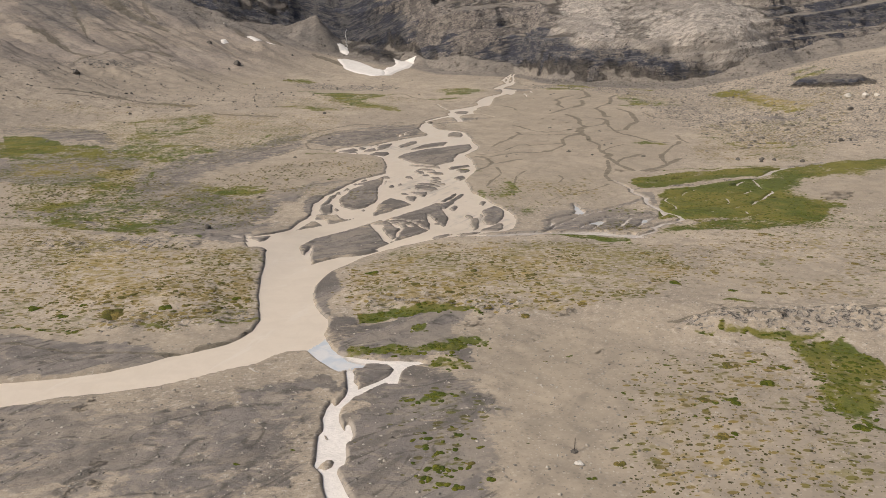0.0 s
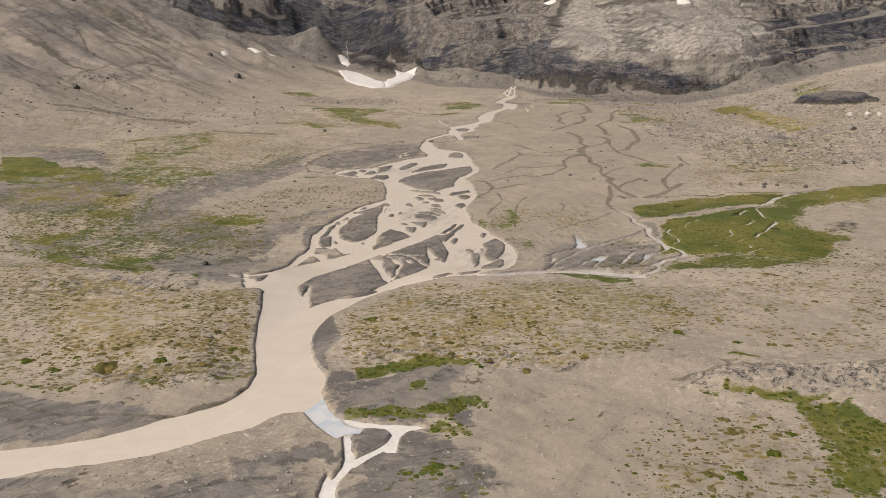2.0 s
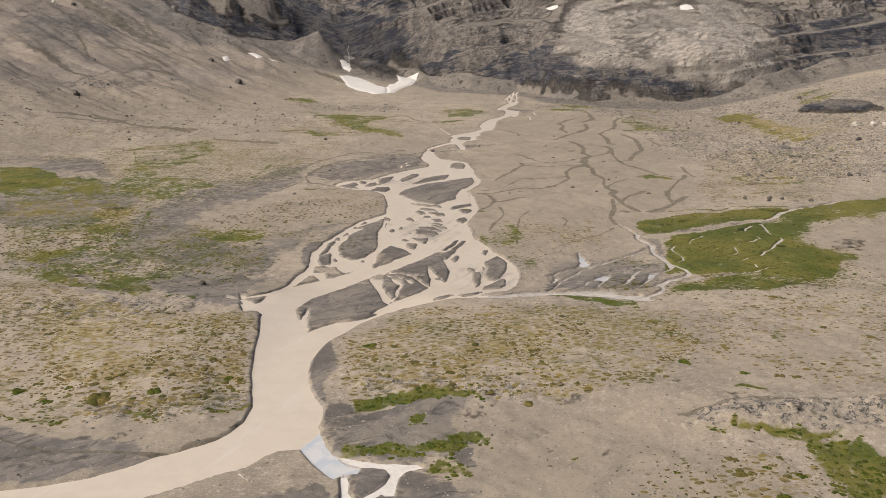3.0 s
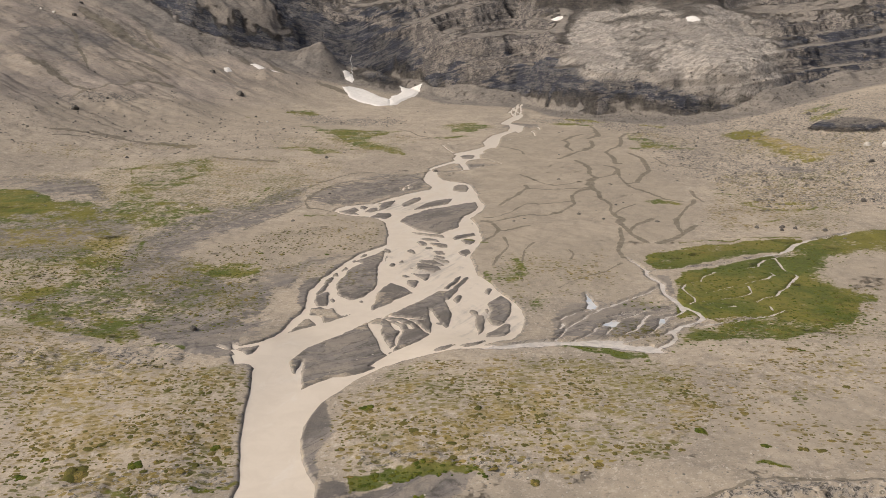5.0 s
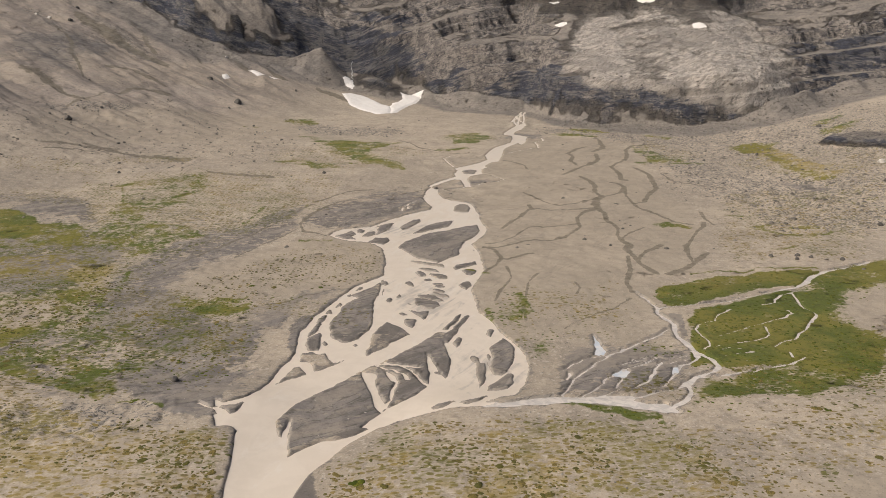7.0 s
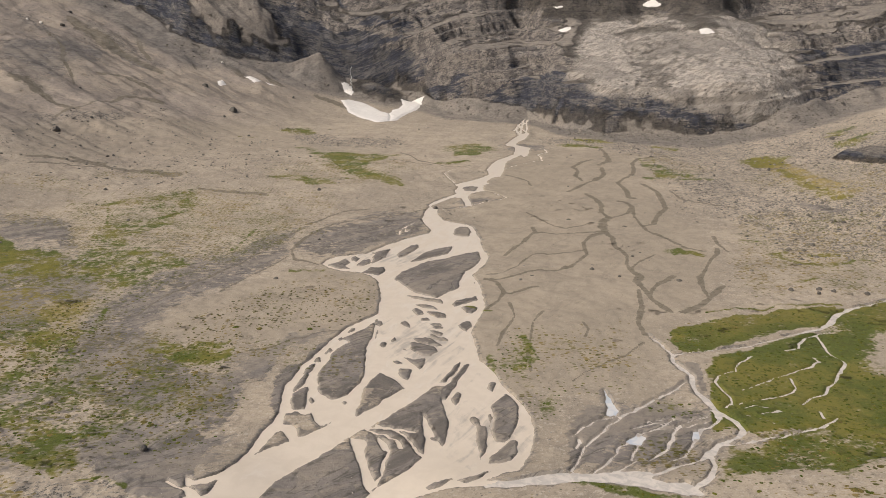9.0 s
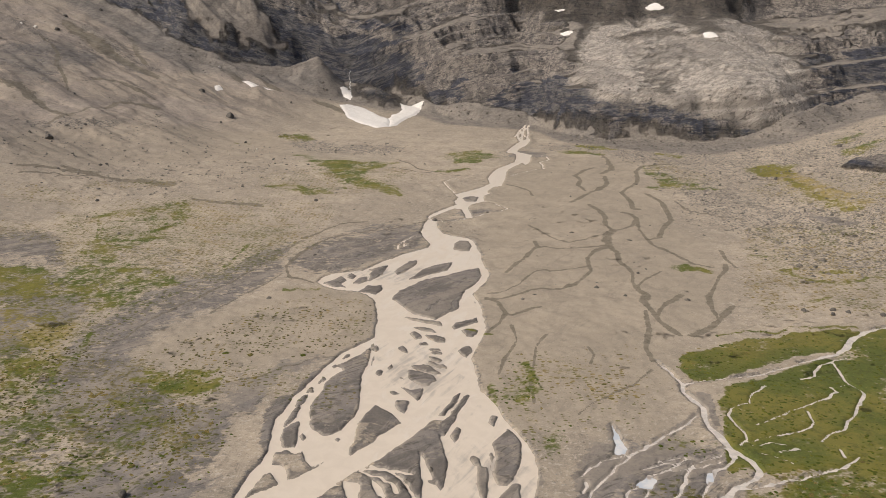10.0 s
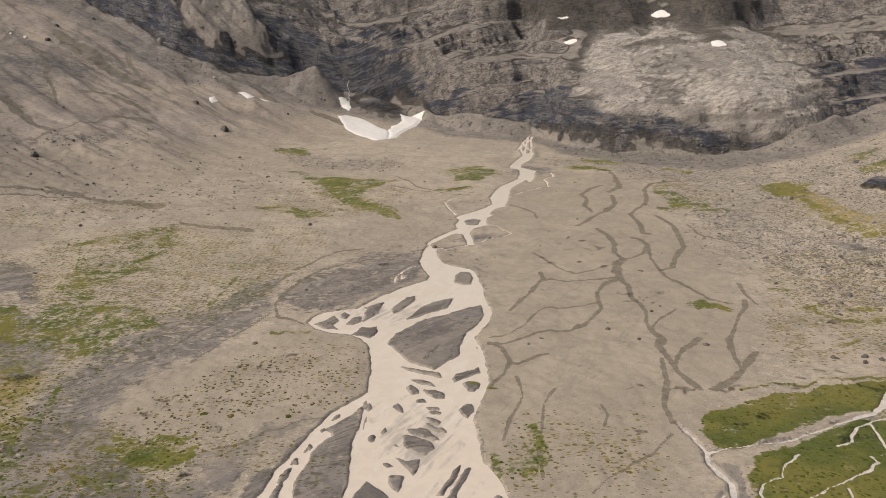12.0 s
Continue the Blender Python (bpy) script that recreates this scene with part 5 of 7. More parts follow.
trace((-134.2, 461.9, 2.3), (-100.6, 450.8, 3.5))

damp((-363, 705.1, 15.6), (-340.9, 732.3, 34.5), (-319.7, 757.5, 17.9))
damp((-309.9, 831.6, 35.4), (-282.6, 844.7, 46))
damp((-187.6, 361.3, 20), (-183.4, 380.2, 40), (-156.3, 355.7, 18.8))
damp((-158.5, 310.9, 7.9), (-126.2, 306.5, 7.8))
damp((-72.7, 329.2, 5.7), (-87.3, 308.5, 7.6), (-95.8, 279.9, 8.9))
damp((181, 428.2, 13.7), (192.3, 417.6, 8.9))
damp((97.8, 716.9, 47.9), (150.6, 737, 46.9))
damp((-176.2, 831.5, 25.3), (-134.2, 839, 13.1))

grass((193.8, 545.7, 24.6), (207.6, 544.7, 21.4))
grass((194.5, 507.5, 6), (193.9, 464.4, 15.7), (202.9, 439.7, 14.7))
grass((256.7, 551.5, 20.6), (278.5, 566.4, 15.4))
grass((149.3, 629.7, 12.1), (158.8, 617.7, 11.5))
grass((120.5, 498.5, 12.5), (147.7, 501.1, 9.2))
grass((130.4, 344.5, 4.9), (142.5, 337.4, 7.3), (168, 344.9, 5.9))
grass((123, 316.8, 5.1), (132.6, 320.2, 3.1))
grass((122.8, 373.3, 5.5), (135, 373.7, 4.5))
grass((81.9, 287.9, 2.4), (112.3, 291.4, 2.5), (128.5, 294.5, 2.4))
grass((-167.9, 425.6, 2.1), (-149.9, 383.9, 2.8), (-137.3, 365.9, 2.9))
grass((-142.8, 434.4, 11.7), (-135.8, 448.1, 8))
grass((-139.5, 389.6, 6.9), (-133.3, 400.7, 4.9), (-125.7, 417.8, 5))
grass((-110.7, 307.3, 3.4), (-113.3, 295.4, 4.8), (-106.5, 317.1, 2.8))
grass((-108, 494.5, 6.5), (-91.7, 495.6, 6.6), (-68.8, 477.2, 8.2))
grass((-123.5, 256.1, 3.3), (-109, 241.1, 3.2))
grass((-89.8, 351.3, 3), (-87.6, 378, 3.2))
grass((86.4, 635.1, 17.8), (106.6, 627.7, 13.9))

moor((-105.6, 350.6, 20.4), (-94.7, 368.4, 31.4), (-75, 388.7, 20.9))
moor((-194.2, 486.6, 22.4), (-165, 495.9, 25.9))
moor((-228, 448, 28.3), (-199.1, 455.5, 35.4))
moor((186.9, 484.4, 56.4), (200.6, 446.9, 39))
moor((148.6, 360.9, 44.3), (179.7, 367.4, 39.4))
moor((-13.1, 244.6, 1.6), (-28.2, 244.2, 21.1), (-52.7, 250.8, 17.7))

rubble((133.9, 617.8, 54.2), (195.9, 582.7, 121.7), (245.8, 566.8, 132.8), (289.8, 523, 99.6))
rubble((143.5, 498.1, 36.2), (150.9, 429.4, 63.6), (181.2, 422.7, 81.6), (220.5, 402.2, 75.5))
rubble((157, 369.1, 55.4), (194.4, 356.6, 44))
rubble((-134.6, 686.6, 10.5), (-100.3, 645, 46.3), (-57.7, 636.9, 50.6))
rubble((-18.2, 839.2, 16.5), (-1.2, 775.7, 17))
rubble((84.3, 656.6, 36), (162.1, 633.6, 39.3), (222.1, 633.6, 68.3))
rubble((39.1, 123.2, 1.6), (49.3, 122.5, 3.4), (63.4, 121.8, 4.1), (78.5, 123.4, 5.6))
rubble((-390.2, 774, 32.6), (-349.2, 749.3, 16.5))
rubble((-340.9, 794.6, 41.9), (-270.7, 768.1, 21))
rubble((-296, 899.8, 9.4), (-245.4, 829.5, 14.9), (-201.6, 805.2, 13))
rubble((-283.7, 586.5, 22.2), (-250.4, 610.3, 19))
rubble((-91.6, 175.8, 22.1), (-64.8, 175.9, 22.6))
rubble((-57.6, 126.3, 8.5), (-38.7, 129.4, 11.9))
rubble((-11, 136.3, 7.3), (12, 133.7, 6.9))
rubble((-69.7, 207.1, 4.8), (-60.2, 199.8, 4))

crag((239.5, 515.9, 10.4), (246.8, 504.2, 15.2), (252.7, 479.8, 22))



area("grass", 0.95, 1.2, (64.8, 261), (69.2, 271.4), (78.7, 278.1), (100, 284.1), (121.3, 288.2), (131.7, 293.5), (116.9, 277.7), (102.8, 270.9), (86.9, 262.6), (72.5, 256.5), (66, 255.2))
area("grass", 0.95, 2.5, (69.8, 247.2), (87.3, 258.6), (102.7, 266.1), (124.2, 281.4), (145, 295.9), (171.2, 306.1), (196.9, 313.6), (174.8, 278.9), (141, 265.9), (123.4, 259.7), (113.8, 243.3), (121.7, 236.2), (109.3, 218.3), (95.8, 211.8), (92.1, 219.8), (80.6, 217.4), (72.3, 223.5), (68.3, 233.3), (67.7, 239.6))
area("grass", 0.85, 2.0, (61.2, 202.6), (76.6, 206.7), (88.5, 211.6), (103.2, 212), (95.7, 202.5), (81.4, 195.2), (67, 192), (54.6, 185.7), (50.7, 183.2))
area("grass", 0.9, 1.0, (27, 186.7), (36.4, 182.7), (45.4, 179.4), (45.7, 176), (39.9, 176.4), (31.2, 181.3))
area("grass", 0.9, 1.5, (56.4, 116.8), (62.7, 116.5), (61.7, 109), (65.7, 105.7), (60.2, 97.1), (54.7, 91.2), (51.9, 92.9), (52.6, 99), (55.6, 108.9))
area("grass", 0.7, 3, (-98.3, 572), (-40.4, 578.2), (-53.4, 533.2), (-23.2, 481.4), (-44.8, 486.7), (-78.9, 524.6))
area("moor", 1.0, 3, (-141.4, 199.9), (-103, 198.7), (-67.5, 176), (-45.5, 173.4), (-39.4, 164), (-37.7, 148.6), (-33.2, 129.3), (-34.6, 125.1), (-46.3, 122.1), (-65.4, 122.1), (-88.4, 120.8))
area("moor", 1.0, 3, (-20.4, 162.4), (-11.1, 173.9), (15.8, 178.9), (42.4, 176.1), (55.8, 176.1), (45.2, 148.2), (34.8, 133.8), (22.1, 131.9), (1.6, 131.8), (-14.6, 130.4), (-19.5, 133), (-20.6, 149.5))
area("moor", 0.8, 8, (53.1, 176.1), (64.3, 181.6), (148.1, 214.2), (88.9, 124.6), (69, 133.7), (46.3, 144.3))
area("moor", 0.5, 8, (32.7, 113.5), (56.4, 116.8), (78.7, 108.7), (62.9, 84.7), (34.5, 82), (29.9, 97))
area("moor", 0.7, 3, (-85.1, 262.1), (-79.6, 280.3), (-66, 302.3), (-43.7, 318), (-28.5, 318.5), (-23.5, 299.1), (-23.6, 278.2), (-35.2, 270.5), (-52.1, 263.2), (-71.9, 259.2))
area("moor", 0.78, 10, (-186.8, 452), (-136.6, 469.8), (-67.9, 462.5), (-51.9, 432.5), (-62.8, 382.3), (-97.9, 339.6), (-125.3, 347), (-141.7, 394), (-159.3, 400.6))
area("moor", 0.7, 10, (193, 531.7), (268.1, 487.1), (218.5, 405.7), (183.1, 430.2), (171.3, 463.3))
area("moor", 0.75, 6, (-11, 95.4), (-6.4, 94.5), (3.5, 93.7), (5.7, 82), (2.8, 73.5), (-3.7, 70.4), (-6.3, 82))
area("moor", 0.6, 6, (25.4, 268.9), (47.9, 266.2), (58.8, 250.9), (45.6, 220.7), (24.6, 224.5))
area("damp", 0.95, 1.5, (-33.8, 176.3), (-33.1, 187.8), (-25.7, 199.1), (-15.4, 206.9), (-7.4, 219), (-1.5, 225.8), (0.2, 209.2), (-2.3, 190.2), (-10.9, 183.8), (-19.8, 174.4), (-28.7, 164.9))
area("damp", 1.0, 3, (-79.6, 114.5), (-59, 112.9), (-42.2, 110.5), (-45.3, 107.2), (-56.6, 104.2), (-72.4, 103.1))
area("damp", 0.75, 8, (-103.9, 251.9), (-102.2, 275.7), (-96.3, 301.3), (-80.5, 339.5), (-66.6, 360.1), (-60, 340.3), (-70.2, 317.2), (-84.1, 292.5), (-86.5, 265.4), (-84.4, 241.1), (-85.2, 217.2), (-88.7, 214.9))
area("damp", 0.6, 5, (-60.8, 343.7), (-64.2, 368.2), (-54, 398), (-39.7, 419.3), (-14.4, 424.6), (-11.1, 407.6), (-23.3, 376.8), (-39.6, 350.2), (-51.1, 335.6))
area("damp", 0.7, 4, (25.4, 193.5), (41.3, 206.6), (64.3, 227.7), (60.9, 210.9), (47.9, 193.9), (37.6, 188.7))
area("damp", 0.55, 6, (-11, 95.4), (-6.4, 94.5), (3.5, 93.7), (5.7, 82), (2.8, 73.5), (-3.7, 70.4), (-6.3, 82))
area("damp", 0.66, 6, (-64.3, 90.4), (-43.9, 93.6), (-22.4, 98.8), (-15.8, 97), (-15, 82), (-14.3, 70.5), (-51.6, 70.3))
area("damp", 0.55, 10, (-214.9, 382.5), (-162.1, 382.9), (-146.4, 340), (-182.3, 329.8))
area("damp", 0.85, 2, (-38.6, 216.4), (-41.3, 237.1), (-33.4, 260.4), (-23.2, 274.6), (-20.1, 260.8), (-20.8, 232.6), (-26.9, 223.2), (-34.1, 212.5))
area("damp", 0.9, 2, (-18.5, 313.7), (-6.2, 336.3), (12.2, 342.9), (7.7, 319.9), (3.9, 300), (-5, 299.7), (-15.9, 303.9))
area("damp", 0.8, 3, (-4.6, 225.7), (1.6, 240.1), (14.2, 228.6), (19.6, 209.6), (11.9, 188.1), (-1, 187.9))
area("rubble", 0.9, 8, (138.3, 637.5), (213.9, 634.1), (306.9, 600.4), (329.1, 554.5), (198.4, 341.3), (160.8, 352.7), (144.1, 378.3), (125, 418.5), (129.5, 483.3))
area("rubble", 0.5, 10, (-310.2, 541.8), (-223.6, 661.2), (-127.4, 628.9), (-83, 521.7), (-154.5, 466.8), (-254, 447.5))
area("sand", 1, 6, (20.1, 444.9), (33.8, 529.4), (63.4, 619.5), (126.2, 600.2), (110.5, 447.5), (110.1, 395.2), (101.4, 343), (80.9, 289), (66, 281.5), (61.8, 257.2), (47.5, 229.1), (14.3, 228.3), (9.7, 273.4), (15.6, 340.7))
area("sand", 0.9, 8, (6.5, 125.1), (21.8, 129.5), (36.1, 126.4), (34.5, 113.5), (26, 93.6), (14.4, 81.8), (6.6, 84.6), (5.3, 100.9))
area("sand", 0.8, 4, (-85.1, 262.1), (-79.6, 280.3), (-66, 302.3), (-43.7, 318), (-28.5, 318.5), (-23.5, 299.1), (-23.6, 278.2), (-35.2, 270.5), (-52.1, 263.2), (-71.9, 259.2))
area("sand", 0.7, 12, (-286.3, 565), (-225.8, 636.5), (-144.9, 692.6), (-94.3, 611.1), (-178.3, 560.3), (-246, 493))
area("straw", 0.95, 8, (193.5, 558.7), (211.7, 561.3), (209.5, 511.1), (218.8, 465.5), (222.5, 437.4), (202.2, 437.6), (187.8, 451.1), (186.5, 485.9), (187.9, 526.9))
area("straw", 0.7, 4, (143.4, 352.4), (160.7, 358.1), (158, 338.5), (135.5, 328.2))
area("straw", 0.6, 5, (-87.4, 181.4), (-57.5, 165.7), (-53.8, 144.2), (-67.1, 144.2), (-86.7, 156.3))
area("straw", 0.5, 6, (-10.1, 156.5), (25.2, 152.2), (28.2, 137.2), (1.7, 136.4))
area("straw", 0.55, 5, (134, 384.6), (149.1, 388), (146.7, 377.5), (132, 374.1))
area("grass", 0.85, 4, (-0.2, 628.1), (24.6, 643.8), (31.3, 612.1), (18.6, 581.1), (2, 580.3))
area("grass", 0.9, 4, (-98.9, 575), (-75.6, 591.6), (-40.1, 574.7), (-51.8, 548.6), (-52.5, 525.8), (-23.2, 481.4), (-28.5, 473), (-48.5, 492.7), (-80.2, 531.9))
area("grass", 0.85, 3, (-89.8, 490.6), (-73.7, 495.3), (-67.3, 476), (-80.6, 468.6))
area("grass", 0.8, 3, (-136.1, 693.5), (-117.1, 700.6), (-111.1, 668.7), (-127.4, 653.9))
area("grass", 0.7, 4, (130.5, 571.8), (148.5, 584.8), (140.9, 538.9), (152.7, 513.6), (135.5, 493.9), (128.6, 524.7))
area("grass", 0.95, 1.5, (90.1, 357.4), (97, 360.7), (101.9, 356.4), (99, 351), (91.1, 348.4))
area("grass", 0.75, 3, (132.5, 355.3), (138.6, 355.2), (127.9, 334), (123.9, 338.1))
area("grass", 0.66, 5, (-171.2, 425.4), (-162.2, 440.8), (-137.3, 455.2), (-125.6, 433.9), (-139.8, 419.1), (-147.5, 401.6), (-143.2, 371.7), (-144.4, 352.1), (-158.5, 370.9))
area("grass", 0.74, 3, (-83.2, 254.1), (-71.9, 259.2), (-62.1, 261.2), (-62.4, 244.4), (-73.7, 248.5))
area("moor", 0.9, 8, (138.8, 428.4), (222, 411.5), (156.9, 306), (103.4, 300.8), (99.7, 322.5))
area("damp", 0.9, 4, (-338.1, 788.3), (-308.9, 777.9), (-262.3, 747.7), (-271, 743.1), (-298.3, 752.1), (-347.1, 797.1))
area("damp", 0.8, 8, (-317.7, 831.5), (-299.5, 893.3), (-257.7, 834.8), (-287.9, 801))
area("damp", 0.75, 10, (-376.6, 698), (-355.3, 742.6), (-327.3, 774.8), (-309, 743.8), (-316.7, 665.6), (-361.8, 671.9))
area("rubble", 0.8, 6, (86.9, 675.7), (165.3, 645.3), (244.4, 639.9), (305, 683.3), (361, 637.9), (287.1, 518.3), (209.4, 555.6), (152.8, 600.4))
area("grass", 0.82, 4, (124.2, 281.4), (145, 295.9), (194.7, 310.1), (152.6, 244.2), (127.5, 229.4), (109.1, 212.3), (95.8, 211.8), (109.8, 238.3))
area("grass", 0.68, 5, (64.3, 203.5), (88.5, 211.6), (137.7, 221), (121.9, 196.4), (92.2, 190.4), (71.8, 187.9), (53.6, 182.5))
area("damp", 0.62, 8, (-215.6, 349.9), (-165, 351.7), (-126.5, 335.3), (-113.6, 312.2), (-108.7, 266.8), (-87.5, 239.4), (-61.7, 186.3), (-88.1, 185.9), (-130.3, 209.1))
area("moor", 0.7, 8, (-215.6, 349.9), (-165, 351.7), (-126.5, 335.3), (-113.6, 312.2), (-108.7, 266.8), (-87.5, 239.4), (-61.7, 186.3), (-88.1, 185.9), (-130.3, 209.1))
area("grass", 0.86, 5, (-213.6, 346.7), (-199.5, 347.5), (-191, 354.4), (-175.5, 348.1), (-126.5, 335.3), (-117.7, 323.4), (-143.8, 305.8), (-187.4, 303.2))
area("grass", 0.8, 4, (-156, 385.1), (-138.5, 381.7), (-123.8, 340.7), (-138.1, 346.5))
area("grass", 0.76, 4, (-164.1, 448.8), (-129.4, 432.6), (-126.4, 407.3), (-150.2, 414.3))
area("grass", 0.72, 4, (-139.8, 381.5), (-128.8, 402), (-123, 387.1), (-133.7, 368.1))
area("moor", 1.1, 5, (-176.5, 285.3), (-135.1, 287.1), (-108.7, 266.8), (-103.8, 252.2), (-125.9, 248.1), (-160.9, 259.6))
area("damp", 0.8, 6, (-187.4, 303.2), (-142.8, 303.7), (-114.6, 297.3), (-108.7, 266.8), (-127.6, 251.6), (-160.9, 259.6))
area("grass", 0.66, 5, (-173.8, 280.7), (-134.3, 285.2), (-108.1, 265.2), (-103.8, 252.2), (-125.9, 248.1), (-160.9, 259.6))
area("grass", 0.76, 5, (-133.6, 214.6), (-114.6, 217.7), (-97.1, 205), (-75.1, 202.8), (-69.5, 189.5), (-91.3, 192.7), (-127.4, 204.5))
area("grass", 0.84, 3, (-81.5, 252.8), (-70.1, 256.6), (-60.5, 253.9), (-59.3, 241.9), (-68.7, 239), (-78.3, 244.9))
area("grass", 0.78, 3, (-113.4, 266.8), (-107.9, 279.6), (-102.9, 252.3), (-94.3, 226.6), (-96.5, 226.4))
area("moor", 0.85, 6, (-88.5, 224.2), (-63.8, 227), (-58.5, 210.4), (-78.2, 205.5))
area("damp", 0.72, 9, (-100, 245.1), (-104.2, 275.3), (-95.7, 307.4), (-81.2, 337), (-69.2, 361.8), (-65.5, 342.5), (-82.4, 318.8), (-87.4, 283.8), (-83.4, 252.7), (-74.1, 210.2), (-60.4, 186.5), (-68.2, 186.1), (-92.6, 226.5))
area("damp", 0.62, 8, (-75.5, 210.2), (-64.7, 218.9), (-48.6, 216.3), (-41.9, 206), (-42, 186.7), (-65.7, 186.3))
area("damp", 0.55, 9, (-229.7, 387.2), (-202.9, 403.5), (-161.9, 379.9), (-145, 339.7), (-176.7, 350.6), (-209.4, 352))
area("grass", 1.0, 1.2, (-15.3, 131.3), (-8.2, 132.4), (6.3, 133.7), (6.2, 130.5), (-8, 128.9), (-14.4, 127.5))
area("straw", 0.8, 2, (9.6, 141.9), (25.9, 143.9), (25.5, 137.6), (11.6, 136.2))
area("straw", 0.85, 1.5, (10.2, 134.3), (30.4, 136.6), (30.1, 134), (10.6, 131.7))
area("grass", 0.95, 1.2, (-15.1, 113.1), (-4.6, 113.6), (8.1, 116.6), (8.2, 114.6), (-4.5, 111.3), (-14.3, 110.6))
area("grass", 0.82, 1.5, (-1.6, 110.8), (2.1, 112), (5.7, 106.6), (2, 104.5), (-1.1, 105.6))
area("damp", 0.85, 2, (-5.9, 129.9), (5.6, 130.5), (1.7, 123.3), (-4.9, 121.3))
area("damp", 0.8, 2, (-19.5, 126.1), (-7.1, 122), (-9.6, 116.1), (-19, 116.5))
area("damp", 0.95, 1.5, (-29.1, 151.5), (-22.4, 158.5), (-19.2, 143.7), (-20.8, 134.4), (-24.1, 137.6))
area("rubble", 0.9, 2, (-15.2, 114), (8.1, 117.7), (16.5, 121), (16.3, 119.4), (8, 115.7), (-14.4, 111.8))
area("grass", 0.66, 3, (18.1, 256.1), (24.9, 261.4), (23.1, 245.3), (14.5, 239.2), (11.1, 242.5))
area("grass", 0.7, 5, (21.8, 226.7), (30.3, 229.8), (30.1, 215.7), (22.6, 210.1))
area("grass", 1.12, 1.5, (68.1, 245.3), (86.5, 254.8), (101.1, 264.2), (116.3, 268.3), (133.9, 290), (136.1, 285.5), (120.8, 256.6), (113, 235.8), (98.2, 217.7), (88, 212.1), (74.7, 229.2), (66.2, 229.2))
area("grass", 0.95, 3, (118.5, 264.2), (117.5, 249.3), (113.5, 229.7), (114.3, 217.9), (104.4, 204.5), (77.6, 186.8), (62, 189.4), (53.9, 185.5), (55.3, 195.4), (63.2, 202.4), (78.2, 206.6), (90.2, 217.7))
area("grass", 1.05, 1.2, (63.5, 262), (72.6, 273.5), (85.2, 282.3), (124.2, 291.9), (121.1, 277.3), (101.5, 270.6), (78.6, 259.9), (65.9, 254.5))
area("grass", 0.85, 3, (138.3, 294.9), (165.3, 301.4), (157.9, 285.5), (142.7, 274), (132.7, 274.1))
area("grass", 0.76, 4, (-195.9, 345.5), (-186.7, 352.2), (-161.1, 341.2), (-144.4, 310), (-160.4, 301.7), (-177.3, 308.2))
area("grass", 0.8, 5, (-157.6, 338.9), (-128.3, 353.9), (-93, 329), (-104, 311.3), (-133.2, 310.5))
area("grass", 0.82, 4, (-115.5, 232.1), (-118.1, 252.7), (-103.3, 220.4), (-107.1, 211.7))
area("grass", 0.85, 3, (-111.1, 260.5), (-107.9, 264.4), (-91.2, 220.6), (-92, 214.8))
area("grass", 0.78, 6, (-130.7, 225.6), (-108.1, 220.3), (-70.5, 209.8), (-64.1, 199.4), (-86.1, 199), (-119.6, 206.1))
area("grass", 0.62, 8, (-97.8, 239.1), (-82.5, 246.2), (-57.5, 240), (-48.6, 215.7), (-58.3, 204.8), (-82.8, 209.5))
area("moor", 1.0, 8, (-106.4, 260.6), (-62.6, 261.5), (-47, 215.6), (-56.8, 199.5), (-83.8, 204.3))
area("moor", 0.9, 8, (-166.7, 452.4), (-124.9, 468.1), (-69.6, 420.4), (-53.4, 370.9), (-93, 329), (-123.5, 340.5))
area("grass", 0.74, 6, (-160.2, 443.2), (-134.8, 467.1), (-119.9, 414.6), (-141.7, 399.4))
area("moor", 0.9, 8, (-174.9, 398.2), (-151.1, 420.2), (-90.5, 404.4), (-66.5, 387.4), (-64.5, 355.8), (-103.3, 340.4), (-134.2, 338.8))
area("grass", 0.78, 5, (-156.8, 386.7), (-138.3, 401.6), (-122.6, 393.5), (-131.7, 367.7), (-134.2, 338.8), (-151.3, 351.6))
area("moor", 0.85, 8, (-96.1, 243), (-75.2, 243.8), (-63.1, 230.1), (-57.9, 209.4), (-76.7, 204.9), (-87.9, 204.6), (-97.9, 221.7))
area("grass", 0.8, 5, (-92.5, 235.9), (-73.1, 235.2), (-73.6, 229.8), (-87.9, 229.5))
area("grass", 0.9, 2.5, (-81.3, 249.8), (-71.5, 253.2), (-59.8, 253.7), (-58.9, 245.8), (-66.2, 242.5), (-74.4, 245.3))
area("grass", 0.95, 4, (192, 559.3), (210.5, 558.4), (207.6, 520.7), (192.9, 515.7), (185.3, 528.5))
area("moor", 0.85, 8, (-202.6, 346.4), (-122.5, 354.3), (-84.8, 325.6), (-93.9, 291.5), (-94.9, 252.7), (-75.6, 223.4), (-50.3, 203.9), (-53.1, 190.2), (-88.8, 188.4), (-112.7, 197.6))
area("grass", 0.62, 10, (-202.6, 346.4), (-127.4, 354.1), (-91.1, 316.2), (-97.4, 284.2), (-126.6, 282.9), (-167.4, 288))
area("grass", 0.6, 8, (-110.6, 231.4), (-78.9, 232.6), (-51.3, 207.7), (-56.5, 192.6), (-84.9, 193.8), (-107.4, 197.9))
area("moor", 1.0, 10, (-197.9, 436.1), (-118.8, 450.4), (-67, 407.6), (-60.4, 369.1), (-84.8, 325.6), (-154, 341.5))
area("moor", 0.8, 6, (18.3, 273.9), (30.8, 270.5), (30.7, 247), (21.2, 211.6), (15.4, 230))
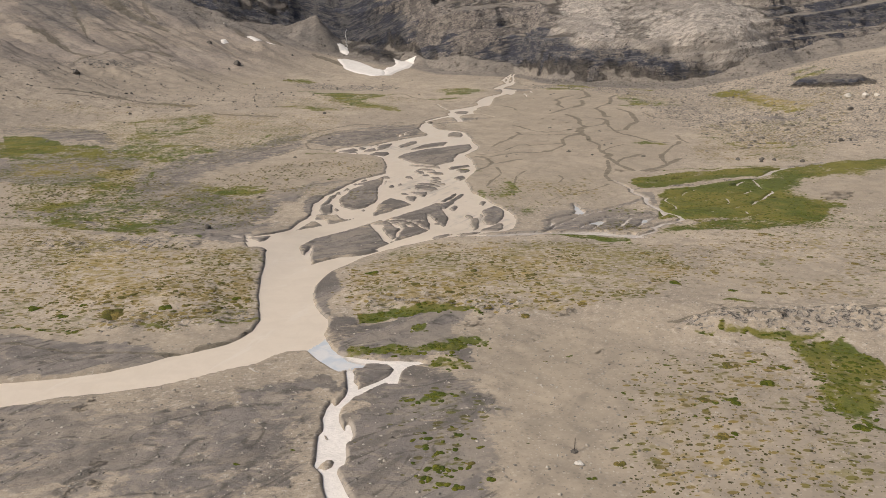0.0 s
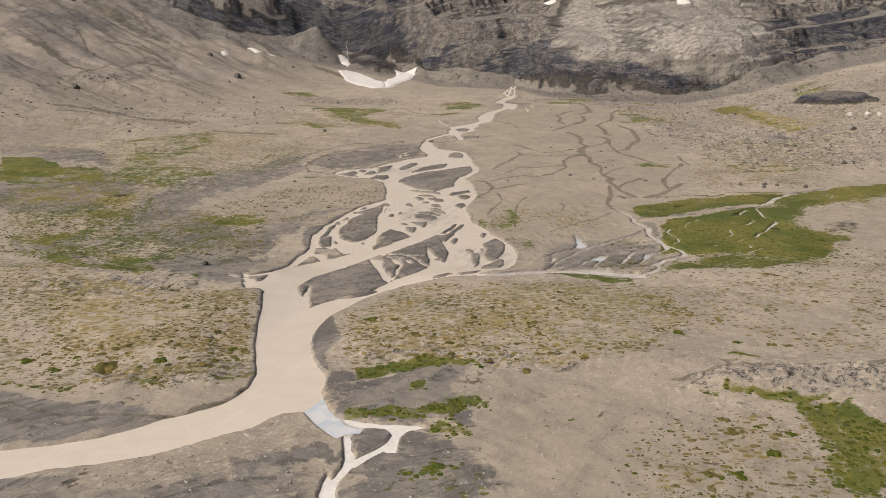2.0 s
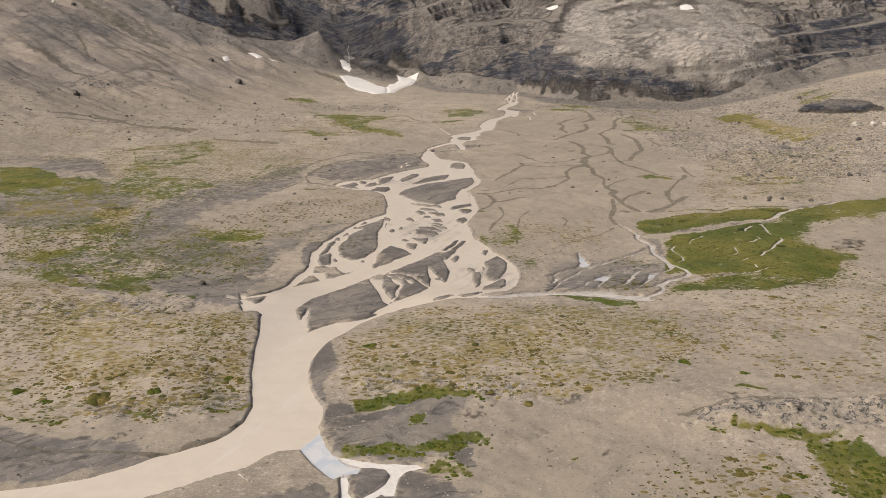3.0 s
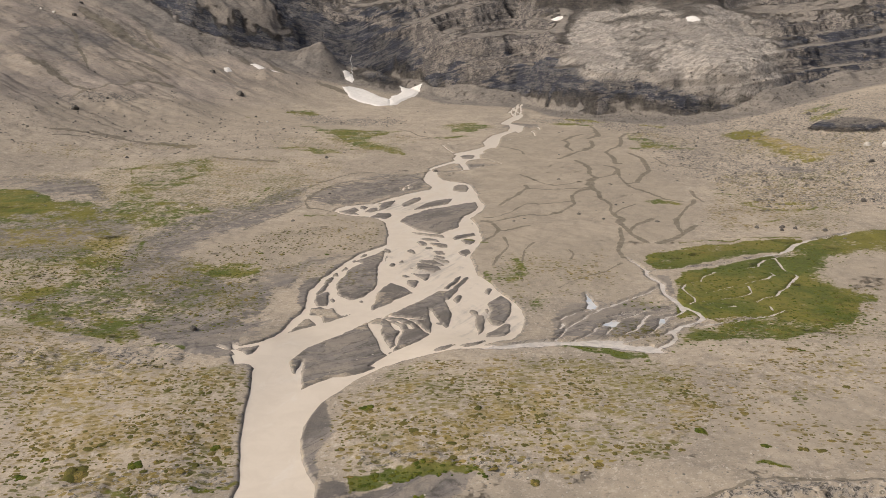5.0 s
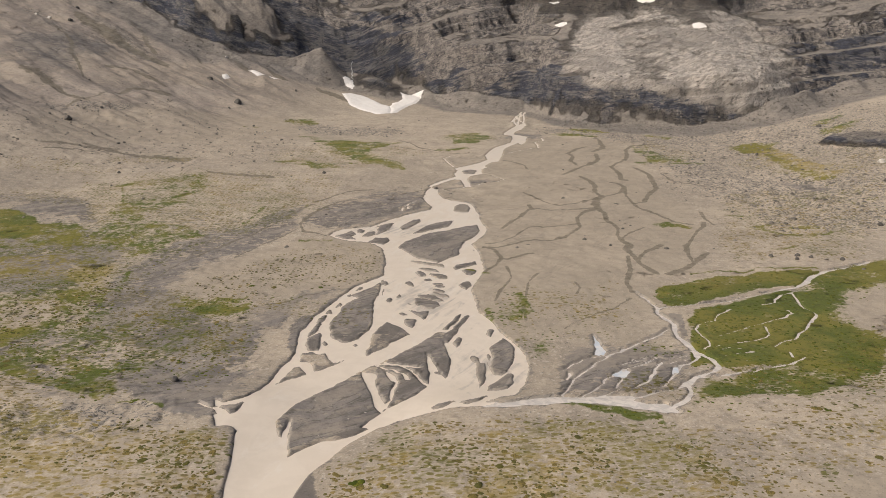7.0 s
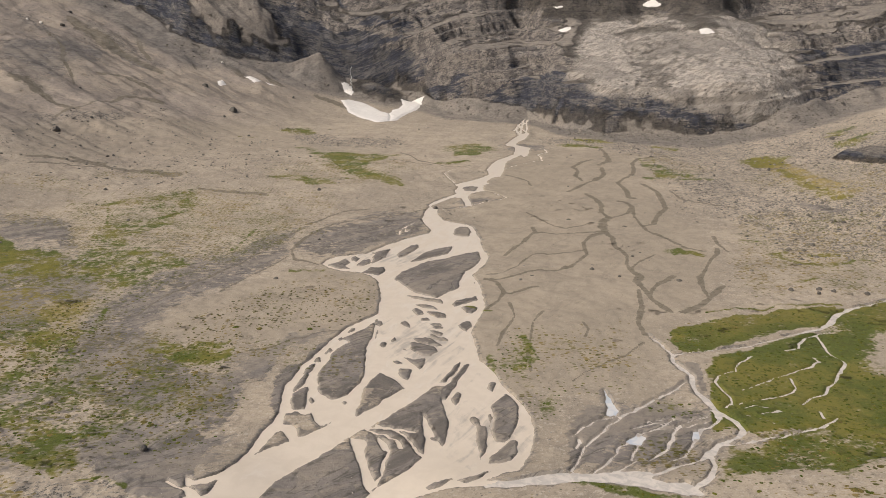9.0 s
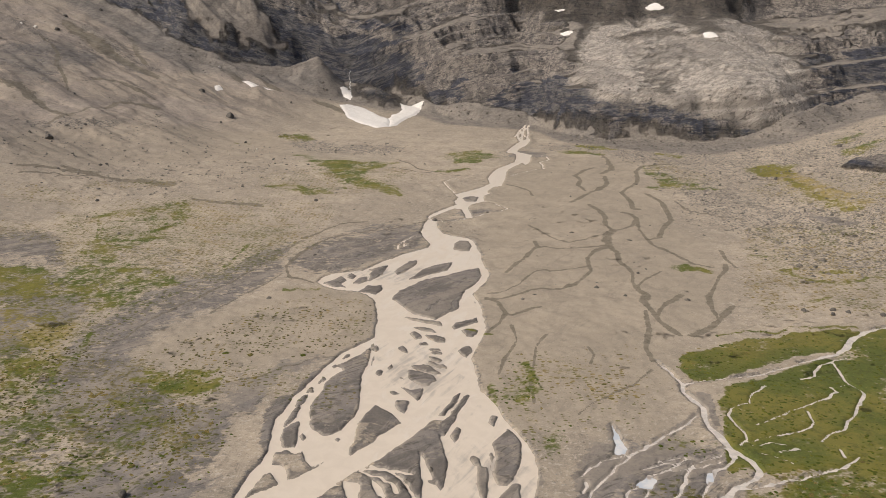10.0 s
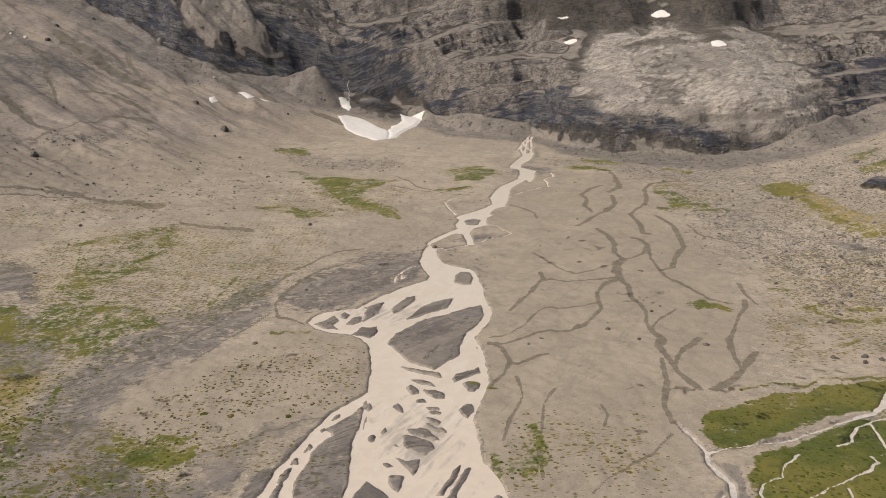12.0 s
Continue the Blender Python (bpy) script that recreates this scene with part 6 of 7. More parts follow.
area("grass", 0.74, 4, (18.6, 266.4), (25.3, 263.2), (23.6, 246.9), (18.9, 249.7))
area("moor", 0.7, 8, (37.8, 274.7), (55.7, 275.2), (50.8, 247.7), (36.4, 247.1))
area("grass", 0.82, 3, (126.7, 553.1), (140.9, 566.1), (138.2, 530.4), (144.7, 506.8), (127.8, 493.1))
area("moor", 1.0, 5, (89.6, 284.2), (119.8, 291.5), (111.1, 276.8), (77, 257.8), (63.5, 257.5), (70.3, 275.6))
area("straw", 0.55, 5, (71.9, 275.6), (112.5, 286.9), (106.2, 276.6), (75.1, 261.1))
area("damp", 0.45, 12, (-221.2, 401.2), (-125.1, 383.8), (-101.5, 363.1), (-73.9, 386.2), (-60, 364.7), (-78.9, 338.6), (-87.9, 298.3), (-80, 261.9), (-62.9, 250.6), (-52.1, 256.8), (-43.7, 226.9), (-51.3, 207.6), (-94, 206.3))
area("grass", 1.0, 1.0, (65.8, 268), (77.2, 279.9), (128.6, 290.1), (171.3, 297), (163.6, 286.1), (121.1, 276.1), (90.3, 264.4), (65.7, 253.7))
area("grass", 1.1, 1.2, (71.8, 251.7), (91, 259.3), (118.9, 272), (164.4, 287.2), (106.6, 204.9), (60, 210.4))
area("sand", 0.8, 5, (43.6, 311.5), (74.5, 312.4), (69.5, 272.8), (50.1, 225.2), (38.2, 224.9), (26.6, 271.5))
area("sand", 0.95, 6, (8, 118.4), (33.9, 118.1), (40.2, 109), (49.5, 100.9), (57.6, 87.4), (44.4, 64.8), (3.6, 64.9), (5.4, 87.5))
area("sand", 0.8, 5, (-84.4, 122), (-43.1, 121.3), (-33.5, 121), (-34.6, 114.6), (-62.2, 115.7), (-81.2, 116.9))
area("straw", 0.45, 8, (34.5, 82), (47.7, 79.3), (41.9, 70.6), (27.2, 70.4))
clearing(12, (129.6, 261.3), (141.4, 267.5), (165.6, 279.1), (188.2, 282.6), (158, 236.1), (130.4, 229.8), (120, 235.9), (119.3, 249.3))
clearing(2, (-120.9, 248.1), (-115.1, 249.8), (-103.8, 243.8), (-101, 239.1), (-105.3, 226.3), (-113.6, 235.4))
clearing(3, (-158.7, 255.9), (-137.2, 256.5), (-120.6, 244.8), (-111.5, 226), (-120.6, 221.7), (-135.2, 217.3))
clearing(2, (-129.6, 281.8), (-111, 282.3), (-105.3, 272.7), (-112.4, 266.7), (-123.2, 272.1))
clearing(4, (-118.3, 264.8), (-105.9, 274.6), (-96.7, 261.4), (-105.2, 248.6))
# ---- turf, heath and silt west of the river, on the slopes and beside the tributary ----
area("damp", 0.9, 2, (-76.3, 207.5), (-65.9, 208.6), (-55.7, 208.1), (-49.5, 200.8), (-49.5, 186.7), (-47.6, 176), (-55.7, 178.7), (-64.7, 182.9), (-73, 195.6))
area("damp", 0.8, 4, (-107.1, 264.8), (-92.9, 271.7), (-81.3, 254), (-64.5, 238.7), (-50.2, 234.2), (-45.7, 208.5), (-58.6, 208.1), (-74.3, 211.5), (-95.1, 232.7))
area("damp", 0.8, 4, (-178.4, 321.2), (-147.8, 323.4), (-122.1, 315.8), (-113.4, 291.8), (-140.1, 298.2), (-166.6, 300.6))
area("grass", 0.85, 2, (-112.8, 207.1), (-102.7, 204.4), (-93.2, 202.4), (-84, 200.5), (-73.8, 199.3), (-68.9, 190.4), (-70.9, 186), (-82.9, 189.7), (-97.7, 195.2), (-109.1, 200.8))
area("grass", 0.85, 2, (-81.3, 254), (-73.4, 257.1), (-61.3, 251.9), (-60.2, 241.3), (-70.7, 242.5))
area("grass", 0.6, 4, (-88.7, 232.9), (-77.7, 243.3), (-63.1, 233.8), (-56.9, 212.1), (-70, 207.7), (-83.1, 215.3))
area("grass", 1.0, 2, (-209, 361.3), (-194.3, 366.9), (-177, 353.5), (-160.7, 327.2), (-164, 319.6), (-183.3, 318.1))
area("grass", 0.82, 3, (-152.2, 337.6), (-139.2, 352.2), (-129, 339.1), (-105.4, 325.7), (-104.5, 303.9), (-112.4, 291.8), (-119.7, 307.4), (-139, 323.9))
area("grass", 0.82, 3, (-128.9, 263.9), (-110.2, 267.8), (-96.7, 232.7), (-97.9, 221.2), (-109.1, 225.3), (-114.6, 210.2), (-127.3, 226.9), (-114.6, 229.7), (-116.8, 247.1))
area("straw", 0.85, 3, (-168.4, 296.5), (-138, 298.3), (-110.9, 288.2), (-110.2, 267.8), (-128.3, 270.2), (-154.1, 272.3))
area("moor", 1.0, 3, (-168.4, 296.5), (-138, 298.3), (-110.9, 288.2), (-110.2, 267.8), (-128.3, 270.2), (-154.1, 272.3))
area("moor", 1.0, 3, (-145.4, 418), (-114.8, 435.8), (-70.4, 395), (-63.2, 356.4), (-85.4, 336.3), (-114.4, 345.1))
area("straw", 0.65, 4, (-102.3, 184.9), (-82.5, 180.9), (-66, 174), (-62, 156.5), (-69.3, 149.9), (-80.2, 147.6))
area("grass", 0.72, 2, (-102.8, 575.8), (-90.2, 588), (-72.5, 570.6), (-49.4, 527.2), (-23.6, 488.5), (-31.5, 473.9), (-50.2, 506.4), (-60.9, 493), (-85.4, 532.7))
area("grass", 0.72, 2, (-103.7, 503.6), (-73.2, 492.5), (-65.2, 472.5), (-85.2, 476.1))
area("grass", 0.72, 2, (-0.1, 617.9), (24.5, 642.5), (30.6, 598.4), (7.5, 581.9))
area("grass", 0.72, 2, (-60.3, 589.9), (-40.5, 579.6), (-39.3, 565.4), (-58.5, 575))
area("grass", 0.72, 2, (-117.8, 601.5), (-108, 610.8), (-90.2, 588), (-99.1, 576.1))
area("grass", 0.72, 1.5, (128.7, 564.5), (146.7, 578.4), (141.2, 540.2), (144, 511.4), (133.3, 486.6), (128.3, 511.9), (126.1, 540.5))
area("straw", 0.72, 3, (188.1, 553.6), (213.4, 549.2), (199.3, 512.4), (184.9, 511.3))
area("straw", 0.72, 3, (189.8, 504.5), (216.7, 500.2), (221.6, 464.6), (201.7, 427.1), (185.6, 446.4), (179.7, 469.9))
area("sand", 0.9, 4, (52.2, 150.9), (65.3, 153.2), (74.7, 155.6), (87.6, 163.8), (71.6, 135.2), (45.4, 134.6))
area("sand", 0.9, 4, (-81.4, 259.8), (-85.9, 285.6), (-77.2, 305.1), (-52.1, 320.8), (-27.8, 324.5), (-21, 295.5), (-21.2, 274.4), (-41.9, 261.2), (-60.2, 254.7))
clearing(1.5, (-131.7, 287.2), (-115.4, 291.7), (-106.9, 274.4), (-113.1, 265.8))
clearing(1.5, (-117.7, 247.1), (-109.6, 250.1), (-100.2, 242.5), (-100.4, 230.2), (-104.8, 227.7))
clearing(1.5, (-134.8, 245.4), (-125.3, 246.8), (-116.4, 236.8), (-118, 227.2), (-125.5, 229.3))
clearing(1.5, (-65.5, 167.3), (-62.5, 174.1), (-56.8, 171.6), (-54.2, 161.4), (-59.2, 160.1))
clearing(1.5, (-68.1, 179.2), (-57.8, 174.3), (-53.3, 171.7), (-60.9, 170.1))
clearing(2, (69.4, 153.3), (76.3, 158.9), (88.3, 165), (80.7, 151.5), (71.3, 148.9))
area("damp", 0.85, 1.5, (-14.6, 99.5), (-11.6, 101.3), (-6.7, 100.6), (-3.5, 99.5), (1.2, 97.6), (-6.5, 96.9), (-12.7, 96.6))
area("damp", 0.85, 1.5, (-9.5, 129.8), (0.6, 130.8), (-0.4, 119), (-7.8, 117.5))
area("damp", 0.85, 1.5, (0.5, 113.6), (5.5, 115.3), (5.7, 109.5), (1.4, 108.5))
area("grass", 1.0, 0.8, (-14.9, 115.2), (-7.6, 114.5), (-1.3, 116), (7, 118), (7.8, 116), (-0.4, 113.1), (-7.4, 111.7), (-14, 111.3))
area("grass", 1.0, 0.8, (-6.1, 96.6), (-1.9, 97.1), (1.6, 96.6), (-1.8, 95.4), (-5.5, 95.5))
area("grass", 1.0, 0.8, (-2.1, 109.5), (1.4, 109.5), (0.5, 106.4), (-1.6, 106.4))
area("grass", 1.0, 0.8, (-15.8, 131.6), (-6.6, 133.2), (7.8, 132.6), (7.7, 130.8), (-4.4, 128.8), (-14.4, 128.2))
area("grass", 1.0, 0.8, (-6.7, 123.8), (-3.8, 123.8), (-4.1, 120), (-6.2, 120))
area("grass", 1.0, 1.0, (40.9, 119.6), (48, 118.7), (57.2, 118.4), (63.7, 118.5), (61.7, 116.3), (52.6, 116.2), (42.1, 117.6))
area("grass", 1.0, 1.0, (59.9, 116.4), (65.3, 116.2), (65.5, 111.3), (67.3, 107.4), (64.7, 102.9), (60, 101), (57.4, 97.7), (54.6, 96.8), (55.4, 101.4), (59.2, 107.4), (58.6, 111.5))
area("moor", 1.0, 4, (68.4, 211.8), (90.6, 216.4), (130.1, 239.5), (103.2, 191.6), (79.5, 190.9), (58.6, 186.4))
area("grass", 0.64, 5, (68.4, 211.8), (90.6, 216.4), (130.1, 239.5), (106.3, 196.9), (81.9, 196.2), (59.2, 188.1))
area("straw", 0.6, 4, (74.9, 169.7), (90.6, 187.2), (106.3, 196.9), (88.3, 165), (74.7, 157.7))
area("straw", 0.5, 5, (11, 173.4), (31.6, 176.7), (45, 169), (42, 150.6), (29.1, 137.5), (10.7, 136.7))
area("moor", 1.1, 3, (-18.9, 151.8), (1.6, 173.1), (47.2, 177.1), (53.7, 155.1), (37.4, 134.4), (-12.9, 134.9))
area("moor", 1.15, 3, (-104.5, 188.5), (-83.2, 182.4), (-64.9, 174.1), (-45.2, 171.9), (-39.6, 158), (-34.8, 135.5), (-72.2, 133.9))
area("damp", 0.95, 2, (-30.3, 90.9), (-28.4, 97.6), (-24.1, 99.4), (-22.2, 97.6), (-22.3, 87.9), (-24.8, 83.7), (-27.9, 85.1))
area("damp", 1.0, 1, (-59.3, 91.7), (-54.5, 93.8), (-48.8, 92.8), (-52, 89.1), (-57.3, 88.3))
area("damp", 0.95, 0.8, (-40.1, 91.7), (-34.8, 93.5), (-33.3, 92.3), (-39, 90.8))
area("damp", 0.8, 2, (-67.8, 109.4), (-56.1, 112.1), (-42.2, 110.4), (-46.6, 108.2), (-56.7, 104.4), (-64.1, 102.8))
area("damp", 0.9, 2, (-45.9, 77.3), (-44.5, 82.3), (-39.7, 83.7), (-40.1, 78.5), (-42.9, 75))
area("damp", 0.85, 3, (-35.1, 72.6), (-32.8, 76.2), (-30.7, 81), (-27.1, 82.3), (-29.9, 75), (-31.2, 71.8))
area("damp", 0.9, 3, (-12.4, 109.1), (-3.8, 108.5), (6, 99.5), (7, 91), (4.4, 82.4), (-1.5, 78.6), (-5, 72.4), (-8.6, 72.4), (-12, 85.1), (-11.6, 94.2))
area("moor", 0.95, 3, (-8.1, 97.6), (5.2, 99.5), (6.1, 87.9), (2.9, 76.2), (-4, 75.1), (-6.5, 85.1))
area("damp", 0.8, 2, (-20.6, 129.8), (-8.5, 129.3), (0.6, 129.3), (0.6, 119), (5.7, 109.5), (-7.3, 109.5), (-15.9, 109.5))
area("rubble", 1.0, 1, (36.6, 120.9), (42.3, 124.4), (50.7, 126.3), (62.2, 125.5), (79.8, 128.9), (73.7, 118.1), (57.2, 118.4), (43.5, 119))
area("moor", 0.9, 4, (30, 109.5), (46.2, 113.7), (57.6, 109.5), (54.1, 94.2), (55.7, 87.9), (46.6, 71.8), (21.8, 71.8), (21.2, 82.4))
area("grass", 0.62, 2, (51.1, 226.8), (61.9, 230.3), (64.5, 221.2), (60.4, 212.5), (52.1, 215), (46.1, 217.7))
area("moor", 0.9, 2, (39.3, 204), (48.6, 206.8), (55.1, 199.4), (53, 187.7), (46.4, 186.2), (38.8, 191.3))
area("damp", 0.75, 3, (28.5, 206.2), (36.8, 217.4), (50.3, 223.7), (62.2, 218.2), (55.9, 202), (42.6, 192.9), (27, 189))
area("grass", 0.74, 4, (57.7, 199.5), (67.4, 203.6), (90.5, 213.4), (108.1, 219.5), (95.9, 197.8), (76.2, 191.1), (61.4, 188), (53.2, 183.5), (52, 186.6))
area("grass", 0.7, 6, (-202.9, 346), (-174.5, 345.2), (-132.8, 336), (-108.2, 321.5), (-114.7, 288.5), (-93.5, 247.6), (-78.8, 215.7), (-73, 191), (-98.4, 205.1), (-129, 215.3))
area("moor", 1.0, 6, (-202.9, 346), (-174.5, 345.2), (-132.8, 336), (-108.2, 321.5), (-104, 288.7), (-84.3, 247.7), (-73.9, 215.7), (-69.2, 188.3), (-96.9, 201.8), (-127, 211.7))
area("damp", 0.85, 2, (-76.5, 119.9), (-62, 118.9), (-47.8, 115.9), (-42.5, 111.3), (-49.2, 106.3), (-65.9, 101.7))
area("damp", 0.72, 5, (-63, 362.6), (-71.4, 345.2), (-83.5, 315.2), (-92.8, 293.6), (-94.6, 269.2), (-96, 246.8), (-99.1, 236.1), (-111.3, 256.9), (-108.8, 276.2), (-107.1, 306.8), (-96.7, 336.4), (-79.4, 367.2), (-65.2, 383.1))
area("damp", 0.8, 4, (-22.4, 276.2), (-32.8, 265.8), (-42.5, 251.6), (-43, 229.1), (-52.6, 228.9), (-52.5, 246.3), (-43, 259.7), (-27.9, 272.1))
area("damp", 0.75, 4, (-61.5, 376.1), (-54.8, 389.4), (-37.5, 400.9), (-13.6, 408.3), (-11.3, 385), (-22.5, 367.3), (-39.3, 348), (-49.3, 336.4), (-57.8, 338.9), (-62.7, 356.2))
area("damp", 0.85, 3, (-6, 87.9), (6.3, 91), (6.3, 79.8), (4.5, 71.6), (-6.2, 71.6))
area("grass", 0.58, 3, (-3.1, 87.9), (4, 87.9), (2.9, 76.2), (-2.8, 77.4))
# old snow, and the debris chute above the scree
snow((-111.7, 816.8), (-101.8, 822.6), (-88.1, 821), (-75.6, 805.6), (-58.3, 789.2), (-55.3, 753.2), (-64.6, 738), (-81.7, 759.3), (-97.9, 782.3))
snow((-58.3, 789.2), (-53.6, 816.3), (-50, 834.5), (-54.2, 846.5), (-29.8, 850.5), (-32.7, 841.4), (-39.5, 804.7), (-48.7, 764.8), (-55.3, 753.2))
snow((-112.9, 844.9), (-107.8, 856.2), (-99.6, 839.7), (-101.9, 832.2))
snow((-216.6, 769.8), (-214.3, 777), (-208.7, 769.7), (-211.9, 761.9))
snow((-199.4, 796.7), (-192.6, 800.3), (-181.6, 791.3), (-185.9, 783.8))
snow((-179.1, 793.8), (-166.3, 791.6), (-171.7, 788.1))
snow((234, 814.5), (243.6, 811), (245.9, 804.5), (233.1, 803.7))
snow((105, 850.4), (115.5, 852.3), (117.5, 842.9), (107.7, 841.2))
snow((102.9, 890.1), (113, 890), (114.7, 888.6), (105.6, 888.2))
snow((200.6, 896.4), (209.6, 896.4), (219.6, 887.9), (205.6, 889.9))
chute(12, (-281.7, 895.9), (-231.1, 906.8), (-202.6, 883.1), (-171.4, 877.6), (-196.3, 863.5), (-224.2, 854.8), (-256.8, 863.4))


# narrow bands are more broken up than whole fields
BREAK = {"grass": 0.86, "moor": 0.85, "damp": 0.8}


def near(kind, full, none):
    v = 1 - step(full, none, FIELDS[kind])
    return np.maximum(BREAK.get(kind, 1.0) * v, COVER[kind]) if kind in COVER else v


shore = np.minimum(np.maximum(FIELDS["river"], -FIELDS["bar"]), FIELDS["rill"])
# where the water spreads thin, small bars drawn out along the flow break its surface
flow, athwart = 0.8 * GY - 0.6 * GX, 0.8 * GX + 0.6 * GY
shallow = np.exp(-((GX + 6) / 14) ** 2 - ((GY - 258) / 20) ** 2) + 0.8 * np.exp(-((GX - 8) / 12) ** 2 - ((GY - 210) / 20) ** 2) + 0.9 * np.exp(-((GX + 22) / 22) ** 2 - ((GY - 345) / 14) ** 2)
shoal = 0.5 * rough(flow, 3.0 * athwart, 13, 81, 3, 0.6) - 0.27 - 0.8 * (1 - np.minimum(shallow, 1))
shore = np.maximum(shore, np.clip(6 * shoal, -9, 0.9))
clear = np.minimum(np.minimum(FIELDS["brook"], FIELDS["beck"]), FIELDS["pool"])
silty = shore < clear + 0.15
shore = np.minimum(shore, clear)
shore = shore + np.where(GX > 20, 0.06, 0.16) * CALM * rough(GX, GY, 3.2, 82, 2, 0.6)
plain = valley(GX, GY)
extra, depth = walls(GX, GY)
dry = step(0.3, 6, shore)
relief = 0.35 * rough(GX, GY, 18, 11, 4) + 0.9 * rough(GX, GY, 70, 12, 2) * step(250, 420, GY) + 0.14 * rough(GX, GY, 2.6, 13, 2)
scree = step(20, 110, -GX - 130 + 0.25 * (GY - 600)) * step(440, 600, GY)
down, across = GX - 0.35 * GY, GY + 0.45 * GX
relief = relief + scree * (4.0 * rough(down * 0.22, across, 48, 14, 4, 0.55) + 1.3 * rough(GX, GY, 30, 15, 4, 0.6))
stony = near("rubble", 0.4, 1.5)
cragged = near("crag", 0.5, 1.3)
ridge = np.exp(-((GY - 122.6 - 2.0 * hills(GX, 0 * GX, 22, 19)) / 2.4) ** 2) * step(36, 48, GX) * (1 - step(95, 120, GX))
relief = relief + 1.5 * ridge
relief = relief + 0.5 * stony * rough(GX, GY, 5, 16, 3, 0.6) + 5.0 * cragged
banks = 0.9 * (1 - step(-0.4, 0.5, shore))
GZ = plain + relief * dry - banks + extra
dzr = np.gradient(GZ, axis=0) / np.gradient(RR, axis=0)
dzt = np.gradient(GZ, axis=1) / (np.gradient(TH, axis=1) * RR)
slope = np.hypot(dzr, dzt)
tread = slope.copy()
for axis in (0, 0, 1):
    tread = (tread + np.roll(tread, 1, axis) + np.roll(tread, -1, axis)) / 3
for axis, reach in ((0, (1, 2, 3, 4)), (1, (1, 2))):
    slope = (slope + sum(np.roll(slope, k, axis) + np.roll(slope, -k, axis) for k in reach)) / (1 + 2 * len(reach))
cloudy = 12 * rough(GX, GY + 1.5 * GZ, 42, 21, 4, 0.6)
cloudy = 0.55 * cloudy
pale = step(20, 42, extra + cloudy + 0.22 * (GX - 130)) * (1 - 0.85 * step(72, 100, extra + 1.5 * cloudy)) * step(84, 112, GX - 0.3 * (GY - 750) + cloudy) * (1 - step(285, 350, GX + 2 * cloudy))
pale = pale * (0.75 + 0.25 * hills(GX, GZ, 35, 22)) * step(0, 4, depth)
rock = np.maximum(step(-2, 18, depth + 6 * rough(GX, GY, 20, 24, 3, 0.6)) * np.maximum((0.1 + 0.9 * step(0.5, 1.05, slope)) * (1 - 0.55 * step(72, 95, extra + 2 * cloudy) * step(20, 90, GX)), 0.95 * pale), cragged)
rock = rock * (1 - CHUTE) - 0.6 * CHUTE
rock = np.maximum(rock, 1.1 * np.exp(-((GX + 78) / 22) ** 2 - ((GY - 852) / 15) ** 2))
silted = np.maximum(near("damp", 0.25, 1.5), 0.62 * (1 - step(0.3, 2.6, shore)) * (1 - step(150, 200, np.abs(GY - 290))))
silted = np.maximum(silted, 0.9 * (1 - step(-0.4, 0.8, FIELDS["bar"])))


def sheet(name, verts, quads, material, smooth=True):
    """A mesh object from arrays of corners and faces that all have as many sides."""
    me = bpy.data.meshes.new(name)
    me.vertices.add(len(verts))
    me.vertices.foreach_set("co", np.asarray(verts, np.float32).ravel())
    me.loops.add(quads.size)
    me.loops.foreach_set("vertex_index", quads.astype(np.int32).ravel())
    me.polygons.add(len(quads))
    me.polygons.foreach_set("loop_start", np.arange(0, quads.size, quads.shape[1], dtype=np.int32))
    me.polygons.foreach_set("use_smooth", np.full(len(quads), smooth))
    me.update(calc_edges=True)
    me.validate()
    me.materials.append(material)
    return new(name, me)


def colours(ob, name, r, g, b):
    layer = ob.data.attributes.new(name, "FLOAT_COLOR", "POINT")
    layer.data.foreach_set("color", np.stack([r, g, b, np.ones_like(r)], -1).astype(np.float32).ravel())


rows, cols = GX.shape
index = np.arange(rows * cols).reshape(rows, cols)
wrap = np.concatenate([index, index[:, :1]], 1)
quads = np.stack([wrap[:-1, :-1], wrap[:-1, 1:], wrap[1:, 1:], wrap[1:, :-1]], -1)[..., ::-1]
verts = np.stack([GX, GY, GZ], -1).reshape(-1, 3)
ground = sheet("ground", verts, quads.reshape(-1, 4), LAND)
tagged(ground, "grey-brown gravel valley floor with turf, scree and dark layered cliffs", "ground", kind="structure")
colours(ground, "cover", near("grass", 0.2, 2.0).ravel(), near("moor", 0.4, 1.6).ravel(), silted.ravel())
colours(ground, "stone", rock.ravel(), pale.ravel(), near("trace", 0.3, 3.4).ravel())
colours(ground, "loose", stony.ravel(), scree.ravel(), step(-95, 5, depth).ravel())
colours(ground, "bare", COVER["sand"].ravel(), COVER["straw"].ravel(), (1 - step(0.0, 1.1, shore)).ravel())
# weathered brown shoulders against dark walls, whose shade is put into the colour
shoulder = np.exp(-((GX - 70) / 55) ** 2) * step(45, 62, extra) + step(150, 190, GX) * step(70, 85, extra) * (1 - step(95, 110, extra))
weather_shade = np.clip(0.33 + 0.85 * step(34, 60, extra) + 0.42 * rough(GX, GY + 2.0 * GZ, 70, 23, 4, 0.6) + 0.5 * shoulder - 0.42 * step(-20, 90, -GX), 0, 1)
colours(ground, "wall", weather_shade.ravel(), slope.ravel() * 0.3, np.minimum(tread, 2.5).ravel() * 0.3)
colours(ground, "bed", GX.ravel(), (GZ + fold(GX) + 3 * hills(GX, GY, 60, 26)).ravel(), GY.ravel())


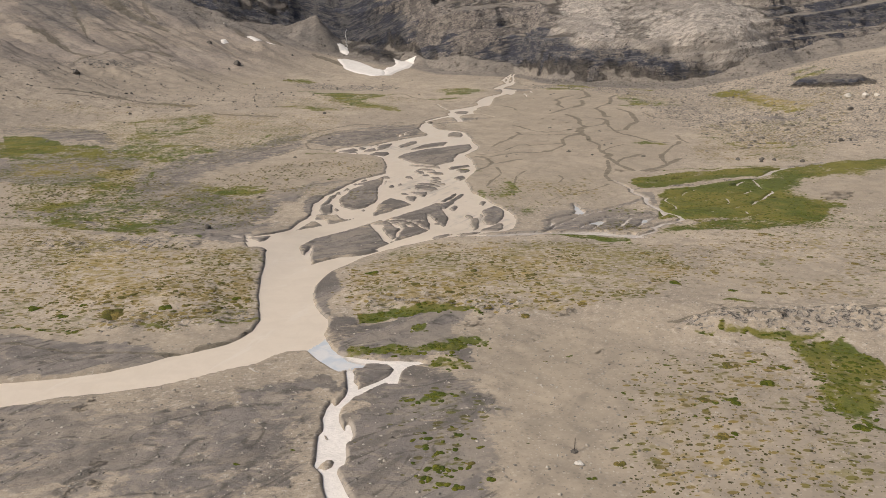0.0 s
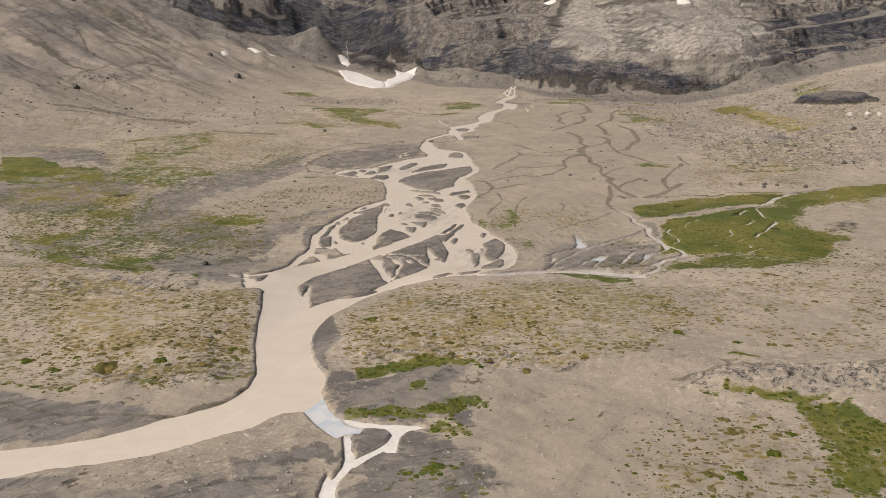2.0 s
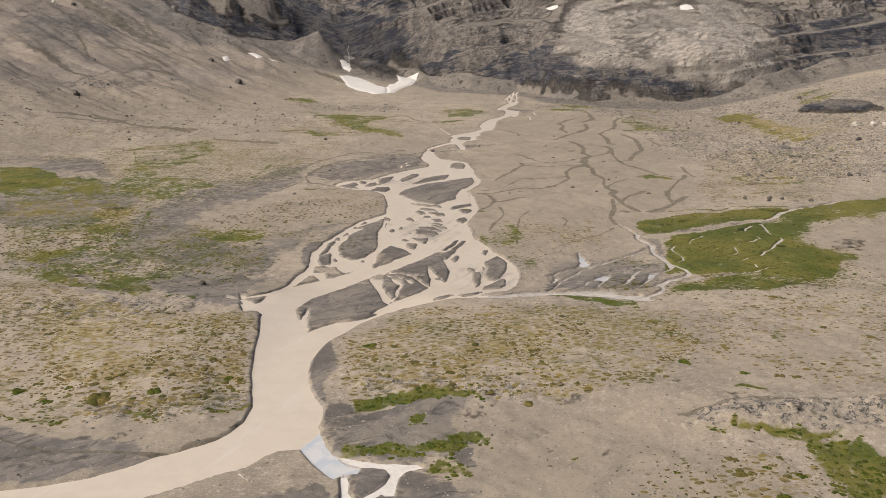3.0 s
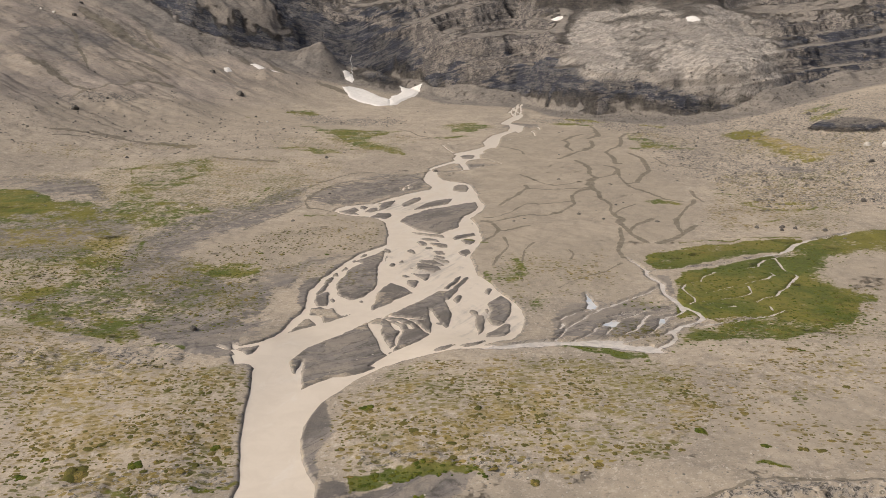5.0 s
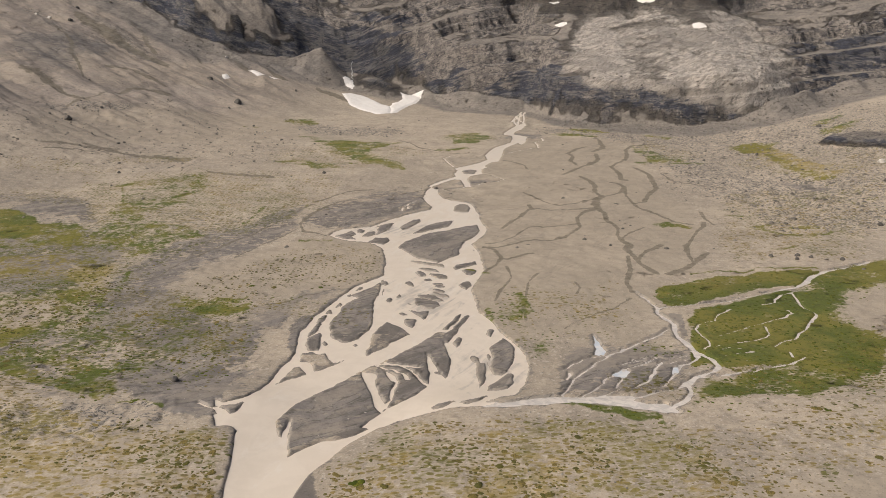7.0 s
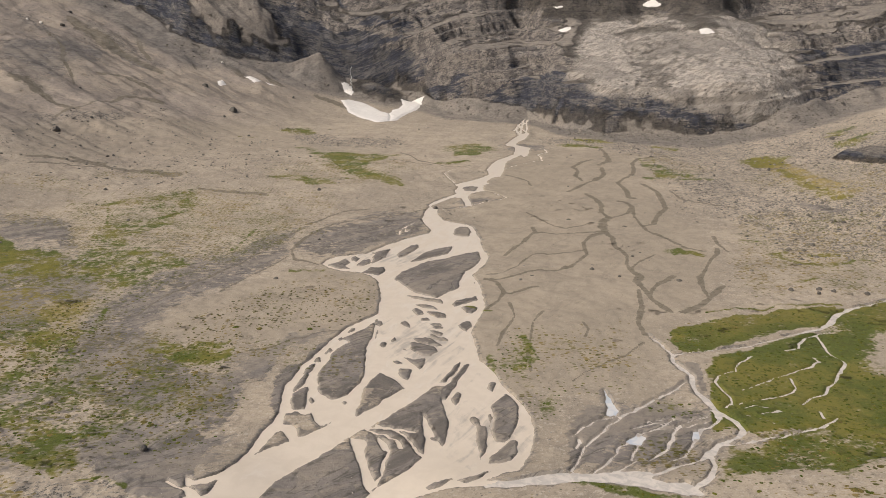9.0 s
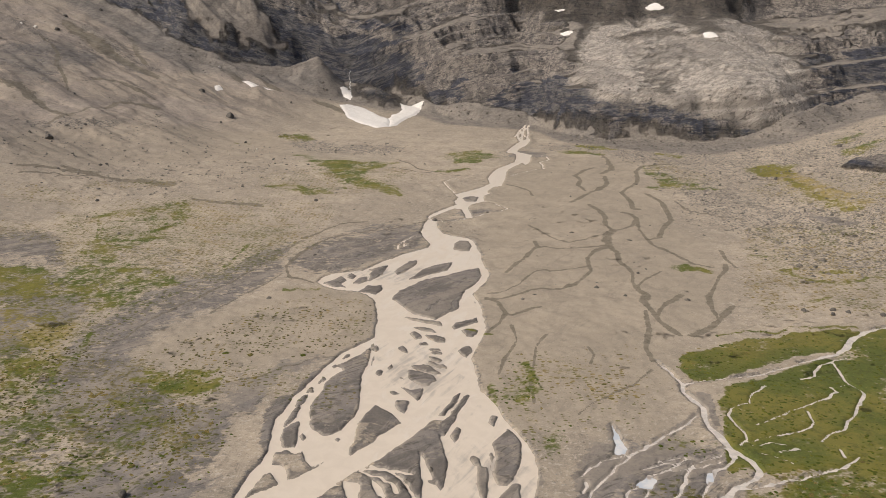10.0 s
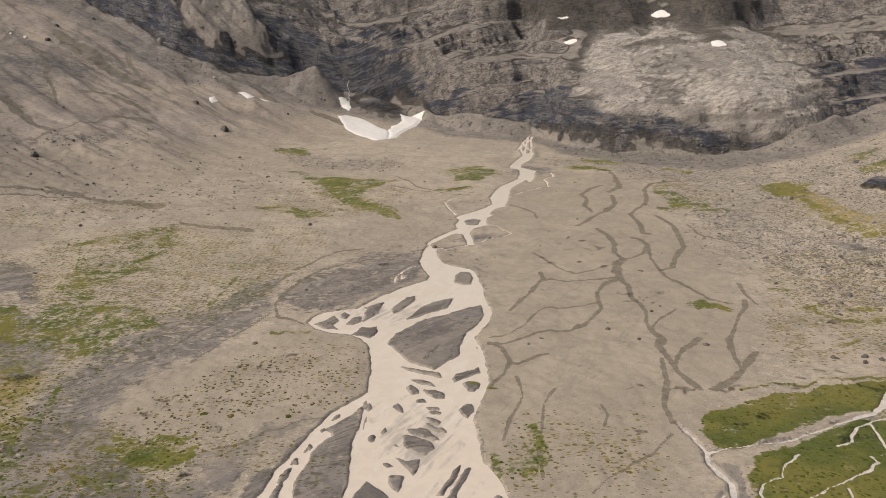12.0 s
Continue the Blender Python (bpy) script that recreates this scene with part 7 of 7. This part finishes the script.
def drape(name, mask, height, material):
    """A sheet over those cells of the land where the mask holds."""
    cell = mask[:-1, :-1] | mask[1:, :-1] | mask[:-1, 1:] | mask[1:, 1:]
    picked = quads[:, :-1][cell]
    used = np.unique(picked)
    renumber = np.zeros(rows * cols, np.int64)
    renumber[used] = np.arange(len(used))
    v = np.stack([GX, GY, height], -1).reshape(-1, 3)[used]
    return sheet(name, v, renumber[picked], material)


def drape_corners(mask):
    """The corners of the land that a sheet over this mask uses, in its order."""
    cell = mask[:-1, :-1] | mask[1:, :-1] | mask[:-1, 1:] | mask[1:, 1:]
    return np.unique(quads[:, :-1][cell])


thinness = 0.9 * np.minimum(shallow, 1)
level = plain - 0.45
inside = (shore < 1.2) & (np.abs(turns)[None, :] < 33) & (RR > 20)
nearest = np.argmin(np.stack([FIELDS["brook"], FIELDS["beck"], FIELDS["pool"]]), 0)
for pick, name, label, material in ((silty, "river_water", "milky beige glacial river water in braided channels", WATER),
                                    (~silty & (nearest == 0), "stream_water", "clear side stream, coloured white for rushing water and reflected sky", STREAM),
                                    (~silty & (nearest == 1), "meadow_water", "pale shallow water of winding meadow rills", RILL),
                                    (~silty & (nearest == 2), "pool_water", "clear pale blue water of still pools, reflected sky put into the blue", POOL)):
    sheet_of_water = drape(name, inside & pick, level + (0.004 if material is not WATER else 0), material)
    tagged(sheet_of_water, label, "water", kind="structure")
    if material is WATER:
        kept = drape_corners(inside & pick)
        colours(sheet_of_water, "thin", thinness.ravel()[kept], 0 * kept, 0 * kept)


def one_piece(mask, depth):
    """The connected part of a mask that holds its deepest place."""
    i, j = np.nonzero(mask)
    a, b, c, d = i.min(), i.max() + 1, j.min(), j.max() + 1
    part, grown = mask[a:b, c:d], np.zeros((b - a, d - c), bool)
    grown[np.unravel_index(np.argmin(depth[a:b, c:d]), grown.shape)] = True
    for _ in range(400):
        wider = grown.copy()
        wider[1:] |= grown[:-1]
        wider[:-1] |= grown[1:]
        wider[:, 1:] |= grown[:, :-1]
        wider[:, :-1] |= grown[:, 1:]
        wider &= part
        if (wider == grown).all():
            break
        grown = wider
    out = np.zeros_like(mask)
    out[a:b, c:d] = grown
    return out


for drift in DRIFTS:
    patch = drape("snow_patch", one_piece(drift < 0.2, drift), GZ + 0.9 * (1 - step(-2.5, 0.3, drift)) - 0.05, SNOW)
    tagged(patch, "dirty white patch of old summer snow on rock and scree", "snow patch", "snow patches")


# ---- loose things on the ground ----
def ground_z(x, y):
    """The land's height at a place."""
    th, r = np.degrees(np.arctan2(x - CENTRE[0], y - CENTRE[1])), np.hypot(x - CENTRE[0], y - CENTRE[1])
    j = np.clip(np.searchsorted(turns, th) - 1, 0, cols - 2)
    i = np.clip(np.searchsorted(rings, r) - 1, 0, rows - 2)
    u, v = (th - turns[j]) / (turns[j + 1] - turns[j]), (r - rings[i]) / (rings[i + 1] - rings[i])
    return (GZ[i, j] * (1 - u) + GZ[i, j + 1] * u) * (1 - v) + (GZ[i + 1, j] * (1 - u) + GZ[i + 1, j + 1] * u) * v


def value_at(field, x, y):
    j = np.clip(np.searchsorted(turns, np.degrees(np.arctan2(x - CENTRE[0], y - CENTRE[1]))), 0, cols - 1)
    i = np.clip(np.searchsorted(rings, np.hypot(x - CENTRE[0], y - CENTRE[1])), 0, rows - 1)
    return field[i, j]


def lump(seed, fineness, uneven, flat=1.0, cut=-2.0):
    """Corners and triangles of an uneven lump of radius 1; faces wholly under cut are left out."""
    bm = bmesh.new()
    bmesh.ops.create_icosphere(bm, subdivisions=fineness, radius=1)
    at = Vector((seed * 7.3, seed * 3.1, seed * 5.7))
    for v in bm.verts:
        v.co *= 1 + uneven * (noise.noise(v.co * 1.1 + at) + 0.5 * noise.noise(v.co * 2.7 + at))
        v.co.z *= flat
    low = [f for f in bm.faces if max(v.co.z for v in f.verts) < cut]
    bmesh.ops.delete(bm, geom=low, context="FACES")
    bmesh.ops.delete(bm, geom=[v for v in bm.verts if not v.link_faces], context="VERTS")
    bm.verts.index_update()
    verts = np.array([v.co[:] for v in bm.verts])
    faces = np.array([[v.index for v in f.verts] for f in bm.faces])
    bm.free()
    return verts, faces


def strew(name, label, category, shapes, x, y, size, sink, material, squash=(0.7, 1.3)):
    """Many small lumps on the ground as one object."""
    rng = np.random.default_rng(len(name) + len(x))
    z = ground_z(x, y)
    turn = rng.uniform(0, 2 * np.pi, len(x))
    tall = rng.uniform(*squash, len(x))
    long = rng.uniform(0.75, 1.35, len(x))
    all_v, all_f, base = [], [], 0
    for k, (v, f) in enumerate(shapes):
        pick = np.arange(k, len(x), len(shapes))
        c, s = np.cos(turn[pick])[:, None], np.sin(turn[pick])[:, None]
        vx, vy = v[None, :, 0] * long[pick][:, None], v[None, :, 1] / long[pick][:, None]
        h = 0.5 * size[pick][:, None]
        px, py = x[pick][:, None] + h * (c * vx - s * vy), y[pick][:, None] + h * (s * vx + c * vy)
        pz = z[pick][:, None] + h * tall[pick][:, None] * v[None, :, 2] - sink * h
        all_v.append(np.stack([px, py, pz], -1).reshape(-1, 3))
        all_f.append((f[None] + base + (np.arange(len(pick)) * len(v))[:, None, None]).reshape(-1, 3))
        base += len(pick) * len(v)
    ob = sheet(name, np.concatenate(all_v), np.concatenate(all_f), material)
    return tagged(ob, label, category, kind="stuff")


def scatter(n, seed, near_by, far_off, weight, power=1.0):
    """n places in the valley, thickest where the weight is high and the ground is near."""
    rng = np.random.default_rng(seed)
    got = []
    while sum(len(g[0]) for g in got) < n:
        r = near_by * (far_off / near_by) ** (rng.uniform(0, 1, 4 * n) ** power)
        th = np.radians(rng.uniform(-36, 36, 4 * n))
        x, y = CENTRE[0] + r * np.sin(th), CENTRE[1] + r * np.cos(th)
        keep = rng.uniform(0, 1, 4 * n) < value_at(weight, x, y)
        got.append((x[keep], y[keep]))
    x, y = np.concatenate([g[0] for g in got])[:n], np.concatenate([g[1] for g in got])[:n]
    return x, y, rng


land = step(0.6, 1.6, shore)
flat_cushions = [lump(s, 2, 0.30, 0.42, 0.02) for s in range(4)]
rocks = [lump(s + 20, 1, 0.42, 0.75) for s in range(6)]

clumpy = np.clip(0.4 + 0.9 * rough(GX, GY, 9, 61, 3), 0, 1)
x, y, rng = scatter(5500, 1, 80, 330, near("moor", 0.5, 1.3) ** 4 * clumpy * land * (GY > 116))
strew("heath_cushions", "low olive and brown cushion plants scattered over gravel terraces", "cushion plants",
      flat_cushions, x, y, rng.uniform(0.3, 0.75, len(x)) * (1 + 2.0 * rng.uniform(0, 1, len(x)) ** 9), 0.05, CUSHION, (0.2, 0.4))
isle_weight = COVER["sand"] * COVER["moor"] * land
x, y, rng = scatter(900, 6, 200, 330, isle_weight * (GX < -15))
strew("dark_tufts", "small dark tufts dotted over a pale sandy terrace", "tufts",
      flat_cushions, x, y, rng.uniform(0.35, 1.0, len(x)), 0.05, DARK_TUFT, (0.6, 1.0))
x, y, rng = scatter(1600, 7, 80, 170, COVER["moor"] * (GX > 18) * (GY < 116) * land)
strew("low_tufts", "tiny brown and green tufts sprinkled over the gravel plain", "tufts",
      flat_cushions, x, y, 0.15 + 0.4 * rng.uniform(0, 1, len(x)) ** 3, 0.05, DARK_TUFT, (0.5, 0.9))
x, y, rng = scatter(3000, 2, 80, 330, near("grass", 0.5, 1.2) ** 2 * land)
strew("turf_hummocks", "green grassy hummocks in wet meadow patches", "grass",
      flat_cushions, x, y, rng.uniform(0.4, 1.2, len(x)), 0.12, TURF, (0.4, 0.8))
x, y, rng = scatter(10000, 3, 75, 230, land * (0.35 + 0.65 * near("rubble", 0.5, 1.4)) * (1 - 0.8 * near("grass", 0.6, 1.2)))
strew("loose_gravel", "grey and pale stones strewn over the gravel", "stones",
      rocks, x, y, 0.14 + 0.45 * rng.uniform(0, 1, len(x)) ** 4, 0.2, STONES)
x, y, rng = scatter(8000, 4, 330, 760, land * (0.02 + 0.98 * near("rubble", 0.6, 1.4)) * (1 - step(8, 30, depth)), 0.8)
strew("scree_blocks", "grey-brown angular blocks on the scree slopes", "rocks",
      rocks, x, y, 0.5 + 2.0 * rng.uniform(0, 1, len(x)) ** 5, 0.2, SCREE_STONE)
talus = np.exp(-((depth + 10) / 22) ** 2) * (0.35 + 0.65 * step(60, 140, GX))
x, y, rng = scatter(4500, 5, 640, 900, talus * land)
strew("talus_blocks", "broken grey blocks below the rock walls", "rocks",
      rocks, x, y, 0.7 + 2.4 * rng.uniform(0, 1, len(x)) ** 4, 0.25, SCREE_STONE)


def solid(name, verts, faces, material, smooth=True):
    ob = sheet(name, verts, faces, material, smooth)
    return ob


def tussocks(*places):
    """Single cushions: a wide low mat of several mounds."""
    for x, y, w in places:
        rng = random.Random(round(x * 10) * 7 + round(y * 10))
        vs, fs, base = [], [], 0
        for k in range(5 + int(w * 2)):
            v, f = flat_cushions[rng.randrange(4)]
            a, r = rng.uniform(0, 6.3), w * 0.36 * math.sqrt(rng.random())
            s = w * rng.uniform(0.16, 0.3)
            v = v * (s, s, s * rng.uniform(0.7, 1.2)) + (r * math.cos(a), 0.8 * r * math.sin(a), 0)
            v[:, 2] += ground_z(x + v[:, 0], y + v[:, 1]) - ground_z(np.array([x]), np.array([y])) - 0.04
            vs.append(v), fs.append(f + base)
            base += len(v)
        ob = solid("cushion_plant", np.concatenate(vs), np.concatenate(fs), TURF if rng.random() < 0.6 else CUSHION)
        ob.location = (x, y, float(ground_z(np.array([x]), np.array([y]))[0]))
        big = "broad" if w > 1.8 else "small"
        tagged(ob, f"{big} mossy green cushion plant on bare gravel", "cushion plant", "cushion plants on the gravel")


def stone_thing(name, x, y, w, material, label, category, group):
    rng = random.Random(round(x * 10) * 3 + round(y))
    v, f = lump(rng.uniform(40, 90), 3, 0.38, 0.72)
    for k in range(5):
        way = np.array([rng.uniform(-1, 1), rng.uniform(-1, 1), rng.uniform(-0.3, 1)])
        way /= np.linalg.norm(way)
        over = v @ way - rng.uniform(0.5, 0.75)
        v = v - np.outer(np.maximum(over, 0) * 0.92, way)
    ob = solid(name, v * (0.55 * w, 0.5 * w, 0.55 * w), f, material, False)
    ob.location = (x, y, float(ground_z(np.array([x]), np.array([y]))[0]) + 0.16 * w)
    ob.rotation_euler = (0, 0, rng.uniform(0, 6.3))
    return tagged(ob, label, category, group)


def boulders(*places):
    for x, y, w in places:
        where = "scree slope" if y > 500 else "gravel"
        big = "huge" if w > 4 else "large" if w > 2.2 else "small"
        stone_thing("boulder", x, y, w, BOULDER, f"{big} dark weathered boulder lying on the {where}", "boulder", "dark boulders")


def pale_boulders(*places):
    for x, y, w in places:
        big = "large" if w > 2.5 else "small"
        stone_thing("pale_boulder", x, y, w, PALE_STONE, f"{big} pale grey boulder lying on bare ground", "boulder", "pale boulders")


tussocks((-59.3, 130.5, 4.00), (-50.7, 132.2, 2.85), (35.1, 95.0, 1.96), (36.3, 94.2, 1.14), (39.1, 95.7, 1.83), (39.2, 94.5, 1.65), (45.9, 100.5, 2.12), (34.1, 85.2, 2.27), (35.9, 86.0, 1.22), (42.8, 111.2, 1.88), (42.7, 107.2, 2.20), (44.0, 106.9, 1.47), (46.9, 108.6, 1.50), (49.0, 106.5, 1.67), (51.2, 106.6, 1.87), (20.4, 79.6, 1.38), (16.6, 76.4, 1.20), (22.4, 73.7, 1.05), (25.5, 95.5, 0.96), (-0.6, 78.7, 1.61), (3.1, 79.6, 1.35), (5.5, 75.9, 1.31), (50.1, 111.3, 1.35), (51.4, 93.4, 1.71), (53.0, 88.1, 2.49), (14.7, 129.0, 2.03), (19.7, 111.3, 1.08), (25.0, 97.5, 0.81))
tussocks((33.4, 107.0, 1.07), (32.3, 107.9, 0.90), (33.1, 98.9, 0.84), (32.9, 103.2, 0.87), (31.2, 104.6, 0.70), (10.3, 84.2, 0.64), (15.6, 108.9, 0.79), (33.7, 89.6, 1.09), (32.4, 90.4, 0.78), (-74.7, 132.9, 2.35), (-67.8, 129.1, 2.03), (-66.4, 133.8, 1.61), (-39.8, 139.4, 2.47), (-47.1, 133.6, 1.75), (-17.7, 82.3, 0.71), (-23.5, 78.8, 0.83), (78.4, 182.7, 2.50), (80.7, 182.4, 1.67), (45.6, 144.1, 2.54), (55.0, 138.4, 2.10), (61.0, 137.9, 1.91), (-15.0, 153.8, 2.80), (-9.7, 152.1, 2.12), (-40.2, 266.3, 2.14), (-62.3, 266.6, 2.20), (-54.8, 266.0, 2.17))

boulders((-264.8, 564.1, 5.32), (-184.4, 702.4, 6.72), (-220.6, 744.6, 5.17), (-189.0, 690.4, 2.36), (257.7, 574.8, 3.71), (217.7, 412.8, 3.12), (183.1, 352.5, 2.66), (-62.1, 196.7, 2.01), (-6.7, 427.8, 2.61), (-278.7, 567.0, 2.49), (-257.6, 601.2, 2.58), (-295.0, 665.6, 2.42), (-214.8, 535.0, 1.87), (-149.2, 778.4, 2.64), (191.9, 513.3, 2.11), (334.8, 721.7, 3.33), (191.2, 511.6, 2.23), (157.6, 398.7, 1.72), (119.1, 307.4, 1.72), (127.6, 304.7, 1.73), (144.1, 305.0, 1.77), (-215.6, 528.5, 1.95), (-157.6, 646.5, 2.29), (-71.1, 462.5, 2.19), (129.1, 308.4, 1.86), (133.3, 306.1, 1.65), (-363.1, 783.3, 4.69), (-373.8, 822.1, 4.31))
boulders((-358.7, 865.7, 3.84), (-8.9, 136.4, 0.64))
pale_boulders((233.4, 447.5, 3.75), (240.1, 441.8, 4.48), (245.4, 438.8, 2.99), (-143.6, 625.1, 1.32), (-138.3, 332.2, 0.95), (-147.7, 331.6, 0.96), (-223.3, 808.3, 2.81), (-387.0, 767.9, 2.92), (-378.6, 774.9, 3.51), (-107.8, 334.8, 0.92))


# a thin marker post with stones at its foot
def rod(bm, a, b, ra, rb, sides=8):
    a, b = Vector(a), Vector(b)
    m = Matrix.Translation((a + b) / 2) @ (b - a).to_track_quat("Z", "Y").to_matrix().to_4x4()
    bmesh.ops.create_cone(bm, cap_ends=True, segments=sides, radius1=ra, radius2=rb, depth=(b - a).length, matrix=m)


def part(name, bm, material, parent, label=""):
    me = bpy.data.meshes.new(name)
    bm.to_mesh(me)
    bm.free()
    me.materials.append(material)
    ob = new(name, me)
    ob.parent = parent
    return tagged(ob, label)


def wood_material(name, dark, light):
    n = Nodes(name)
    grain = n.noise(3.0, 5, 0.7, n.scaled(1, 6, 6))
    return n.done(n.mix(n.band(grain, 0.4, 0.65), light, dark), 0.85, n.bump(grain, 0.03, 0.7), 0.2)


POST_WOOD, DRIFTWOOD = wood_material("dark_post_wood", (0.05, 0.04, 0.032), (0.10, 0.085, 0.07)), wood_material("bleached_wood", (0.36, 0.32, 0.27), (0.56, 0.51, 0.44))


def marker_post(x, y):
    base = new("marker_post")
    base.location = (x, y, float(ground_z(np.array([x]), np.array([y]))[0]))
    bm = bmesh.new()
    rod(bm, (0, 0, -0.3), (0.03, 0, 1.75), 0.06, 0.05)
    part("pole", bm, POST_WOOD, base)
    bm = bmesh.new()
    rod(bm, (0.03, 0, 1.75), (0.032, 0, 1.83), 0.055, 0.02)
    part("cap", bm, POST_WOOD, base)
    for k in range(7):
        a = k * 0.9
        bm = bmesh.new()
        bmesh.ops.create_icosphere(bm, subdivisions=2, radius=0.2 + 0.03 * (k % 3))
        for v in bm.verts:
            v.co *= 1 + 0.4 * noise.noise(v.co * 4 + Vector((k, 0, 0)))
            v.co.z *= 0.65
            v.co += Vector((0.27 * math.cos(a), 0.24 * math.sin(a), 0.06))
        part("stone", bm, BOULDER, base, "dark cobble")
    tagged(base, "thin dark wooden marker post held by dark cobbles", "post")


marker_post(15.6, 82.4)


def driftwood(x, y):
    """A bleached trunk with the stubs of its branches."""
    base = new("driftwood_log")
    base.location = (x, y, float(ground_z(np.array([x]), np.array([y]))[0]) + 0.1)
    base.rotation_euler = (0, 0, radians(-42))
    bm = bmesh.new()
    last, radius = Vector((-1.15, 0, 0)), 0.17
    for k in range(1, 8):
        here = Vector((-1.15 + 0.33 * k, 0.07 * math.sin(1.3 * k), 0.04 * math.sin(0.9 * k)))
        rod(bm, last, here, radius, radius * 0.9, 10)
        last, radius = here, radius * 0.9
    part("trunk", bm, DRIFTWOOD, base)
    for k, (a, b) in enumerate((((-0.5, 0.03, 0.05), (-0.3, 0.32, 0.25)), ((0.3, 0, 0.05), (0.52, -0.26, 0.16)), ((-1.1, 0, 0), (-1.35, 0.16, 0.12)))):
        bm = bmesh.new()
        rod(bm, a, b, 0.06, 0.03)
        part("branch_stub", bm, DRIFTWOOD, base)
    tagged(base, "bleached driftwood log stranded on dark river silt", "driftwood")


driftwood(-27.9, 105.3)
stone_thing("stone_slab", 15.7, 79.6, 1.1, PALE_STONE, "flat whitish stone slab lying on the gravel", "stone", "").scale.z = 0.35


def waterfall(name, x0, y0, y1, drift, width):
    """A thin white fall down the rock, following the ledges."""
    ys = np.linspace(y0, y1, 60)
    xs = x0 + drift * (y0 - ys) / (y0 - y1) + 0.8 * np.sin(ys * 0.9)
    zs = ground_z(xs, ys)
    bm = bmesh.new()
    rims = []
    for x, y, z in zip(xs, ys, zs):
        w = width * (0.6 + 0.5 * abs(math.sin(y * 0.7)))
        rims.append([bm.verts.new((x + a * w, y - 0.5 * b - 0.3, z + 0.35 * b)) for a, b in ((-1, -0.6), (-0.5, 1), (0.5, 1), (1, -0.6))])
    for p, q in zip(rims[:-1], rims[1:]):
        for k in range(3):
            bm.faces.new((p[k], p[k + 1], q[k + 1], q[k]))
    me = bpy.data.meshes.new(name)
    bm.to_mesh(me)
    me.materials.append(FOAM)
    tagged(new(name, me), "thin white waterfall running down a dark rock wall", "waterfall", kind="structure")


waterfall("waterfall", -108.5, 882, 842, 6, 0.28)
